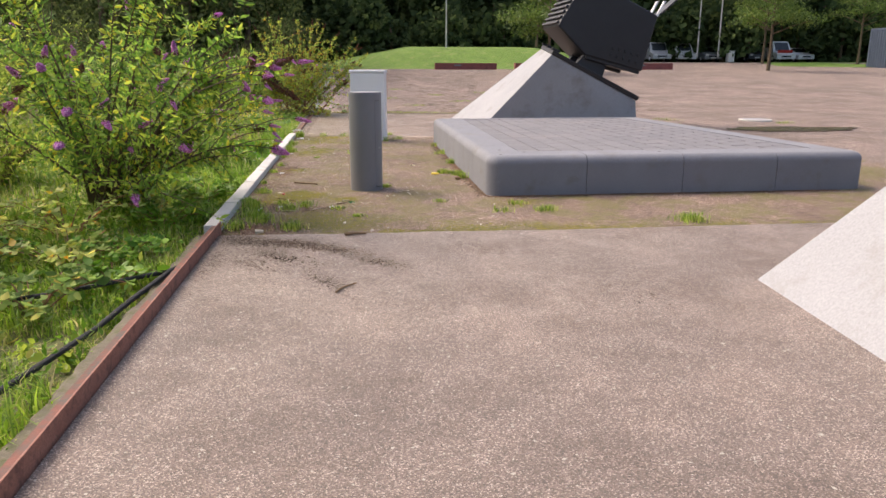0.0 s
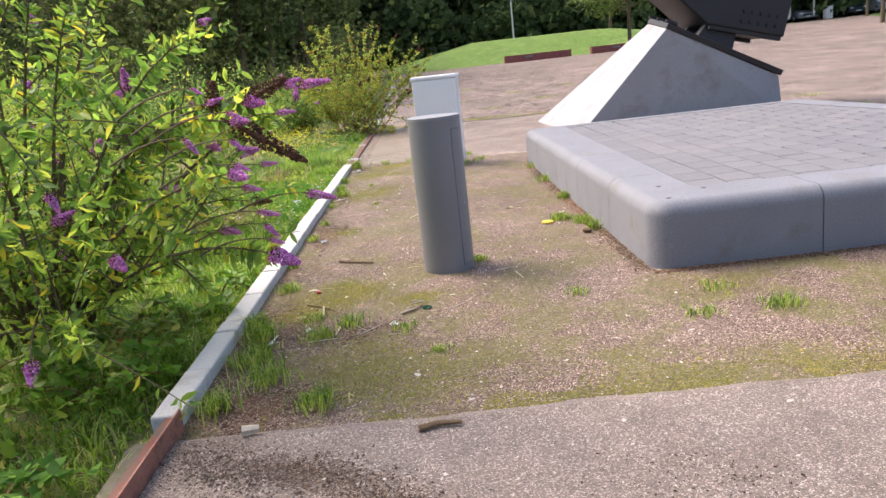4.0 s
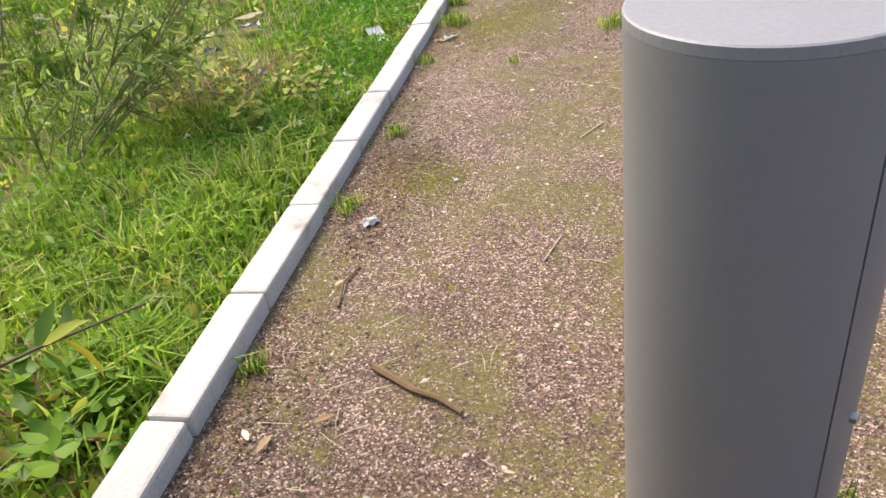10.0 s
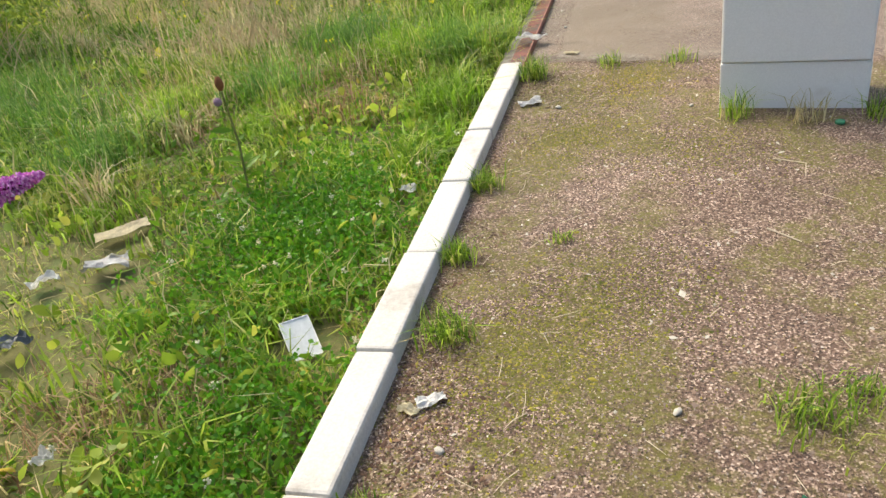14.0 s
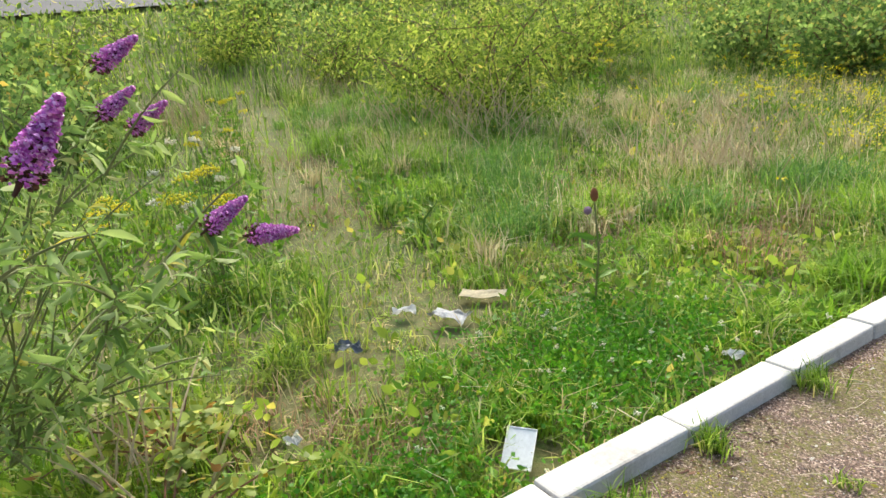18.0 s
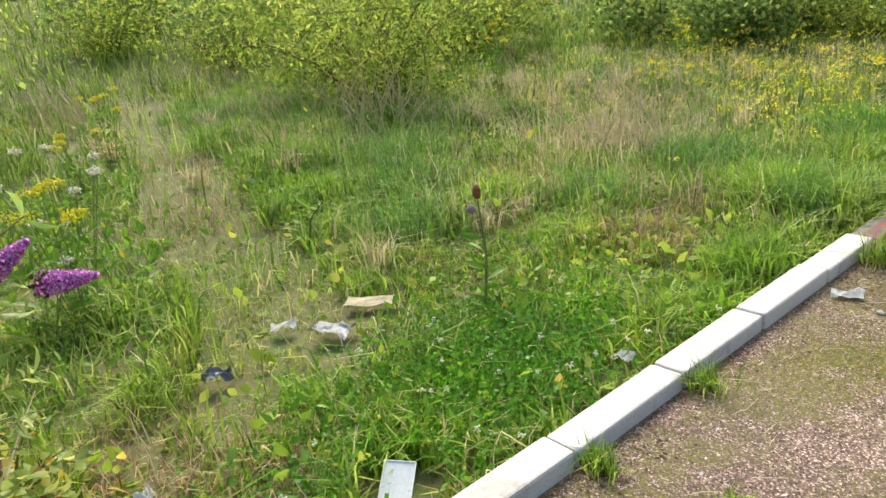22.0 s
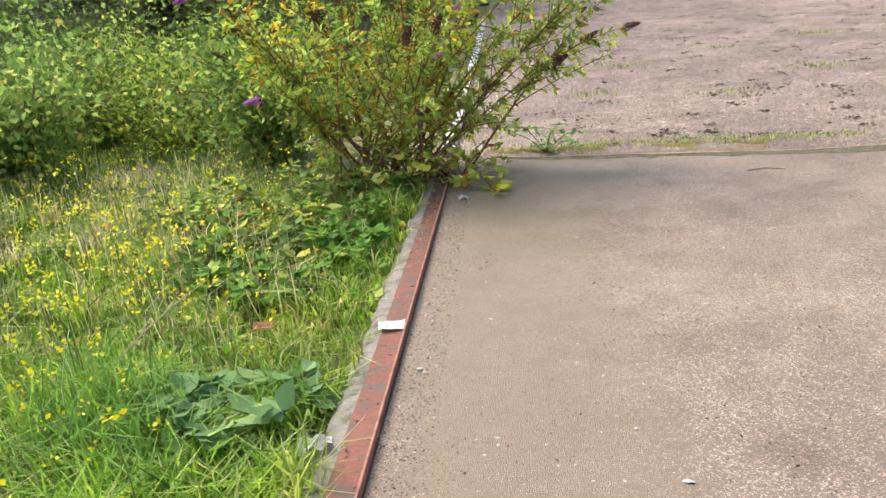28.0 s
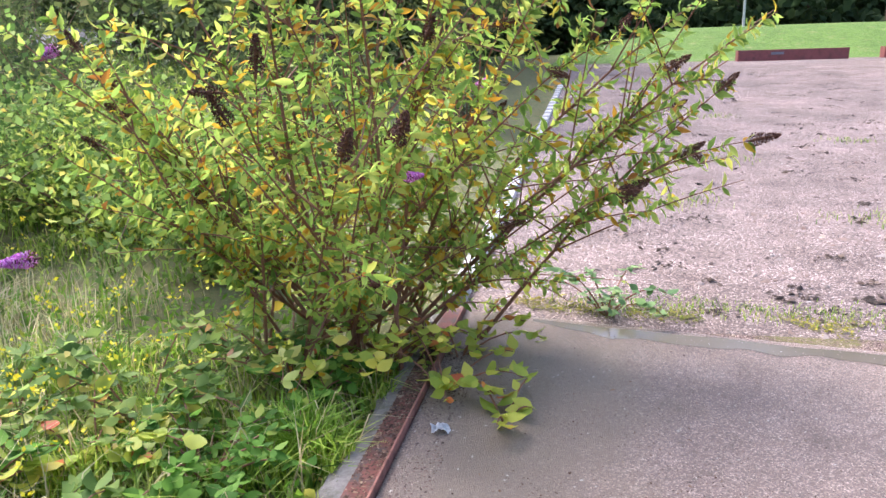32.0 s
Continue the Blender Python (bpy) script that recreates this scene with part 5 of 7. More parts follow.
def yellow_flowers():
    """Loose stands of small yellow flowers on thin stalks."""
    rng = np.random.default_rng(61)
    c = []
    for cx, cy, sx, sy, n in ((-3.4, 12.6, 1.1, 1.2, 270), (-2.2, 10.6, 0.8, 0.9, 200), (-1.7, 11.6, 0.5, 0.7, 90), (-3.9, 10.8, 1.2, 1.0, 200), (-1.5, 9.4, 0.4, 0.6, 120), (-3.6, 1.2, 0.8, 1.3, 150)):
        c.append(np.array([cx, cy]) + rng.normal(size=(n, 2)) * np.array([sx, sy]))
    p = np.concatenate(c)
    p = p[(p[:, 0] < -0.45)]
    h = rng.uniform(0.15, 0.55, len(p))
    z = slope(p[:, 0], p[:, 1]) - 0.10
    st = blades("flower_stalks", "thin green stalks of yellow meadow flowers", p, h, 0.006, M_STEM, 62, 0.12, "flowers")
    pos = np.stack([p[:, 0], p[:, 1], z + h * 0.97], 1)
    pos = np.repeat(pos, 5, 0) + rng.normal(size=(len(pos) * 5, 3)) * np.array([0.022, 0.022, 0.014])
    v, t = pieces(LITEB_V, LITE_T, pos, rand_dirs(len(pos), rng, 0.6), rand_dirs(len(pos), rng), rng.uniform(0.015, 0.032, len(pos)))
    part("petals", raw_mesh("petals", v, t, M_YELLOW), None, st, "bright yellow petals")


yellow_flowers()


def arch(a, b, lift, n=9):
    a, b = Vector(a), Vector(b)
    c = a * 0.45 + b * 0.55 + Vector((0, 0, lift))
    return [(1 - t) ** 2 * a + 2 * t * (1 - t) * c + t * t * b for t in (k / (n - 1) for k in range(n))]


def spike_mesh(name, mat, n, seed, mat_low=None):
    """A flower spike of length 1 along x, thick at its foot."""
    rng = np.random.default_rng(seed)
    u = rng.uniform(0, 1, n) ** 0.85
    r = 0.175 * (1 - u) ** 0.6 * (0.55 + 0.45 * np.minimum(1, u * 7)) + 0.012
    a = rng.uniform(0, 2 * np.pi, n)
    rr = r * rng.uniform(0.55, 1.05, n)
    p = np.stack([u, rr * np.cos(a), rr * np.sin(a)], 1)
    v, t = pieces(GRAIN_V, GRAIN_T, p, rand_dirs(n, rng), rand_dirs(n, rng), rng.uniform(0.031, 0.062, n))
    core = bmesh.new()
    tube(core, [(-0.12, 0, 0), (0.4, 0, 0), (0.98, 0, 0)], [0.018, 0.05, 0.008], 5)
    core.verts.index_update()
    bmesh.ops.triangulate(core, faces=core.faces)
    cv = np.array([list(w.co) for w in core.verts])
    ct = np.array([[w.index for w in f.verts] for f in core.faces])
    core.free()
    mats = np.concatenate([np.where((u < 0.22) & (rng.uniform(size=n) < 0.6) if mat_low else np.zeros(n, bool), 1, 0).repeat(4), np.ones(len(ct), int)])
    return raw_mesh(name, np.concatenate([v, cv]), np.concatenate([t, ct + len(v)]), [mat, mat_low or mat], mats)


SPIKES = [spike_mesh("flower_spike", M_PURPLE, 680, 71, M_BROWNF), spike_mesh("flower_spike", M_PURPLE, 560, 72, M_BROWNF), spike_mesh("flower_spike", M_BROWNF, 400, 73)]


def buddleia(label, base, tips, seed, leaves, bark, leaf_size, spikes, twigs=5, lift=0.5, name="buddleia_bush", leaf_from=0.25, density=1.0, slim=1.0, shape=LEAF_V, wander=0.55, main=999, spike=1.0, foot_r=0.07, reach=9.0):
    """An arching bush: stems from the base to the tips, twigs, paired drooping leaves and flower spikes."""
    rng = np.random.default_rng(seed)
    b0 = Vector(base)
    t = thing(name, label, "bush", base)
    lp, ld = [], []
    ends = []

    def clothe(pts, f0, count):
        for _ in range(int(count)):
            u = f0 + (1 - f0) * rng.uniform() ** 0.8
            k = min(int(u * (len(pts) - 1)), len(pts) - 2)
            w = u * (len(pts) - 1) - k
            p = pts[k].lerp(pts[k + 1], w)
            along = (pts[k + 1] - pts[k]).normalized()
            a = rng.uniform(0, 2 * math.pi)
            o = along.orthogonal().normalized()
            o = Matrix.Rotation(a, 3, along) @ o
            d = (o + along * 0.6 + Vector((0, 0, -0.25))).normalized()
            for s in (1, -1):
                lp.append(p)
                ld.append(o * s * 0.9 + along * 0.55 + Vector((0, 0, -0.25)))

    for k, tip in enumerate(tips):
        e = Vector(tip) - b0
        foot = Vector((rng.normal() * foot_r, rng.normal() * foot_r, -0.06))
        pts = arch(foot, e, lift * rng.uniform(0.6, 1.3) * e.length * 0.35)
        r = (0.009 + 0.004 * e.length) * slim
        bm = bmesh.new()
        tube(bm, pts, [r * (1 - 0.8 * i / (len(pts) - 1)) for i in range(len(pts))], 6)
        for j in range(twigs):
            u = rng.uniform(0.3, 0.92)
            i = min(int(u * (len(pts) - 1)), len(pts) - 2)
            p = pts[i]
            g = (pts[i + 1] - pts[i]).normalized()
            te = p + (g * rng.uniform(0.5, 1.0) + Vector(rng.normal(size=3)) * wander + Vector((0, 0, 0.12))) * rng.uniform(0.22, 0.5)
            if te.x + b0.x > reach:
                continue
            tw = arch(p, te, 0.05, 5)
            tube(bm, tw, [0.006, 0.005, 0.004, 0.003, 0.002], 4)
            clothe(tw, 0.15, 9 * density)
            ends.append((te, te - tw[-2], 0.6))
        part("stem", bm, bark, t)
        clothe(pts, leaf_from, 26 * density * e.length)
        ends.append((pts[-1], pts[-1] - pts[-2], 1.0 if k < main else 0.6))
    n = len(lp)
    v, tr = pieces(shape, LEAF_T, np.array([list(p) for p in lp]), np.array([list(d) for d in ld]), np.tile([0.15, 0.1, 0], (n, 1)) + rng.normal(size=(n, 3)), rng.uniform(0.55, 1.25, n) * leaf_size)
    part("foliage", raw_mesh("foliage", v, tr, leaves), None, t)
    for p, d, size in ends:
        if size < 1.0 and p.x + b0.x > -0.05 and p.z < 0.95:
            continue
        if rng.uniform() < (spikes[0] if size == 1.0 else spikes[1]):
            kind = rng.choice(3, p=spikes[2])
            me = SPIKES[kind]
            ob = part("flower_spike", me, None, t, "" if kind < 2 else "withered brown flower spike")
            d = (d.normalized() + Vector((0, 0, rng.uniform(-0.35, 0.15)))).normalized()
            s = spike * rng.uniform(0.15, 0.25) * (1.0 if size == 1.0 else 0.85)
            ob.matrix_local = Matrix.Translation(p) @ d.to_track_quat('X', 'Z').to_matrix().to_4x4() @ Matrix.Diagonal((s, s * rng.uniform(1.2, 1.55), s * rng.uniform(1.2, 1.55), 1))
    return t


def ring_tips(rng, base, n, r, h, lean=(0, 0)):
    out = []
    for k in range(n):
        a = 2.4 * k + rng.uniform(-.4, .4)
        rr = r * rng.uniform(0.35, 1.0)
        out.append((base[0] + rr * math.cos(a) + lean[0] * rr, base[1] + rr * math.sin(a) + lean[1] * rr, base[2] + h * rng.uniform(0.55, 1.0) * (1.1 - 0.35 * rr / r)))
    return out


br = np.random.default_rng(81)
B1 = (-1.4, -0.55, -0.10)
bush = buddleia("large buddleia bush with purple flower spikes over the kerb", B1,
         [(0.62, -1.62, 1.36), (0.32, -1.30, 1.44), (0.15, -0.81, 0.80), (0.47, -1.87, 0.70), (0.15, -0.95, 1.11), (0.10, -0.80, 1.30), (0.17, -1.08, 0.51), (-0.28, -2.32, 0.49), (0.46, -2.3, 1.15), (-0.22, -0.3, 0.55), (0.0, -0.9, 1.5), (0.12, -1.1, 1.50), (-0.3, 0.5, 1.1), (-0.3, -2.6, 1.55), (-0.45, 0.9, 2.0), (-0.77, -1.9, 0.3), (-0.6, -2.2, 1.0), (-1.2, -2.3, 0.8), (-1.3, -2.2, 1.4), (-0.1, -1.5, 1.0), (-0.4, -1.6, 0.7), (0.10, -1.6, 1.7), (0.44, -2.06, 1.34), (0.50, -2.0, 1.42)]
         + [q for q in ring_tips(br, B1, 26, 1.75, 2.5) if q[0] < -0.2], 82, M_LEAFB1, M_BARK, 0.082, (0.55, 0.13, (0.5, 0.35, 0.15)), 6, 0.75, leaf_from=0.12, density=1.25, wander=0.8, spike=0.75, reach=0.55)
for foot, tip, wide in (((0.43, -2.06, 1.34), (0.74, -2.10, 1.14), 1.5), ((0.50, -2.0, 1.42), (0.70, -2.05, 1.50), 1.3), ((0.30, -1.85, 1.38), (0.36, -1.95, 1.52), 1.3)):
    d = Vector(tip) - Vector(foot)
    ob = part("flower_spike", SPIKES[2], None, bush, "long withered dark brown flower spike")
    ob.matrix_local = Matrix.Translation(Vector(foot) - Vector(B1)) @ d.to_track_quat('X', 'Z').to_matrix().to_4x4() @ Matrix.Diagonal((d.length, 0.2 * wide, 0.2 * wide, 1))
def set_spike(bush, base, foot, tip, wide, kind, label=""):
    """A flower spike from foot to tip, as a part of a bush, on a thin twig that comes from the bush."""
    foot, tip, base = Vector(foot), Vector(tip), Vector(base)
    d = tip - foot
    ob = part("flower_spike", SPIKES[kind], None, bush, label)
    ob.matrix_local = Matrix.Translation(foot - base) @ d.to_track_quat('X', 'Z').to_matrix().to_4x4() @ Matrix.Diagonal((d.length, d.length * wide, d.length * wide, 1))


for k, s in enumerate(((0.71, -1.81, 1.46, 0.86, -1.84, 1.47), (0.36, -2.28, 1.50, 0.41, -2.31, 1.47), (0.40, -2.26, 1.43, 0.48, -2.28, 1.45), (0.47, -2.24, 1.39, 0.54, -2.27, 1.36), (0.47, -2.25, 1.28, 0.53, -2.28, 1.23), (0.30, -2.31, 1.31, 0.36, -2.34, 1.24), (0.47, -2.26, 1.18, 0.54, -2.29, 1.15), (0.49, -1.89, 1.13, 0.58, -1.92, 1.13), (0.40, -1.93, 1.04, 0.50, -1.96, 1.02), (0.45, -1.94, 0.92, 0.56, -1.97, 0.90), (0.48, -1.95, 0.86, 0.55, -2.00, 0.80), (0.49, -1.96, 0.79, 0.57, -2.00, 0.77), (0.66, -1.82, 1.49, 0.71, -1.87, 1.44), (0.59, -1.84, 1.35, 0.69, -1.87, 1.35), (0.68, -1.87, 0.97, 0.82, -1.91, 0.94))):
    foot = Vector(s[:3])
    set_spike(bush, B1, foot, s[3:], 0.95, k % 2)
    twig = bmesh.new()
    tube(twig, [p - Vector(B1) for p in arch(foot + Vector((-0.42, 0.26, -0.10)), foot, 0.06, 6)], [0.006, 0.005, 0.005, 0.004, 0.003, 0.002], 5)
    part("stem", twig, M_BARK, bush)
B2 = (-2.9, -1.9, -0.10)
buddleia("leafy buddleia bush at the start of the meadow", B2, ring_tips(br, B2, 24, 1.5, 2.2), 83, M_LEAFB1, M_BARK, 0.085, (0.6, 0.06, (0.45, 0.4, 0.15)), 6, 0.6, leaf_from=0.12, density=1.2)
B3 = (-1.75, 2.1, -0.10)
low = buddleia("low buddleia with grey-green leaves and purple flower spikes", B3,
         [(-1.28, 2.96, 1.44), (-1.28, 2.94, 1.28), (-1.26, 3.02, 1.22), (-0.06, 2.60, 1.28), (-0.59, 3.04, 0.99), (-0.55, 3.14, 0.96), (-0.9, 2.9, 0.55), (-1.0, 3.1, 0.45), (-1.2, 3.2, 0.5), (-1.6, 2.9, 0.55), (-1.6, 1.9, 0.7), (-0.9, 2.7, 0.5), (-1.0, 2.6, 0.62), (-0.8, 2.85, 0.62), (-1.1, 2.4, 0.7), (-1.3, 2.7, 0.5)],
         84, M_LEAFG, M_STEM, 0.080, (0.0, 0.0, (0.6, 0.4, 0.0)), 6, 0.12, density=0.45, slim=0.32, shape=[(x, y * 0.8, z * 1.5) for x, y, z in LEAF_V], wander=0.5, leaf_from=0.35)
for foot, tip in (((-1.28, 2.96, 1.44), (-1.22, 3.10, 1.53)), ((-1.28, 2.94, 1.28), (-1.23, 3.06, 1.37)), ((-1.26, 3.02, 1.22), (-1.21, 3.15, 1.31)), ((-0.06, 2.60, 1.28), (-0.04, 2.70, 1.43)), ((-0.59, 3.04, 0.99), (-0.55, 3.16, 1.07)), ((-0.55, 3.14, 0.96), (-0.48, 3.27, 0.96))):
    set_spike(low, B3, foot, tip, 1.3, 0)
    set_spike(low, B3, Vector(foot) + (Vector(tip) - Vector(foot)) * 0.1, Vector(foot) + (Vector(tip) - Vector(foot)) * 0.92, 1.25, 1)
B4 = (-0.52, 13.22, -0.08)
yellow_bush = buddleia("yellowing buddleia bush with brown withered spikes on the edging", B4,
         [(0.07, 13.3, 2.5), (-1.45, 13.0, 2.35), (1.62, 13.4, 1.72), (1.42, 13.45, 1.50), (-1.75, 12.7, 1.8), (1.30, 13.4, 1.82), (1.36, 13.3, 1.36), (1.20, 13.3, 1.05), (0.9, 13.2, 0.85), (0.72, 13.5, 2.2), (1.15, 13.7, 1.45), (-0.3, 12.8, 2.6), (-0.8, 12.9, 2.6), (0.4, 13.0, 2.4), (-1.1, 13.2, 2.7), (0.55, 13.1, 1.9), (-0.1, 12.9, 1.8), (-0.65, 12.75, 1.9), (-1.5, 12.9, 1.3), (-1.2, 12.6, 1.0)]
         + ring_tips(br, B4, 18, 1.35, 2.7) + ring_tips(br, B4, 9, 1.15, 1.55), 85, M_LEAFB4, M_REDSTEM, 0.066, (0.65, 0.05, (0.0, 0.0, 1.0)), 9, 0.22, leaf_from=0.26, density=1.25, slim=0.72, shape=[(x, y * 1.15, z * 1.6) for x, y, z in LEAF_V], wander=0.75, spike=0.75, foot_r=0.20)
for foot, tip in (((-0.01, 12.54, 1.06), (0.08, 12.50, 1.08)), ((0.11, 13.72, 1.36), (0.20, 13.70, 1.44)), ((-2.02, 13.1, 1.66), (-2.14, 13.05, 1.60)), ((-1.02, 11.55, 0.95), (-1.13, 11.5, 0.94))):
    set_spike(yellow_bush, B4, foot, tip, 1.5, 0, "small magenta flower spike")


def shrub(label, at, r, h, n, size, seed, leaf, shape=LITE_V, stems=9, name="shrub", bark=None, cat="shrub"):
    """A dense shrub: stems that fork and a loose crown of leaves with gaps."""
    rng = np.random.default_rng(seed)
    x, y = at
    t = thing(name, label, cat, (x, y, ground_at(x, y) - 0.02))
    heads = []
    for k in range(stems):
        a = 2.4 * k + rng.uniform(-.3, .3)
        rr = r * rng.uniform(0.2, 0.9)
        e = Vector((rr * math.cos(a), rr * math.sin(a), h * rng.uniform(0.55, 0.95)))
        pts = arch((rng.normal() * 0.08, rng.normal() * 0.08, -0.05), e, 0.25 * h, 7)
        bm = bmesh.new()
        tube(bm, pts, [0.02 * (1 - 0.12 * i) for i in range(7)], 5)
        heads += pts[1:] + [pts[1] * 0.7, pts[2] * 0.8]
        for j in range(5):
            p = pts[rng.integers(2, 7)]
            q = p + Vector(rng.normal(size=3)) * 0.25 * r + Vector((0, 0, 0.12 * h))
            tube(bm, [p, p.lerp(q, 0.5), q], [0.008, 0.006, 0.003], 4)
            heads += [q, q, p.lerp(q, 0.6)]
        part("stem", bm, bark or M_TWIG, t)
    hp = np.array([list(p) for p in heads])
    p = hp[rng.integers(0, len(hp), n)] + rng.normal(size=(n, 3)) * np.array([0.15 * r, 0.15 * r, 0.11 * h])
    p[:, 2] = np.abs(p[:, 2] - 0.04)
    v, tr = pieces(shape, LITE_T, p, rand_dirs(n, rng, -0.15), rand_dirs(n, rng), rng.uniform(0.6, 1.3, n) * size)
    part("foliage", raw_mesh("foliage", v, tr, leaf), None, t)


SHRUBS = [
    ("yellow-green willow shrub above dead grass", (-6.5, 8.3), 1.7, 1.6, 13000, 0.075, M_SHRUB), ("yellow-green willow shrub in the meadow", (-8.5, 9.2), 1.3, 1.5, 7000, 0.075, M_SHRUB),
    ("dense green scrub bush", (-8.2, 11.6), 1.9, 1.2, 8500, 0.09, M_SHRUB), ("dense green bramble bush", (-6.6, 14.5), 1.9, 1.15, 8500, 0.085, M_BRAMBLE),
    ("leafy scrub bush beside the edging", (-3.4, 15.6), 1.5, 1.25, 9000, 0.075, M_SHRUB), ("dense bramble bush behind the yellow flowers", (-4.9, 16.4), 1.7, 1.35, 8500, 0.08, M_BRAMBLE),
    ("green scrub bush with bramble", (-2.1, 14.7), 1.0, 1.15, 6500, 0.07, M_BRAMBLE), ("tall green scrub bush", (-6.8, 18.4), 1.9, 1.9, 7000, 0.10, M_THICKET),
    ("tall green scrub bush", (-3.2, 19.0), 1.7, 2.0, 7000, 0.10, M_THICKET), ("dense green bramble bush", (-10.4, 14.4), 1.9, 1.25, 5000, 0.10, M_BRAMBLE),
    ("scrub bush on the slope", (-12.5, 4.2), 1.6, 1.2, 4200, 0.11, M_SHRUB), ("scrub bush on the slope", (-11.5, 3.0), 1.5, 1.2, 3600, 0.11, M_BRAMBLE),
    ("scrub bush on the slope", (-14.5, 11.5), 2.0, 1.5, 4200, 0.12, M_SHRUB), ("green scrub bush in the meadow", (-4.4, -2.4), 1.6, 1.9, 5500, 0.09, M_SHRUB),
    ("green scrub bush in the meadow", (-3.2, 0.9), 0.9, 0.9, 3000, 0.08, M_SHRUB), ("green scrub bush in the meadow", (-5.6, 1.2), 1.5, 1.6, 4500, 0.09, M_BRAMBLE),
    ("tall green scrub bush", (-1.6, 23.0), 1.5, 3.0, 5000, 0.11, M_THICKET), ("scrub bush on the slope", (-18.0, 17.0), 2.2, 1.6, 4200, 0.14, M_THICKET),
    ("dense green bramble bush", (-4.6, 13.9), 1.2, 1.1, 6500, 0.08, M_BRAMBLE), ("leafy scrub bush in the meadow", (-8.9, 17.4), 1.6, 1.3, 6500, 0.09, M_SHRUB), ("green scrub bush in the meadow", (-9.5, 20.5), 2.2, 2.6, 4500, 0.12, M_THICKET), ("scrub bush on the slope", (-9.6, -0.8), 2.0, 1.9, 4000, 0.10, M_SHRUB),
    ("dense bramble bush beside the trodden lane", (-8.6, 3.3), 1.2, 0.95, 5000, 0.09, M_BRAMBLE), ("low scrub bush on the slope", (-13.6, 7.4), 1.5, 1.0, 4200, 0.10, M_SHRUB), ("low bramble bush on the slope", (-16.0, 8.8), 1.8, 1.0, 4200, 0.12, M_BRAMBLE), ("low scrub bush on the slope", (-11.2, 8.6), 1.2, 0.9, 4000, 0.09, M_SHRUB), ("low bramble bush on the slope", (-13.0, 10.0), 1.6, 1.0, 4200, 0.10, M_BRAMBLE)]
SHRUBS += [("scrub bush below the road", (-20.4, y), 2.1, hh, 3200, 0.17, m) for y, hh, m in ((10.6, 1.7, M_SHRUB), (13.2, 2.2, M_BRAMBLE), (15.8, 1.9, M_SHRUB), (18.6, 2.4, M_SHRUB), (21.2, 2.0, M_BRAMBLE), (31.5, 2.2, M_SHRUB), (34.5, 2.6, M_THICKET), (40.5, 2.8, M_THICKET), (44.0, 3.0, M_THICKET), (48.0, 3.0, M_THICKET))]
for k, (lab, at, r, h, n, size, m) in enumerate(SHRUBS):
    shrub(lab, at, r, h, int(n * 0.72), size * 1.06, 200 + k, m, LITEB_V if m == M_BRAMBLE else LITE_V)


def dead_stems(at, n, spread, h, seed, label):
    """Leaning bleached stalks under a shrub."""
    rng = np.random.default_rng(seed)
    bm = bmesh.new()
    for _ in range(n):
        x, y = rng.normal() * spread, rng.normal() * spread * 0.4
        l = h * rng.uniform(0.5, 1.0)
        e = (x + rng.normal() * 0.5 * l, y + rng.normal() * 0.35 * l, l * rng.uniform(0.6, 1.0))
        tube(bm, arch((x, y, -0.03), e, 0.08, 5), [0.006, 0.006, 0.005, 0.004, 0.002], 4)
    ob = tagged(part("dead_stalks", bm, M_DEADSTEM), label, "stalks", kind="stuff")
    ob.matrix_world = pose(at[0], at[1], ground_at(*at))


M_DEADSTEM = surface("bleached_stalk", (0.44, 0.32, 0.18), (0.66, 0.52, 0.32), 6, 60, 0.85, 0.3, 0.002)
dead_stems((-5.8, 7.6), 80, 0.6, 0.9, 611, "bleached leaning stalks under the willow shrub")
dead_stems((-6.9, 7.2), 50, 0.7, 0.7, 616, "brown leaning stalks under the willow shrub")
dead_stems((-2.8, 8.1), 90, 0.40, 0.55, 612, "bleached dead stalks in the meadow")
dead_stems((-9.3, 5.3), 90, 0.7, 0.8, 613, "pale dead stalks beside the lane")
dead_stems((-1.25, 2.75), 45, 0.22, 0.55, 614, "dry brown stalks under the low buddleia")
dead_stems((-3.6, 9.6), 80, 0.7, 0.6, 615, "bleached dead stalks among yellow flowers")

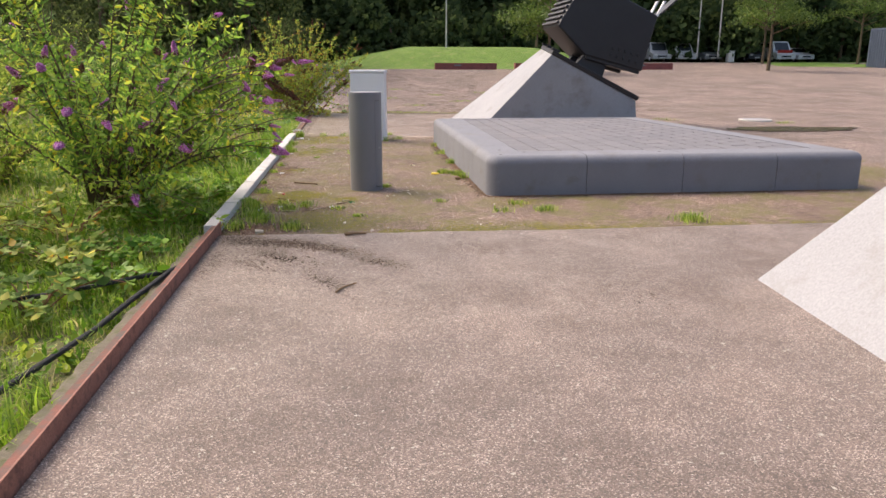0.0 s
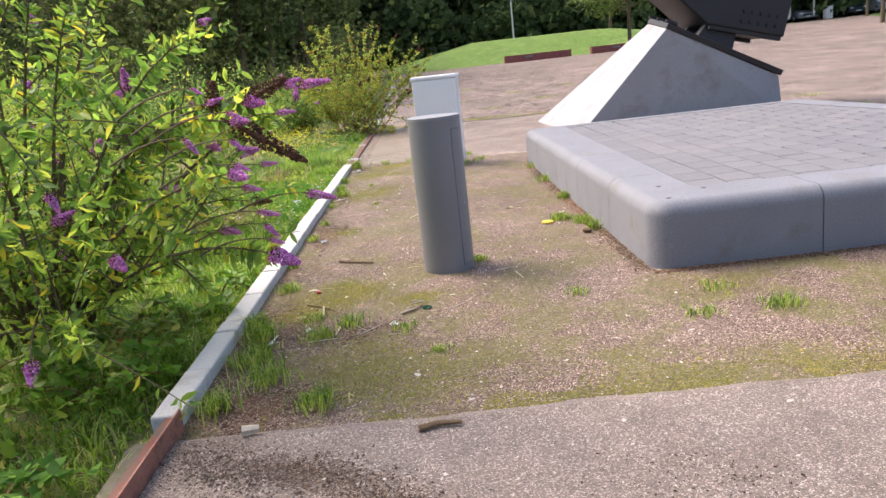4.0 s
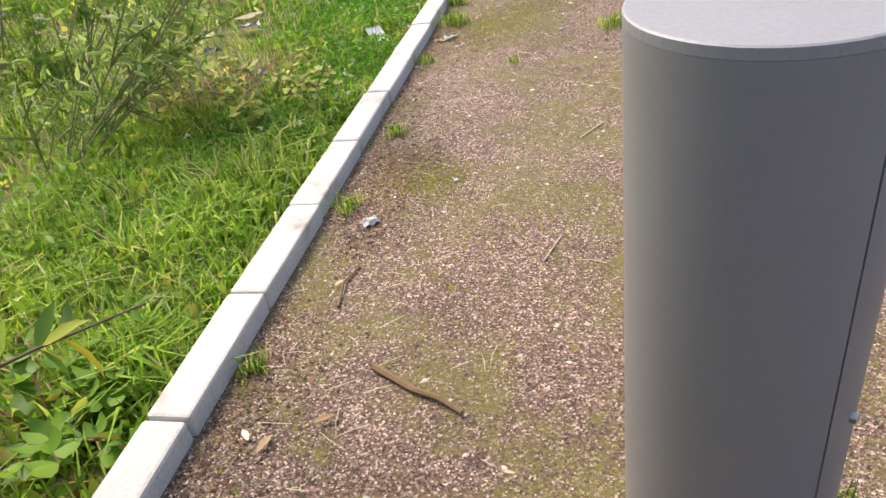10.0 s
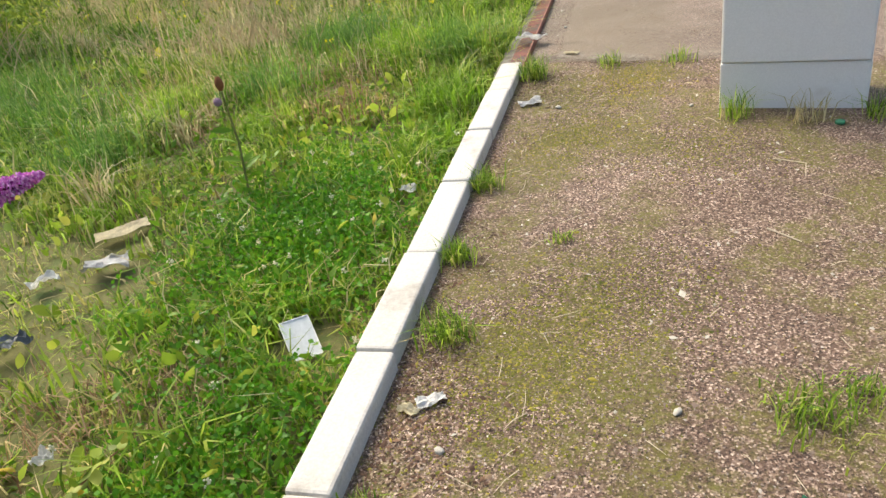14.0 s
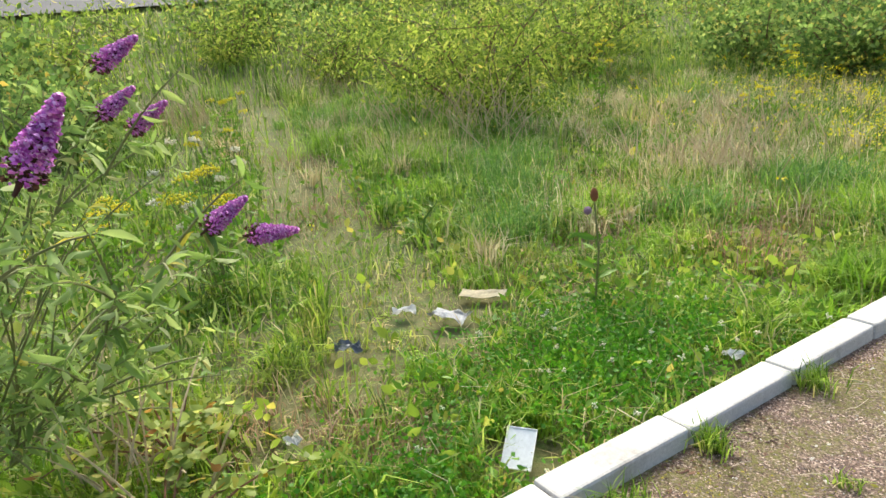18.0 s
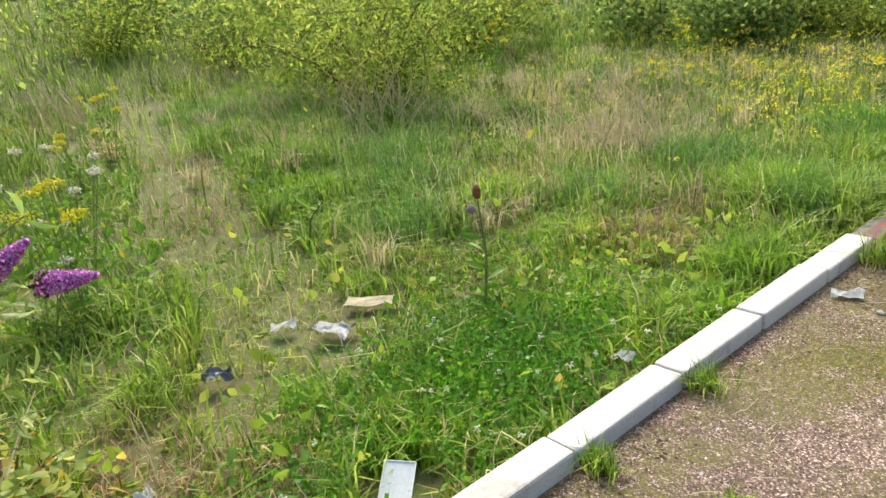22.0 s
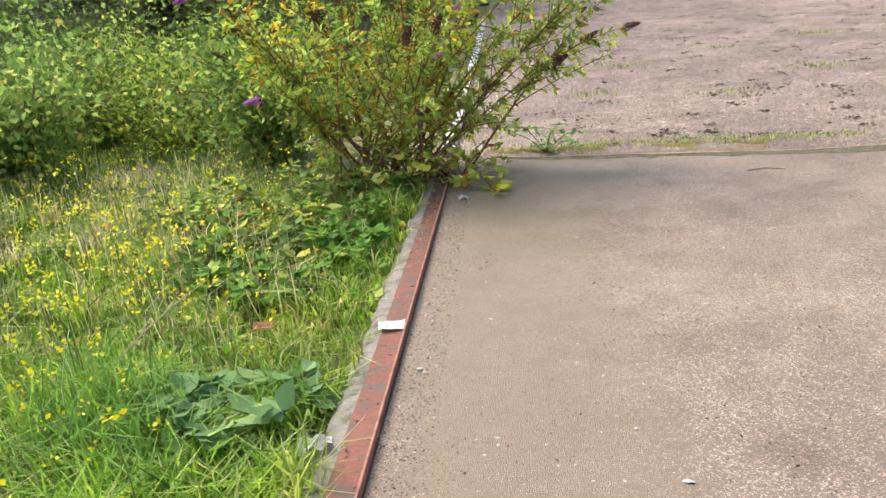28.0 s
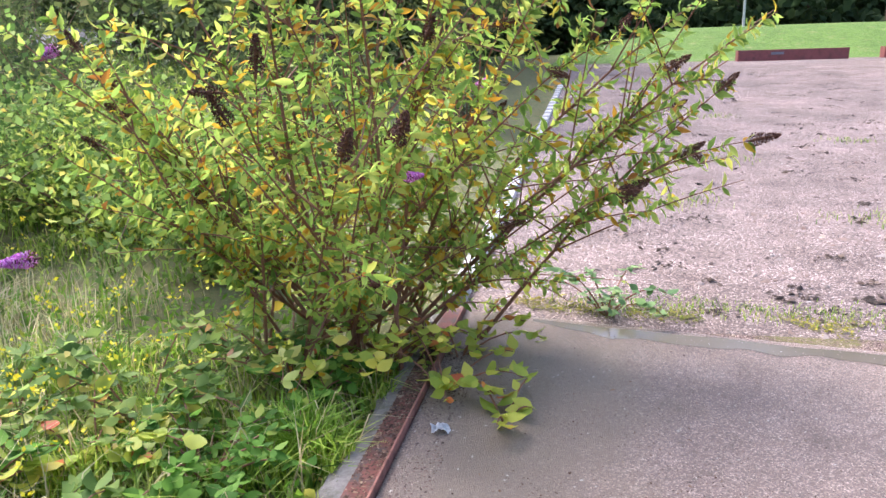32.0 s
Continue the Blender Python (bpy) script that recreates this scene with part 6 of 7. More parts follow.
# ---- paving of the plinth ----
def pavers():
    """Clay pavers in running bond with open joints, their courses running away from the front rim."""
    long, wide, high = 0.295, 0.191, 0.08
    full = box_bm((wide, long, high), (0, 0, 0), 0.0035, None, 1)
    me = bpy.data.meshes.new("paver")
    full.to_mesh(me)
    full.free()
    me.materials.append(M_PAVER)
    rng = np.random.default_rng(90)
    cols = 14
    for col in range(cols):
        f0, f1 = col / cols, (col + 1) / cols
        y = INNER[0].y + 0.022 - (0.10, 0.26)[col % 2] + 0.012 * math.sin(col * 2.3)
        end = INNER[2].y - 0.01
        while y < end - 0.01:
            y0, y1 = max(y, INNER[0].y + 0.022), min(y + 0.32, end)
            if y1 - y0 > 0.04:
                h = ((y0 + y1) / 2 - INNER[0].y) / (INNER[3].y - INNER[0].y)
                left = INNER[0].lerp(INNER[3], h).x + 0.012
                right = INNER[1].lerp(INNER[2], h).x - 0.012
                x0, x1 = left + (right - left) * f0, left + (right - left) * f1
                ob = new("paver", me)
                ob.parent = PL
                tilt = Matrix.Rotation(rng.normal() * 0.0025, 4, 'X') @ Matrix.Rotation(rng.normal() * 0.003, 4, 'Y')
                ob.matrix_local = Matrix.Translation(((x0 + x1) / 2 + rng.normal() * 0.0012, (y0 + y1) / 2, PH - 0.045 + rng.uniform(-.0012, .0012))) @ tilt @ Matrix.Diagonal(((x1 - x0 - 0.013) / wide, (y1 - y0 - 0.013) / long, 1, 1))
            y += 0.32


def paver_mat():
    m, nt, bsdf, co = base_mat("clay_paver")
    info = nt.nodes.new("ShaderNodeObjectInfo")
    r = ramp(nt, [(0, (0.150, 0.144, 0.154)), (0.5, (0.163, 0.156, 0.165)), (0.85, (0.173, 0.166, 0.174)), (1, (0.186, 0.172, 0.176))])
    nt.links.new(info.outputs["Random"], r.inputs[0])
    n = noise_tex(nt, co, 45, 5, 0.7)
    rr = ramp(nt, [(0.3, (0.75, 0.75, 0.75)), (0.7, (1.2, 1.2, 1.2))])
    nt.links.new(n, rr.inputs[0])
    nt.links.new(mix(nt, 0.9, r.outputs[0], rr.outputs[0], 'MULTIPLY'), bsdf.inputs["Base Color"])
    bsdf.inputs["Roughness"].default_value = 0.8
    bump(nt, bsdf, n, 0.4, 0.003)
    return m


M_PAVER = paver_mat()
for px, py in ((0.17, 0.16), (0.49, 0.38), (0.24, 0.60), (2.1, 0.28)):
    bm = bmesh.new()
    tube(bm, [(px, py, PH - 0.01), (px, py, PH + 0.0015)], [0.020, 0.018], 12)
    part("lifting_plug", bm, M_JOINT, PL, "small dark lifting plug")

# ---- pebbles and loose things on the gravel ----
M_PEBBLE = leafy("pebbles", [(0, (0.06, 0.042, 0.034)), (0.4, (0.14, 0.10, 0.082)), (0.75, (0.21, 0.165, 0.14)), (0.95, (0.29, 0.245, 0.215)), (1, (0.46, 0.42, 0.38))], 0.8, 0.0)


def pebbles(name, label, n, x0, x1, y0, y1, size, seed, z=0.0):
    rng = np.random.default_rng(seed)
    p = np.stack([rng.uniform(x0, x1, n), rng.uniform(y0, y1, n), np.full(n, z)], 1)
    p[:, 2] += slope(p[:, 0], p[:, 1])
    s = rng.lognormal(0, 0.35, n) * size
    sz = np.stack([s * rng.uniform(0.9, 1.6, n), s * rng.uniform(0.7, 1.1, n), s * rng.uniform(0.5, 0.9, n)], 1)
    ang = rng.uniform(0, 2 * np.pi, n)
    v, t = pieces(GRAIN_V, GRAIN_T, p, np.stack([np.cos(ang), np.sin(ang), 0.25 * rng.normal(size=n)], 1), np.stack([-np.sin(ang), np.cos(ang), 0.25 * rng.normal(size=n)], 1), sz * 1.12)
    v += np.random.default_rng(seed + 1).normal(size=v.shape) * size * 0.08
    return tagged(part(name, raw_mesh(name, v, t, M_PEBBLE), None), label, "gravel", kind="stuff")


pebbles("gravel_stones", "loose fine pink and grey gravel stones", 150000, 0.0, 2.75, -2.3, 6.75, 0.0047, 91)
pebbles("coarse_stones", "coarser pale and brown stones among the fine gravel", 4500, 0.05, 2.7, -2.3, 6.7, 0.008, 96)
pebbles("slab_grit", "fine grit and small stones on the worn slab", 24000, 0.02, 4.0, 6.9, 13.5, 0.0044, 92, 0.022)
pebbles("near_slab_grit", "fine pale grit bedded in the near slab", 26000, 0.02, 4.2, -8.0, -2.45, 0.0042, 93, 0.021)
pebbles("edge_stones", "coarser grey stones along the rusted edging", 5500, 0.03, 0.22, 6.8, 13.2, 0.0075, 94, 0.022)
pebbles("plaza_stones", "scattered dark stones on the plaza", 4200, 0.2, 9.0, 13.6, 24.0, 0.03, 95)

M_MOSS = leafy("cushion_moss", [(0, (0.07, 0.08, 0.010)), (0.5, (0.14, 0.14, 0.018)), (0.85, (0.23, 0.21, 0.028)), (1, (0.33, 0.27, 0.05))], 0.9, 0.1)
M_CRUMB = leafy("bark_crumbs", [(0, (0.04, 0.022, 0.014)), (0.5, (0.10, 0.055, 0.036)), (0.85, (0.18, 0.11, 0.07)), (1, (0.32, 0.25, 0.17))], 0.9, 0.0)


def specks(name, label, cat, p, size, flat, mat, seed, z=0.0):
    """Many small uneven grains lying at the places p."""
    rng = np.random.default_rng(seed)
    n = len(p)
    s = rng.lognormal(0, 0.4, n) * size
    sz = np.stack([s * rng.uniform(0.8, 1.9, n), s * rng.uniform(0.6, 1.1, n), s * flat * rng.uniform(0.7, 1.3, n)], 1)
    a = rng.uniform(0, 2 * np.pi, n)
    v, t = pieces(GRAIN_V, GRAIN_T, np.stack([p[:, 0], p[:, 1], np.where(p[:, 0] > 0, slope(p[:, 0], p[:, 1]), 0.0) * (p[:, 1] > 13.5) + z], 1), np.stack([np.cos(a), np.sin(a), rng.normal(size=n) * 0.15], 1), np.stack([-np.sin(a), np.cos(a), rng.normal(size=n) * 0.2], 1), sz)
    tagged(part(name, raw_mesh(name, v, t, mat), None), label, cat, kind="stuff")


# dark grains for the drawn bush shadow, spilled dirt and plaza clods
M_DIRTSHADE = leafy("dirt_and_shadow", [(0, (0.02, 0.014, 0.01)), (0.5, (0.055, 0.036, 0.025)), (0.9, (0.10, 0.07, 0.05)), (1, (0.2, 0.15, 0.1))], 0.9, 0.0)
M_PALEC = surface("crumbled_concrete", (0.26, 0.22, 0.18), (0.38, 0.34, 0.28), 14, 80, 0.9, 0.4, 0.004)


def moss_and_crumbs():
    rng = np.random.default_rng(141)
    p = scatter(90000, 0.05, 3.4, -2.36, 6.7, 142, 2.4, 0.68, 1.5)
    p = p[rng.uniform(size=len(p)) < np.clip(1.25 - 0.42 * p[:, 0], 0.03, 1)]
    strip = np.stack([rng.uniform(0.35, 6.5, 44000), -2.37 + np.abs(rng.normal(size=44000)) * 0.22], 1)
    strip[:, 1] -= 0.035 * strip[:, 0]
    f = np.array([noise.noise(Vector((a * 2.1, b * 2.1, 6.0))) for a, b in strip])
    strip = strip[f > -0.05]
    spots = np.concatenate([np.array(c) + rng.normal(size=(n, 2)) * r for c, n, r in (((0.34, -0.35), 1500, 0.10), ((0.42, -0.75), 1600, 0.12), ((0.25, -0.75), 900, 0.09), ((0.52, 6.2), 4200, 0.22), ((0.75, 6.45), 3000, 0.16), ((0.5, 5.6), 1600, 0.16), ((0.84, -1.9), 2600, 0.2), ((2.9, -1.0), 1800, 0.14), ((0.55, -0.16), 2400, 0.10), ((0.54, -0.52), 2400, 0.10), ((1.09, -0.64), 2400, 0.10), ((0.32, -0.67), 2400, 0.10), ((0.39, 1.72), 2400, 0.10), ((0.70, -0.33), 2400, 0.10), ((0.67, 4.20), 3600, 0.20), ((0.45, 3.94), 3600, 0.20), ((0.37, 5.61), 3600, 0.20), ((1.01, 5.38), 3600, 0.20), ((0.29, 3.66), 3600, 0.20), ((0.75, -1.55), 5000, 0.24), ((1.15, -1.95), 3500, 0.2))])
    specks("moss_cover", "yellow-green moss grains between the gravel", "moss", np.concatenate([p, strip, spots]), 0.0055, 0.6, M_MOSS, 143, 0.001)
    q = np.stack([np.abs(rng.normal(size=15000)) * 0.17 + 0.012, rng.uniform(-2.3, 6.6, 15000)], 1)
    f = np.array([noise.noise(Vector((a * 1.1, b * 1.3, 16.0))) for a, b in q])
    q = q[f + rng.uniform(-0.3, 0.3, len(q)) > -0.05]
    heaps = np.concatenate([np.array(c) + rng.normal(size=(n, 2)) * np.array(r) for c, n, r in (((0.33, -2.05), 2600, (0.14, 0.16)), ((0.22, 1.9), 900, (0.09, 0.12)), ((0.2, 1.35), 600, (0.08, 0.12)), ((0.3, -1.1), 1500, (0.16, 0.14)), ((0.75, -1.15), 900, (0.2, 0.1)))])
    heaps = heaps[heaps[:, 0] > 0.012]
    specks("bark_crumbs", "dark brown plant crumbs gathered along the kerb", "crumbs", np.concatenate([q, heaps]), 0.0085, 0.45, M_CRUMB, 144, 0.003)
    # near slab: the bush's shadow drawn as grains, among dirt from the kerb corner
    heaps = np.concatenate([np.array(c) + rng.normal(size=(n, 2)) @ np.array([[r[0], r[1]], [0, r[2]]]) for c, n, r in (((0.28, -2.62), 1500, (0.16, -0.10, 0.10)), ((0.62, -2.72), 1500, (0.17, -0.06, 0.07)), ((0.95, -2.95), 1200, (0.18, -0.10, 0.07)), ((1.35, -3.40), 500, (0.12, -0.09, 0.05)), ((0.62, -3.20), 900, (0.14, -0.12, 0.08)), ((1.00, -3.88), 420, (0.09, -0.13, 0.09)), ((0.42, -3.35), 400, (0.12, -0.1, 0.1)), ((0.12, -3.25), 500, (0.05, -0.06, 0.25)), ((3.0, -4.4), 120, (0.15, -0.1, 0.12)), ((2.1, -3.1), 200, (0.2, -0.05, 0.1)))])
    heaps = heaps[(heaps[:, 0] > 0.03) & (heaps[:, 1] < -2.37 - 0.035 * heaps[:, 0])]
    specks("spilled_dirt", "dark brown grains on the near slab for dirt and the bush's shadow", "dirt", np.concatenate([heaps, heaps[::2] + rng.normal(size=heaps[::2].shape) * 0.05]), 0.0062, 0.5, M_DIRTSHADE, 161, 0.0245)
    q = np.stack([rng.uniform(0.03, 4.0, 1600), rng.uniform(-8.0, -2.5, 1600)], 1)
    specks("near_slab_chips", "pale stone chips on the near slab", "chips", q, 0.007, 0.5, M_STONE, 162, 0.0245)
    # broken pale edge of the far slab
    s = rng.uniform(0.2, 1.9, 4200)
    q = np.stack([s, 6.93 - 0.22 * s + 0.03 * np.sin(s * 7) + rng.normal(size=4200) * 0.045], 1)
    specks("crumbled_edge", "pale crumbled concrete along the far slab's edge", "concrete", q[np.sin(s * 5) + 0.6 * np.sin(s * 13) + rng.normal(size=4200) * 0.7 > -0.4], 0.0065, 0.4, M_PALEC, 163, 0.0225)
    # clods and weeds on the plaza
    c = np.stack([rng.uniform(0.9, 11.0, 320), 13.9 + 22 * rng.uniform(size=320) ** 1.5], 1)
    q = np.repeat(c, 16, 0) + rng.normal(size=(320 * 16, 2)) * np.repeat(rng.uniform(0.02, 0.10, 320), 16)[:, None] * np.array([1.3, 1.0])
    specks("plaza_clods", "dark clods and withered weeds on the plaza", "clods", q, 0.026, 0.6, M_DIRTSHADE, 164, 0.014)
    q = np.stack([rng.uniform(0.02, 2.9, 900), rng.uniform(-2.3, 6.6, 900)], 1)
    specks("pale_chips", "scattered pale stone chips on the gravel", "chips", q, 0.010, 0.6, M_STONE, 145, 0.003)
    # crumbs and silt on the far slab, on the edging and along the plinth's foot
    c = rng.uniform(size=(110, 2)) * np.array([3.6, 6.2]) + np.array([0.2, 6.95])
    q = np.repeat(c, 60, 0) + rng.normal(size=(6600, 2)) * np.repeat(rng.uniform(0.05, 0.2, 110), 60)[:, None]
    q = q[(q[:, 0] > 0.03) & (q[:, 1] > 6.95) & (q[:, 1] < 13.0)]
    specks("slab_crumbs", "dark plant crumbs lying on the far slab", "crumbs", q, 0.0055, 0.4, M_CRUMB, 147, 0.0235)
    q = np.stack([rng.uniform(0.03, 4.0, 1300), rng.uniform(6.95, 13.0, 1300)], 1)
    specks("far_slab_chips", "pale stone chips on the far slab", "chips", q, 0.0075, 0.5, M_STONE, 151, 0.0235)
    q = np.stack([rng.uniform(-0.10, 0.008, 3000), 13.35 - np.abs(rng.normal(size=3000)) * 0.9], 1)
    q = np.concatenate([q, np.stack([rng.uniform(-0.10, 0.008, 180), rng.uniform(6.7, 13.3, 180)], 1)])
    specks("edging_crumbs", "dark plant crumbs on the rusted edging", "crumbs", q[q[:, 1] > 6.7], 0.009, 0.4, M_CRUMB, 148, 0.0245)
    q = np.stack([rng.uniform(0.3, 5.0, 5500), 14.02 + rng.normal(size=5500) * 0.07], 1)
    q[:, 1] -= 0.13 * q[:, 0]
    f = np.array([noise.noise(Vector((a * 2.1, b * 2.1, 26.0))) for a, b in q])
    specks("edge_moss", "green moss along the far slab's edge", "moss", q[f > -0.02], 0.011, 0.6, M_MOSS, 149, 0.012)
    s = rng.uniform(0.0, 4.2, 5200)
    q = np.stack([s, -np.abs(rng.normal(size=5200)) * 0.035 - 0.002], 1)
    r = np.stack([-np.abs(rng.normal(size=3600)) * 0.05 - 0.002, rng.uniform(0.0, 5.5, 3600)], 1)
    q = np.concatenate([q, r])
    q = q + np.array([[2.67, -0.63]])
    specks("plinth_crumbs", "damp brown crumbs along the foot of the plinth", "crumbs", q, 0.011, 0.6, M_CRUMB, 150, 0.004)
    q = np.stack([rng.uniform(0.05, 4.0, 2200), rng.uniform(-8.0, -2.4, 2200)], 1)
    specks("pale_slab_chips", "pale stone chips bedded in the near slab", "chips", q, 0.008, 0.5, M_STONE, 146, 0.0225)


M_WHITEP = surface("white_litter", (0.66, 0.66, 0.65), (0.78, 0.78, 0.77), 12, 60, 0.6, 0.3, 0.004)
M_CREAM = surface("cream_paper", (0.55, 0.49, 0.33), (0.66, 0.60, 0.43), 12, 60, 0.8, 0.3, 0.004)
M_FOIL = surface("crumpled_foil", (0.34, 0.36, 0.39), (0.50, 0.52, 0.55), 30, 90, 0.3, 0.6, 0.01, 0.6)
M_BLUEP = surface("blue_black_plastic", (0.09, 0.11, 0.15), (0.17, 0.20, 0.26), 12, 60, 0.3, 0.3, 0.004)
M_DEADL = leafy("dead_leaf", [(0, (0.30, 0.20, 0.10)), (0.5, (0.50, 0.42, 0.26)), (1, (0.66, 0.62, 0.48))], 0.7, 0.2, 'object')
M_REDP = surface("red_plastic", (0.48, 0.06, 0.05), (0.56, 0.09, 0.07), 12, 60, 0.4, 0.1, 0.001)
M_YELP = surface("yellow_plastic", (0.62, 0.45, 0.02), (0.70, 0.54, 0.04), 12, 60, 0.4, 0.1, 0.001)
M_GREENP = surface("green_glass", (0.02, 0.14, 0.07), (0.04, 0.22, 0.11), 12, 60, 0.15, 0.1, 0.001)
M_STONE = surface("pale_stone", (0.42, 0.39, 0.33), (0.58, 0.55, 0.48), 14, 80, 0.85, 0.4, 0.004)


def crumpled(size, seed, rough=0.25, thin=0.02, cuts=7):
    """A crumpled sheet with thickness."""
    rng = np.random.default_rng(seed)
    bm = bmesh.new()
    g = [[None] * (cuts + 1) for _ in range(cuts + 1)]
    for i in range(cuts + 1):
        for j in range(cuts + 1):
            x, y = i / cuts - 0.5, j / cuts - 0.5
            z = noise.noise(Vector((x * 3.2, y * 3.2, seed * 1.3))) * rough
            edge = 1 + 0.15 * noise.noise(Vector((x * 4, y * 4, seed + 5.0)))
            g[i][j] = bm.verts.new((x * size[0] * edge, y * size[1] * edge, (z + rough * 0.45) * min(size)))
    for i in range(cuts):
        for j in range(cuts):
            bm.faces.new((g[i][j], g[i + 1][j], g[i + 1][j + 1], g[i][j + 1]))
    bmesh.ops.solidify(bm, geom=bm.faces[:], thickness=thin * min(size))
    return bm


def litter(name, label, cat, xy, size, mat, seed, rough=0.25, rz=0.0, z=None, group=""):
    x, y = xy
    zz = (ground_at(x, y) if z is None else z) + 0.004
    ob = part(name, crumpled(size, seed, rough), mat)
    ob.matrix_world = pose(x, y, zz, 0, 0, rz)
    return tagged(ob, label, cat, group)


M_TRAY = surface("scuffed_plastic", (0.52, 0.55, 0.56), (0.64, 0.66, 0.66), 8, 70, 0.4, 0.2, 0.002, grain=0.3)


def tray():
    t = thing("plastic_tray", "flat white plastic tray leaning in the grass by the kerb", "litter", (-0.44, 3.97, -0.08), 40)
    sheet = part("sheet", box_bm((0.11, 0.165, 0.004), (0, 0, 0), 0.0015), M_TRAY, t)
    rim = [part("rim", box_bm((0.004, 0.165, 0.006), (sx * 0.055, 0, 0.003), 0.001), M_WHITEP, t) for sx in (-1, 1)]
    rim += [part("rim", box_bm((0.11, 0.004, 0.006), (0, sy * 0.0825, 0.003), 0.001), M_WHITEP, t) for sy in (-1, 1)]
    for ob in [sheet] + rim:
        ob.matrix_local = pose(0, 0, 0.035, 30, 4, 0)


tray()
litter("foil_wrapper", "crumpled silver foil wrapper lying in the grass", "litter", (-1.65, 4.49), (0.20, 0.16), M_FOIL, 2, 0.3, 30, -0.06)
litter("cardboard_scrap", "torn cream cardboard scrap lying in the grass", "litter", (-1.80, 4.82), (0.27, 0.12), M_CREAM, 3, 0.12, 40, -0.05)
litter("plastic_bag", "dark blue crumpled plastic bag in the grass", "litter", (-1.66, 3.88), (0.13, 0.10), M_BLUEP, 4, 0.7, 70, -0.05)
litter("white_wrapper", "small white and black wrapper in the grass", "litter", (-1.92, 4.36), (0.13, 0.09), M_WHITEP, 5, 0.5, 60, -0.06)
litter("white_wrapper", "small white paper ball in the grass", "litter", (-1.05, 3.33), (0.06, 0.06), M_WHITEP, 6, 0.7, 0, -0.04)
litter("cream_paper", "cream paper bag among the herbs", "litter", (-1.84, 2.76), (0.22, 0.15), M_CREAM, 7, 0.3, 60, 0.0)
litter("white_wrapper", "crumpled white tissue near the kerb", "litter", (-0.34, 5.10), (0.08, 0.06), M_WHITEP, 8, 0.6, 0, -0.03)
litter("white_cloth", "white cloth knotted over the rusted edging", "cloth", (0.0, 7.24), (0.20, 0.10), M_WHITEP, 9, 0.5, -20, 0.055)
litter("tissue", "crumpled white tissue beside the kerb", "litter", (0.13, 6.09), (0.13, 0.08), M_WHITEP, 10, 0.4, 20)
litter("tissue", "white scrap on the far slab", "litter", (0.30, 6.93), (0.10, 0.05), M_CREAM, 11, 0.2, -20, 0.024)
litter("paper_scrap", "grey-white paper scrap on the rusted edging", "litter", (-0.058, 10.03), (0.13, 0.10), M_WHITEP, 12, 0.12, 10, 0.028)
litter("paper_cup", "crushed white cup beside the rusted edging", "litter", (-0.20, 9.08), (0.12, 0.08), M_WHITEP, 13, 0.5, 15, 0.01)
litter("orange_peel", "dry orange leaf scrap in the grass", "litter", (-0.63, 9.9), (0.10, 0.07), surface("orange_scrap", (0.5, 0.24, 0.10), (0.6, 0.33, 0.16), 9, 50, 0.8, 0.2, 0.003), 14, 0.4, 0, 0.10)
litter("torn_paper", "torn white paper on the gravel by the kerb", "litter", (0.15, 3.62), (0.09, 0.05), M_WHITEP, 15, 0.4, 30)
litter("torn_paper", "torn cream paper on the gravel by the kerb", "litter", (0.09, 3.58), (0.07, 0.04), M_CREAM, 16, 0.4, -30)
litter("torn_paper", "white plastic flake on the gravel", "litter", (0.95, -1.12), (0.05, 0.04), M_WHITEP, 17, 0.5, 10)
litter("torn_paper", "white plastic scrap near the kerb", "litter", (0.42, -1.05), (0.06, 0.03), M_WHITEP, 18, 0.4, 80)
litter("torn_paper", "dark green plastic scrap on the gravel", "litter", (1.15, -0.87), (0.06, 0.04), M_GREENP, 19, 0.4, 10)
litter("torn_paper", "grey-white film by the kerb", "litter", (0.21, 1.38), (0.07, 0.05), M_WHITEP, 20, 0.4, 40)
litter("torn_paper", "white scrap on the gravel beyond the pillar", "litter", (2.02, 2.0), (0.08, 0.05), M_CREAM, 21, 0.3, 0)
litter("torn_paper", "white scrap on the gravel near the plinth", "litter", (2.45, 1.5), (0.10, 0.05), M_CREAM, 22, 0.3, 60)


def flat_leaf(xy, size, rz, label="dry pale fallen leaf on the gravel", z=None):
    x, y = xy
    v, t = pieces(LEAF_V, LEAF_T, np.zeros((1, 3)), np.array([[1.0, 0, 0]]), np.array([[0, 1.0, 0.05]]), np.array([size]))
    me = raw_mesh("fallen_leaf", v, t, M_DEADL)
    ob = part("fallen_leaf", me, None)
    ob.matrix_world = pose(x, y, (ground_at(x, y) if z is None else z) + 0.018, 0, 0, rz)
    tagged(ob, label, "leaf", "fallen leaves")


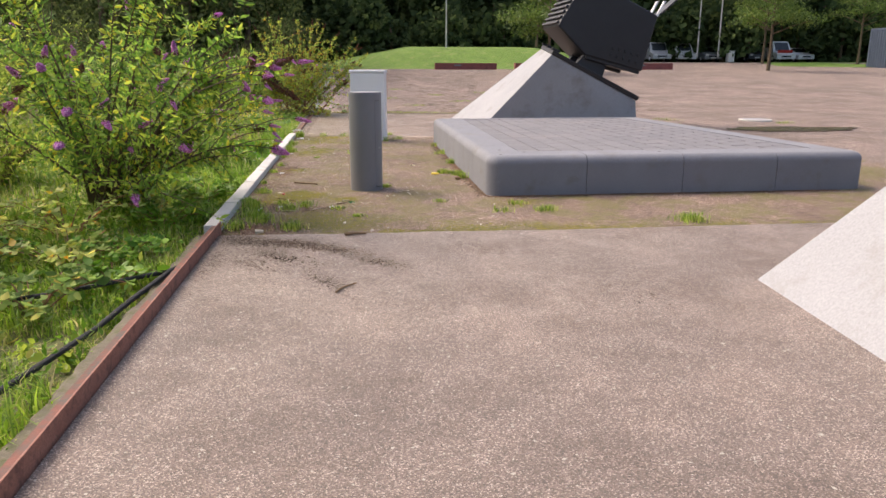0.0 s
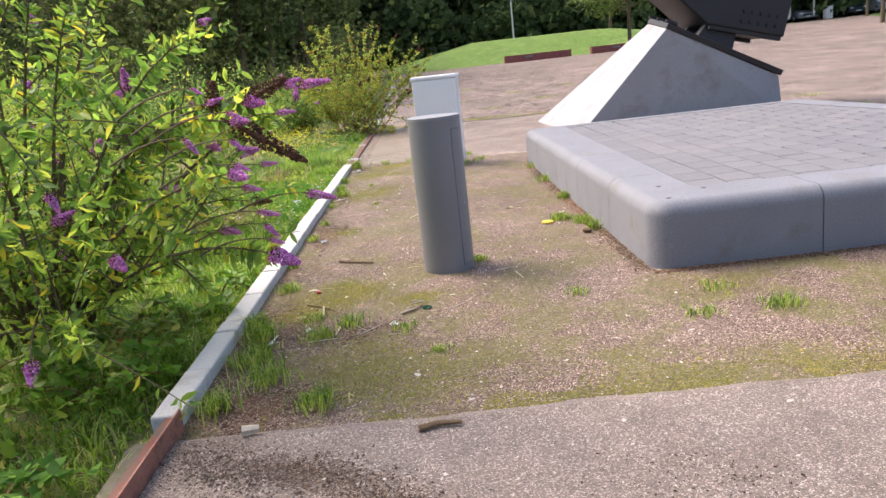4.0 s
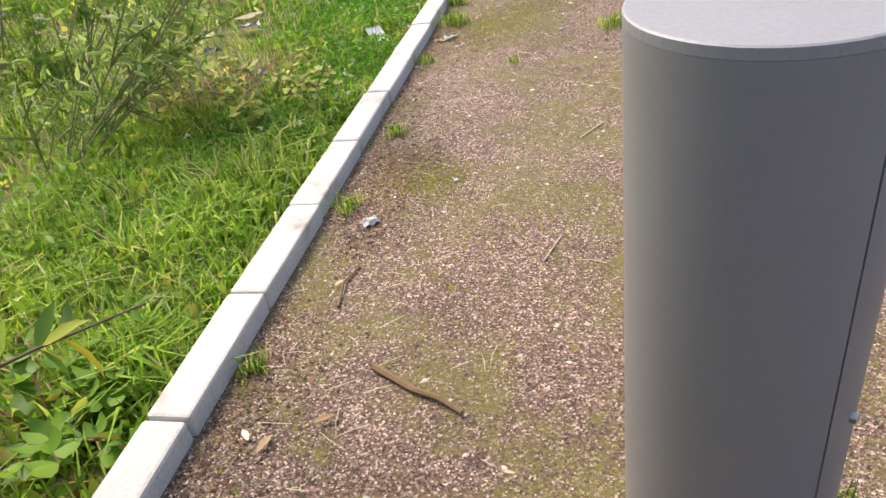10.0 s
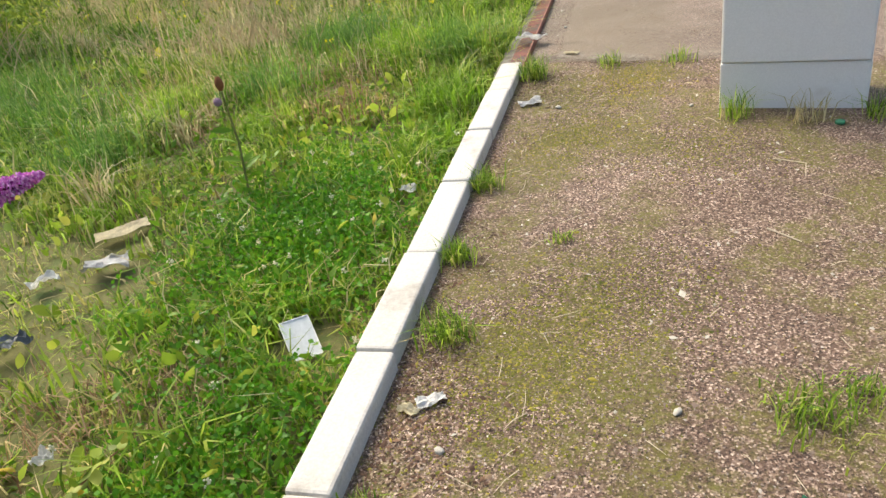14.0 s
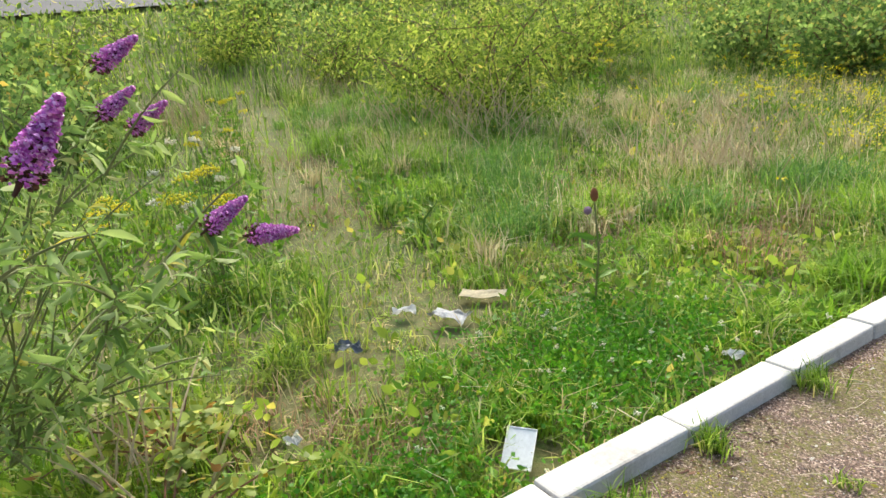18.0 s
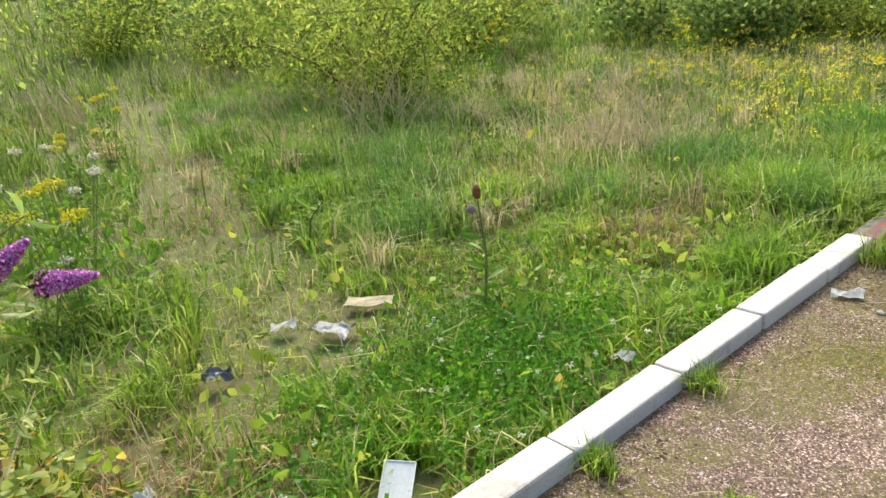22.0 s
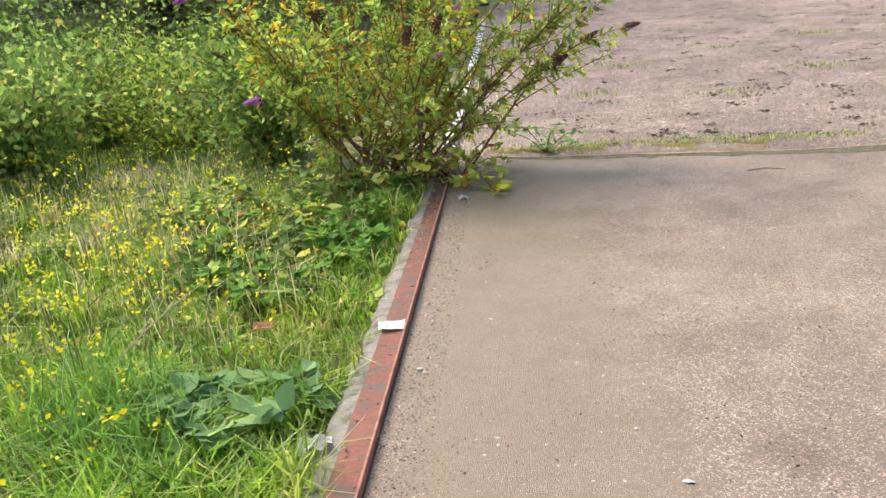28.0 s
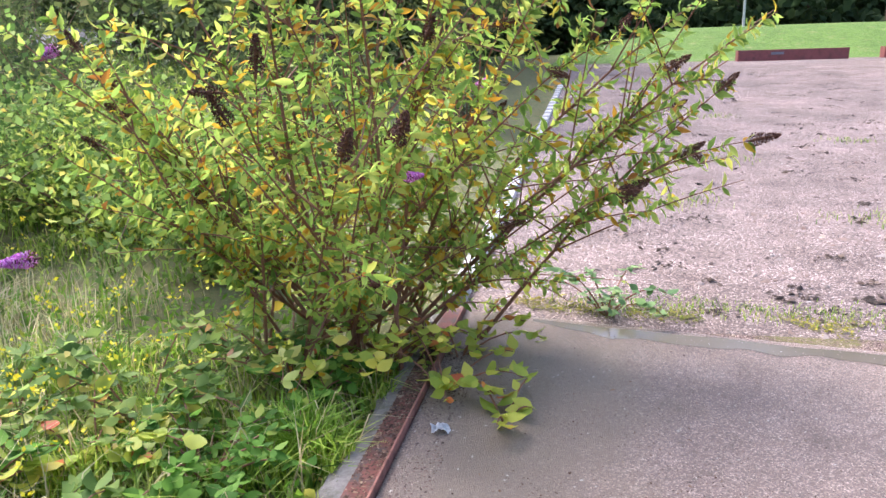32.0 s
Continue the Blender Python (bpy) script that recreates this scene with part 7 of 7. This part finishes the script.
for x, y, s, r in ((0.21, 0.22, 0.075, 80), (0.17, 0.26, 0.06, 130), (0.33, 0.33, 0.07, 40), (0.30, -0.82, 0.11, 5), (0.30, -0.24, 0.09, 15), (0.20, 0.95, 0.05, 70), (1.42, -0.35, 0.06, 0), (2.20, 0.95, 0.06, 100), (0.59, -0.50, 0.05, 60),
                   (1.30, -0.70, 0.05, 20), (0.86, 0.2, 0.03, 0), (0.75, 12.7, 0.09, -20), (0.30, 12.9, 0.08, 60), (0.12, 12.3, 0.07, 90), (0.5, 13.0, 0.08, 10), (0.1, 11.3, 0.06, 40), (-0.03, 12.6, 0.09, 80), (-0.06, 12.2, 0.08, 50),
                   (0.25, 12.5, 0.07, 120), (0.18, 8.4, 0.06, 33), (0.98, 6.2, 0.05, 12), (0.56, 4.0, 0.04, 45), (1.6, -2.6, 0.07, 10), (0.6, -2.2, 0.06, 100)):
    flat_leaf((x, y), s, r)


def stick(pts, r, label="dry broken twig lying on the gravel", mat=None, z=0.0):
    bm = bmesh.new()
    pp = [(x, y, z + r * 0.8 + 0.004) for x, y in pts]
    n = len(pp)
    tube(bm, pp, [r * (1 - 0.35 * i / max(n - 1, 1)) for i in range(n)], 6)
    tagged(part("twig", bm, mat or M_DRY), label, "twig", "twigs on the ground")


stick([(0.44, 0.56), (0.58, 0.47), (0.66, 0.44), (0.73, 0.39)], 0.011, "brown stick lying on the gravel by the pillar", M_TWIG)
for pts, r in ((((0.34, -0.54), (0.45, -0.62), (0.56, -0.74)), 0.008), (((0.46, -0.62), (0.48, -0.80)), 0.010), (((0.24, 0.85), (0.22, 0.98), (0.25, 1.08)), 0.008), (((0.83, 0.05), (0.85, -0.02)), 0.009),
               (((1.79, -0.30), (1.82, -0.46)), 0.008), (((1.66, -0.20), (1.80, -0.15)), 0.006), (((1.00, -0.95), (1.08, -0.88), (1.13, -0.78)), 0.010), (((0.98, -0.93), (1.10, -0.85)), 0.010), (((1.05, -0.75), (1.13, -0.72)), 0.006),
               (((1.05, -0.70), (1.13, -0.72)), 0.006), (((1.28, -0.95), (1.38, -0.86)), 0.006), (((0.75, -1.22), (0.86, -1.10)), 0.005), (((0.60, -1.20), (0.62, -1.02)), 0.006), (((0.45, -1.26), (0.62, -1.25)), 0.008),
               (((0.92, -1.28), (1.0, -1.29)), 0.006), (((0.70, -1.05), (0.78, -1.16)), 0.005), (((1.30, 5.2), (1.42, 5.14), (1.40, 5.02)), 0.004), (((0.50, 2.6), (0.58, 2.62)), 0.005), (((1.1, 2.2), (1.0, 2.05)), 0.005),
               (((1.2, 4.6), (1.3, 4.5)), 0.005), (((0.9, 1.1), (0.95, 1.25)), 0.004), (((0.62, 3.25), (0.7, 3.2)), 0.005), (((2.35, 12.6), (2.5, 12.65), (2.62, 12.58)), 0.008),
               (((1.06, -4.14), (1.10, -4.04), (1.19, -3.95)), 0.010), (((1.10, -2.52), (1.18, -2.49), (1.28, -2.50)), 0.022), (((0.33, -2.37), (0.40, -2.36)), 0.034)):
    stick(pts, r * 0.7, mat=(M_TWIG if len(pts) > 2 and r > 0.0079 else M_DRY), z=0.022 if pts[0][1] > 6.8 or pts[0][1] < -1.3 else 0.0)
# fine dry stalks strewn over the gravel
def strewn():
    rng = np.random.default_rng(97)
    bm = bmesh.new()
    for _ in range(240):
        x, y = (rng.uniform(0.05, 0.5) if rng.uniform() < 0.55 else rng.uniform(0.3, 2.3)), rng.uniform(-1.25, 6.6)
        a, l = rng.uniform(0, 6.28), rng.uniform(0.03, 0.11)
        tube(bm, [(x, y, 0.007), (x + 0.5 * l * math.cos(a), y + 0.5 * l * math.sin(a), 0.010), (x + l * math.cos(a + .08), y + l * math.sin(a + .08), 0.006)], [0.0011, 0.0012, 0.0007], 4)
    tagged(part("dry_stalks", bm, M_DRY), "thin dry stalks strewn over the gravel", "stalks", kind="stuff")


strewn()


def stone(xy, size, seed, label="small pale stone lying on the gravel", z=None, mat=None):
    rng = np.random.default_rng(seed)
    bm = bmesh.new()
    bmesh.ops.create_icosphere(bm, subdivisions=2, radius=0.5)
    for v in bm.verts:
        v.co *= 1 + 0.3 * noise.noise(v.co * 2.2 + Vector((seed, 0, 0)))
    ob = part("stone", bm, mat or M_STONE, smooth=True)
    x, y = xy
    ob.matrix_world = pose(x, y, (ground_at(x, y) if z is None else z) + size * 0.25, 0, 0, seed * 47) @ Matrix.Diagonal((size * 1.25, size * 0.9, size * 0.7, 1))
    tagged(ob, label, "stone", "loose stones")


for k, (x, y, s) in enumerate(((0.85, 3.62, 0.032), (0.86, 0.22, 0.022), (0.22, 3.43, 0.035), (0.19, -0.05, 0.035), (1.81, -0.17, 0.025), (1.55, -0.5, 0.03), (1.0, -0.3, 0.022), (0.5, 1.7, 0.03), (1.3, 2.6, 0.03),
                                (0.63, 2.9, 0.025), (0.30, 6.0, 0.04), (1.0, 5.9, 0.03), (1.5, 0.6, 0.025), (0.7, -0.9, 0.03), (0.16, -0.93, 0.03), (0.92, 9.12, 0.02), (1.7, 10.9, 0.02), (0.14, 8.75, 0.04), (0.12, 9.6, 0.03), (0.2, 7.6, 0.03), (0.13, 8.1, 0.03))):
    stone((x, y), s * 0.72, 300 + k, z=0.022 if y > 6.8 else None)
stone((2.51, 0.645), 0.07, 340, "dark brown stone by the plinth", None, M_TWIG)


def bottle_cap(xy, mat, label, r=0.018):
    bm = bmesh.new()
    tube(bm, [(0, 0, 0), (0, 0, 0.010), (0, 0, 0.013)], [r, r, r * 0.9], 18)
    ob = part("bottle_cap", bm, mat)
    ob.matrix_world = pose(*xy, ground_at(*xy) + 0.004)
    tagged(ob, label, "bottle cap")


bottle_cap((0.38, -0.27), M_REDP, "faded red plastic cap on the gravel", 0.016)
bottle_cap((2.265, 1.155), M_YELP, "yellow plastic lid on the gravel by the plinth", 0.055)
bottle_cap((1.63, 5.55), M_GREENP, "green plastic cap on the gravel by the cabinet", 0.022)
litter("glass_shard", "green glass shards on the gravel", "litter", (1.22, 3.26), (0.05, 0.03), M_GREENP, 31, 0.3, 10)
litter("glass_shard", "green glass shards on the gravel", "litter", (1.12, 3.34), (0.035, 0.02), M_GREENP, 32, 0.3, 60)
litter("torn_paper", "white label scrap beside green glass", "litter", (1.27, 3.28), (0.04, 0.03), M_WHITEP, 33, 0.3, 10)


def plastic_fork():
    t = thing("plastic_fork", "white plastic fork on the gravel by the kerb", "fork", (0.23, -1.17, 0.008), -8)
    bm = bmesh.new()
    block(bm, (0.011, 0.10, 0.004), (0, 0.03, 0.004), 0.001)
    part("handle", bm, M_WHITEP, t)
    bm = bmesh.new()
    block(bm, (0.024, 0.022, 0.004), (0, -0.03, 0.004), 0.001)
    part("neck", bm, M_WHITEP, t)
    for k in range(4):
        part("tine", box_bm((0.0035, 0.034, 0.003), (-0.0102 + 0.0068 * k, -0.056, 0.004), 0.0005), M_WHITEP, t)


plastic_fork()

# ---- weeds on the gravel ----
M_VINE = leafy("vine_leaves", [(0, (0.30, 0.40, 0.05)), (0.5, (0.48, 0.54, 0.07)), (0.85, (0.62, 0.58, 0.09)), (1, (0.60, 0.14, 0.05))], 0.5, 0.5)
def tuft(xy, n, h, r, seed, label="small green grass tuft growing in the gravel", mat=None, z=None):
    rng = np.random.default_rng(seed)
    x, y = xy
    t = thing("grass_tuft", label, "grass tuft", (x, y, 0), 0, "tufts in the gravel")
    p = rng.normal(size=(n, 2)) * r * 0.4
    g = blades("tuft_blades", "", p + np.array([[50.0, 0.0]]), rng.uniform(0.45, 1.0, n) * h, 0.0055, mat or M_GRASS, seed, 1.1, parent=t)
    me = g.data
    co = np.zeros(len(me.vertices) * 3, np.float32)
    me.vertices.foreach_get("co", co)
    co = co.reshape(-1, 3)
    co[:, 0] -= 50.0
    co[:, 2] += (ground_at(x, y) if z is None else z) + 0.008
    me.vertices.foreach_set("co", co.ravel())
    me.update()
    g.name = "blade_clump"


TUFTS = [(1.19, 3.62, 150, 0.10, 0.26), (1.32, 3.72, 90, 0.07, 0.18), (0.13, 3.93, 150, 0.13, 0.20), (0.06, 4.42, 120, 0.13, 0.14), (0.06, 5.04, 130, 0.14, 0.14), (0.10, 6.55, 170, 0.20, 0.18), (0.14, -0.12, 140, 0.10, 0.20), (0.06, -0.84, 170, 0.13, 0.18),
         (0.42, -0.86, 70, 0.09, 0.16), (0.68, -1.02, 130, 0.10, 0.22), (0.14, -1.1, 200, 0.16, 0.25), (1.57, 0.16, 110, 0.07, 0.14), (2.40, 1.25, 220, 0.09, 0.22), (2.55, 1.02, 160, 0.11, 0.2), (2.58, 0.75, 120, 0.12, 0.16), (2.62, 2.2, 110, 0.12, 0.2),
         (2.66, 3.4, 120, 0.12, 0.3), (2.7, 4.6, 120, 0.13, 0.3), (1.2, 5.70, 120, 0.20, 0.16), (1.5, 5.62, 90, 0.18, 0.2), (1.78, 5.60, 110, 0.16, 0.16), (1.95, 5.75, 120, 0.13, 0.2), (2.05, 6.0, 110, 0.12, 0.2), (0.45, 4.55, 40, 0.06, 0.10), (0.60, 3.1, 40, 0.05, 0.12),
         (2.66, -1.5, 90, 0.07, 0.25), (2.9, -1.1, 90, 0.06, 0.25), (3.12, -1.5, 150, 0.09, 0.25), (4.36, -2.15, 260, 0.12, 0.35), (0.62, -2.1, 170, 0.12, 0.25), (0.30, -1.75, 190, 0.14, 0.3), (0.12, -2.05, 170, 0.14, 0.25), (0.16, -1.5, 160, 0.14, 0.25), (1.22, -1.6, 60, 0.05, 0.15), (2.1, -0.9, 70, 0.06, 0.15), (1.0, -1.2, 80, 0.06, 0.2), (0.5, -1.2, 160, 0.11, 0.25), (0.2, -1.35, 100, 0.10, 0.2), (1.9, 6.62, 80, 0.12, 0.15),
         (0.55, 6.68, 70, 0.13, 0.2), (0.95, 6.65, 60, 0.12, 0.2), (1.4, 6.6, 70, 0.09, 0.2), (0.12, 2.2, 60, 0.09, 0.12), (0.09, 1.5, 70, 0.10, 0.12), (0.07, 0.55, 60, 0.08, 0.12), (0.07, 3.2, 60, 0.09, 0.12)]
for k, (x, y, n, h, r) in enumerate(TUFTS):
    by_box = 1.1 < x < 2.1 and 5.5 < y < 6.1
    tuft((x, y), n // 2 if by_box else n, h, r * 0.55, 400 + k, "dry brown weed at the foot of the cabinet" if by_box else "small green grass tuft growing in the gravel", M_STRAW if by_box and k % 2 else None)
for k in range(16):
    tuft((0.75 + 0.19 * k + 0.05 * math.sin(k * 3), 14.08 - 0.018 * k), 90, 0.045, 0.26, 460 + k, "mossy grass strip along the slab's far edge")
for k, (x, y) in enumerate(((1.6, 17.0), (3.2, 16.4), (2.4, 19.5), (5.0, 18.0), (6.5, 22.0), (3.0, 24.0), (7.5, 17.5), (4.4, 21.0), (8.7, 5.5), (8.9, 7.5), (9.4, 10.3), (8.5, 9.0), (12.0, 9.0), (7.4, 11.0), (7.0, 13.5))):
    tuft((x, y), 110, 0.10, 0.5, 490 + k, "flat green weed patch on the plaza")


def bramble(label, at, shoots, size, seed, leaf, n_leaf=7, stem=None, name="bramble", blade=0.075):
    """A low bramble: arching red shoots with sprays of broad leaves."""
    rng = np.random.default_rng(seed)
    x, y = at
    t = thing(name, label, "bramble", (x, y, ground_at(x, y)))
    lp, ld = [], []
    for k in range(shoots):
        a = 2.4 * k + rng.uniform(-.3, .3)
        l = size * rng.uniform(0.5, 1.0)
        pts = arch((0, 0, -0.02), (l * math.cos(a), l * math.sin(a), size * rng.uniform(0.15, 0.55)), size * 0.35, 7)
        bm = bmesh.new()
        tube(bm, pts, [0.006 - 0.0006 * i for i in range(7)], 5)
        part("shoot", bm, stem or M_REDSTEM, t)
        for j in range(n_leaf):
            p = pts[1 + (j * 5) // n_leaf + (1 if j else 0)] if j < n_leaf - 1 else pts[-1]
            b = rng.uniform(0, 6.28)
            for f in (-0.9, 0.0, 0.9):
                lp.append(list(p + Vector((0, 0, 0.01))))
                ld.append([math.cos(b + f), math.sin(b + f), rng.uniform(-0.75, 0.45)])
    n = len(lp)
    v, tr = pieces(BROAD_V, LEAF_T, np.array(lp), np.array(ld), np.tile([0.0, 0.0, 0.0], (n, 1)) + np.cross(np.array(ld), [0, 0, 1.0]) + rng.normal(size=(n, 3)) * 0.45, rng.uniform(0.6, 1.3, n) * blade)
    part("leaves", raw_mesh("leaves", v, tr, leaf), None, t)


bramble("bramble with grey-green leaves by the edging", (-0.58, 9.35), 13, 0.36, 501, M_BLUEB, 6, blade=0.115)
bramble("low bramble with bright leaves by the edging", (-0.72, 11.9), 16, 0.5, 502, M_FRESHB, 8, blade=0.062)
bramble("low bramble at the foot of the bush", (-1.25, 12.3), 14, 0.7, 503, M_BRAMBLE)
bramble("bramble runner at the foot of the bush", (-1.0, 13.0), 10, 0.6, 504, M_BRAMBLE)
bramble("yellow-green young vine by the edging", (0.10, 13.1), 6, 0.55, 505, M_VINE, 6, blade=0.07)
bramble("broad-leaved vine climbing in the yellowing bush", (-0.35, 12.95), 10, 0.75, 571, M_VINE, 6, blade=0.08)
bramble("leafy shoots at the foot of the yellowing bush", (-0.75, 12.85), 12, 0.8, 572, M_LEAFY, 7, blade=0.075)
bramble("broad yellow-green bramble beside the yellow flowers", (-1.25, 11.95), 9, 0.5, 573, M_VINE, 6, blade=0.09)
for k, (bx, by, bs, bmat) in enumerate(((-1.55, 11.55, 0.5, M_FRESHB), (-1.0, 11.3, 0.45, M_BRAMBLE), (-1.9, 12.2, 0.6, M_BRAMBLE), (-1.3, 10.9, 0.4, M_FRESHB), (-0.55, 11.35, 0.34, M_FRESHB))):
    bramble("broad-leaved bramble beside the rusted edging", (bx, by), 12, bs, 580 + k, bmat, 7, blade=0.085)
bramble("dark ivy trailing over the slab's far edge", (0.88, 13.82), 7, 0.5, 506, M_BLUEB, 7, blade=0.065)
bramble("yellow-leaved vine hanging over the slab edge", (0.42, 12.42), 4, 0.24, 570, M_VINE, 3, name="vine", blade=0.095)
bramble("broad yellow-green vine at the foot of the yellowing bush", (0.10, 12.70), 7, 0.42, 574, M_VINE, 5, name="vine", blade=0.08)
litter("tissue", "crumpled white tissue on the far slab", "litter", (0.165, 12.27), (0.08, 0.06), M_WHITEP, 41, 0.6, 20, 0.024)
bramble("low bramble among the meadow grass", (-0.75, 2.75), 14, 0.5, 507, M_LEAFY, 9, blade=0.05)
bramble("low bramble among the meadow grass", (-1.35, 2.95), 14, 0.5, 508, M_LEAFY, 9, blade=0.05)
bramble("low bramble beside the near slab", (-0.8, -4.1), 14, 0.6, 509, M_BRAMBLE)
bramble("yellow-green herb beside the near slab", (-1.35, -2.0), 16, 0.75, 510, M_LEAFY)
bramble("low bramble beside the near slab", (-1.2, -5.0), 14, 0.6, 511, M_BRAMBLE)
bramble("leafy herb under the buddleia", (-0.5, 0.3), 9, 0.4, 512, M_HERB)
bramble("leafy herb under the buddleia", (-0.45, -0.6), 10, 0.45, 513, M_HERB)
bramble("leafy green weed by the far slab", (-0.9, 10.6), 10, 0.4, 514, M_FRESHB)

for k, (bx, by, bs, bmat) in enumerate(((-0.62, -2.7, 0.45, M_FRESHB), (-1.0, -3.0, 0.5, M_LEAFY), (-1.7, -2.9, 0.6, M_FRESHB), (-0.62, -1.6, 0.45, M_HERB), (-2.1, -2.3, 0.7, M_LEAFY), (-0.5, -3.5, 0.35, M_HERB), (-1.6, -4.3, 0.5, M_FRESHB), (-0.75, -0.9, 0.45, M_LEAFY))):
    bramble("leafy herb at the foot of the buddleia" if bmat != M_LEAFY else "yellow-leaved herb at the foot of the buddleia", (bx, by), 13, bs, 540 + k, bmat, name="herb")
bramble("fresh bramble at the foot of the yellowing bush", (-0.55, 12.6), 12, 0.45, 560, M_FRESHB)


def teasel():
    t = thing("teasel", "brown teasel seed head with a thistle flower in the grass", "teasel", (-1.24, 5.16, -0.05))
    bm = bmesh.new()
    tube(bm, [(0, 0, 0), (0.03, 0.01, 0.3), (0.05, -0.03, 0.58)], [0.007, 0.006, 0.004], 6)
    part("stalk", bm, M_STEM, t)
    bm = bmesh.new()
    bmesh.ops.create_icosphere(bm, subdivisions=2, radius=0.5)
    bmesh.ops.transform(bm, matrix=Matrix.Translation((0.05, -0.03, 0.62)) @ Matrix.Diagonal((0.042, 0.042, 0.075, 1)), verts=bm.verts)
    part("seed_head", bm, surface("teasel_brown", (0.16, 0.05, 0.02), (0.30, 0.11, 0.04), 40, 150, 0.9, 0.8, 0.01), t)
    bm = bmesh.new()
    bmesh.ops.create_icosphere(bm, subdivisions=2, radius=0.5)
    bmesh.ops.transform(bm, matrix=Matrix.Translation((0.03, -0.06, 0.54)) @ Matrix.Diagonal((0.042, 0.042, 0.045, 1)), verts=bm.verts)
    part("thistle_flower", bm, surface("thistle_mauve", (0.22, 0.13, 0.20), (0.34, 0.22, 0.32), 40, 150, 0.9, 0.8, 0.01), t)
    rng = np.random.default_rng(520)
    p = np.stack([np.full(14, 0.02), np.zeros(14), rng.uniform(0.04, 0.42, 14)], 1)
    d = rand_dirs(14, rng)
    d[:, 2] = 0.4
    v, tr = pieces(LEAF_V, LEAF_T, p, d, rand_dirs(14, rng), rng.uniform(0.06, 0.13, 14))
    part("leaves", raw_mesh("leaves", v, tr, M_HERB), None, t)


teasel()


def umbel(label, at, heads, h, mat, seed, name, spread=0.16, head=0.035):
    """Upright stalks with flat flower heads and feathery leaves."""
    rng = np.random.default_rng(seed)
    x, y = at
    t = thing(name, label, "flower", (x, y, ground_at(x, y)))
    for k in range(heads):
        e = Vector((rng.normal() * spread, rng.normal() * spread, h * rng.uniform(0.75, 1.05)))
        bm = bmesh.new()
        tube(bm, arch((e.x * 0.2, e.y * 0.2, 0), e, 0.05, 5), [0.004, 0.0035, 0.003, 0.003, 0.002], 5)
        part("stalk", bm, M_STEM, t)
        n = 46
        a, r = rng.uniform(0, 6.28, n), head * np.sqrt(rng.uniform(0, 1, n))
        p = np.stack([e.x + r * np.cos(a), e.y + r * np.sin(a), e.z + 0.012 - r * r * 5 + rng.normal(size=n) * 0.009], 1)
        v, tr = pieces(OCTA_V, OCTA_T, p, rand_dirs(n, rng), rand_dirs(n, rng), rng.uniform(0.010, 0.019, n))
        part("flower_head", raw_mesh("flower_head", v, tr, mat), None, t)
    n = heads * 22
    p = np.stack([rng.normal(size=n) * spread * 0.7, rng.normal(size=n) * spread * 0.7, rng.uniform(0.03, h * 0.75, n)], 1)
    v, tr = pieces(LEAF_V, LEAF_T, p, rand_dirs(n, rng, 0.3), rand_dirs(n, rng), rng.uniform(0.04, 0.09, n) * np.ones(n))
    part("leaves", raw_mesh("leaves", v, tr, M_HERB), None, t)


umbel("yellow ragwort in flower by the low buddleia", (-2.87, 3.65), 10, 0.86, M_YELLOW, 530, "ragwort", 0.12, 0.075)
umbel("yellow ragwort in flower by the low buddleia", (-3.22, 3.10), 7, 0.71, M_YELLOW, 531, "ragwort", 0.10, 0.07)
umbel("white yarrow in flower by the low buddleia", (-3.52, 3.83), 7, 0.89, M_WHITEF, 532, "yarrow", 0.20, 0.04)
umbel("white yarrow in flower by the low buddleia", (-2.97, 3.45), 5, 0.65, M_WHITEF, 533, "yarrow", 0.22, 0.04)
umbel("yellow ragwort beside the trodden lane", (-6.77, 5.06), 7, 0.76, M_YELLOW, 538, "ragwort", 0.14, 0.05)
umbel("yellow ragwort standing before the willow shrub", (-5.3, 9.3), 6, 0.98, M_YELLOW, 534, "ragwort", 0.08, 0.05)
umbel("yellow ragwort on the trodden lane's edge", (-5.6, 4.5), 6, 0.6, M_YELLOW, 535, "ragwort", 0.12, 0.05)
umbel("yellow ragwort among dry grass", (-4.5, 12.2), 6, 0.7, M_YELLOW, 536, "ragwort", 0.14, 0.05)
umbel("yellow ragwort among dry grass", (-3.5, 10.0), 6, 0.5, M_YELLOW, 537, "ragwort", 0.14, 0.045)


def hose():
    t = thing("black_hose", "black rubber hose lying beside the rusted edging", "hose", (0, 0, 0))
    bm = bmesh.new()
    tube(bm, [(0.01, -3.35, 0.05), (-0.10, -3.50, 0.035), (-0.20, -4.1, 0.02), (-0.27, -4.6, 0.0), (-0.42, -5.2, -0.02), (-0.6, -5.9, -0.03)], [0.017] * 6, 8)
    tube(bm, [(-0.10, -3.50, 0.03), (-0.42, -3.75, 0.03), (-0.75, -3.95, 0.02), (-1.2, -4.1, 0.0)], [0.016] * 4, 8)
    part("tube", bm, M_TYRE, t)


hose()
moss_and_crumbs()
pavers()

# what nobody could count inside one part
for ob in scene.objects:
    if ob.parent and ob.name.split(".")[0] in ("foliage", "blade_clump", "leaves", "petals", "crown", "flower_head", "woodland_trunks", "flower_spike", "limb"):
        ob["kind"] = "stuff"
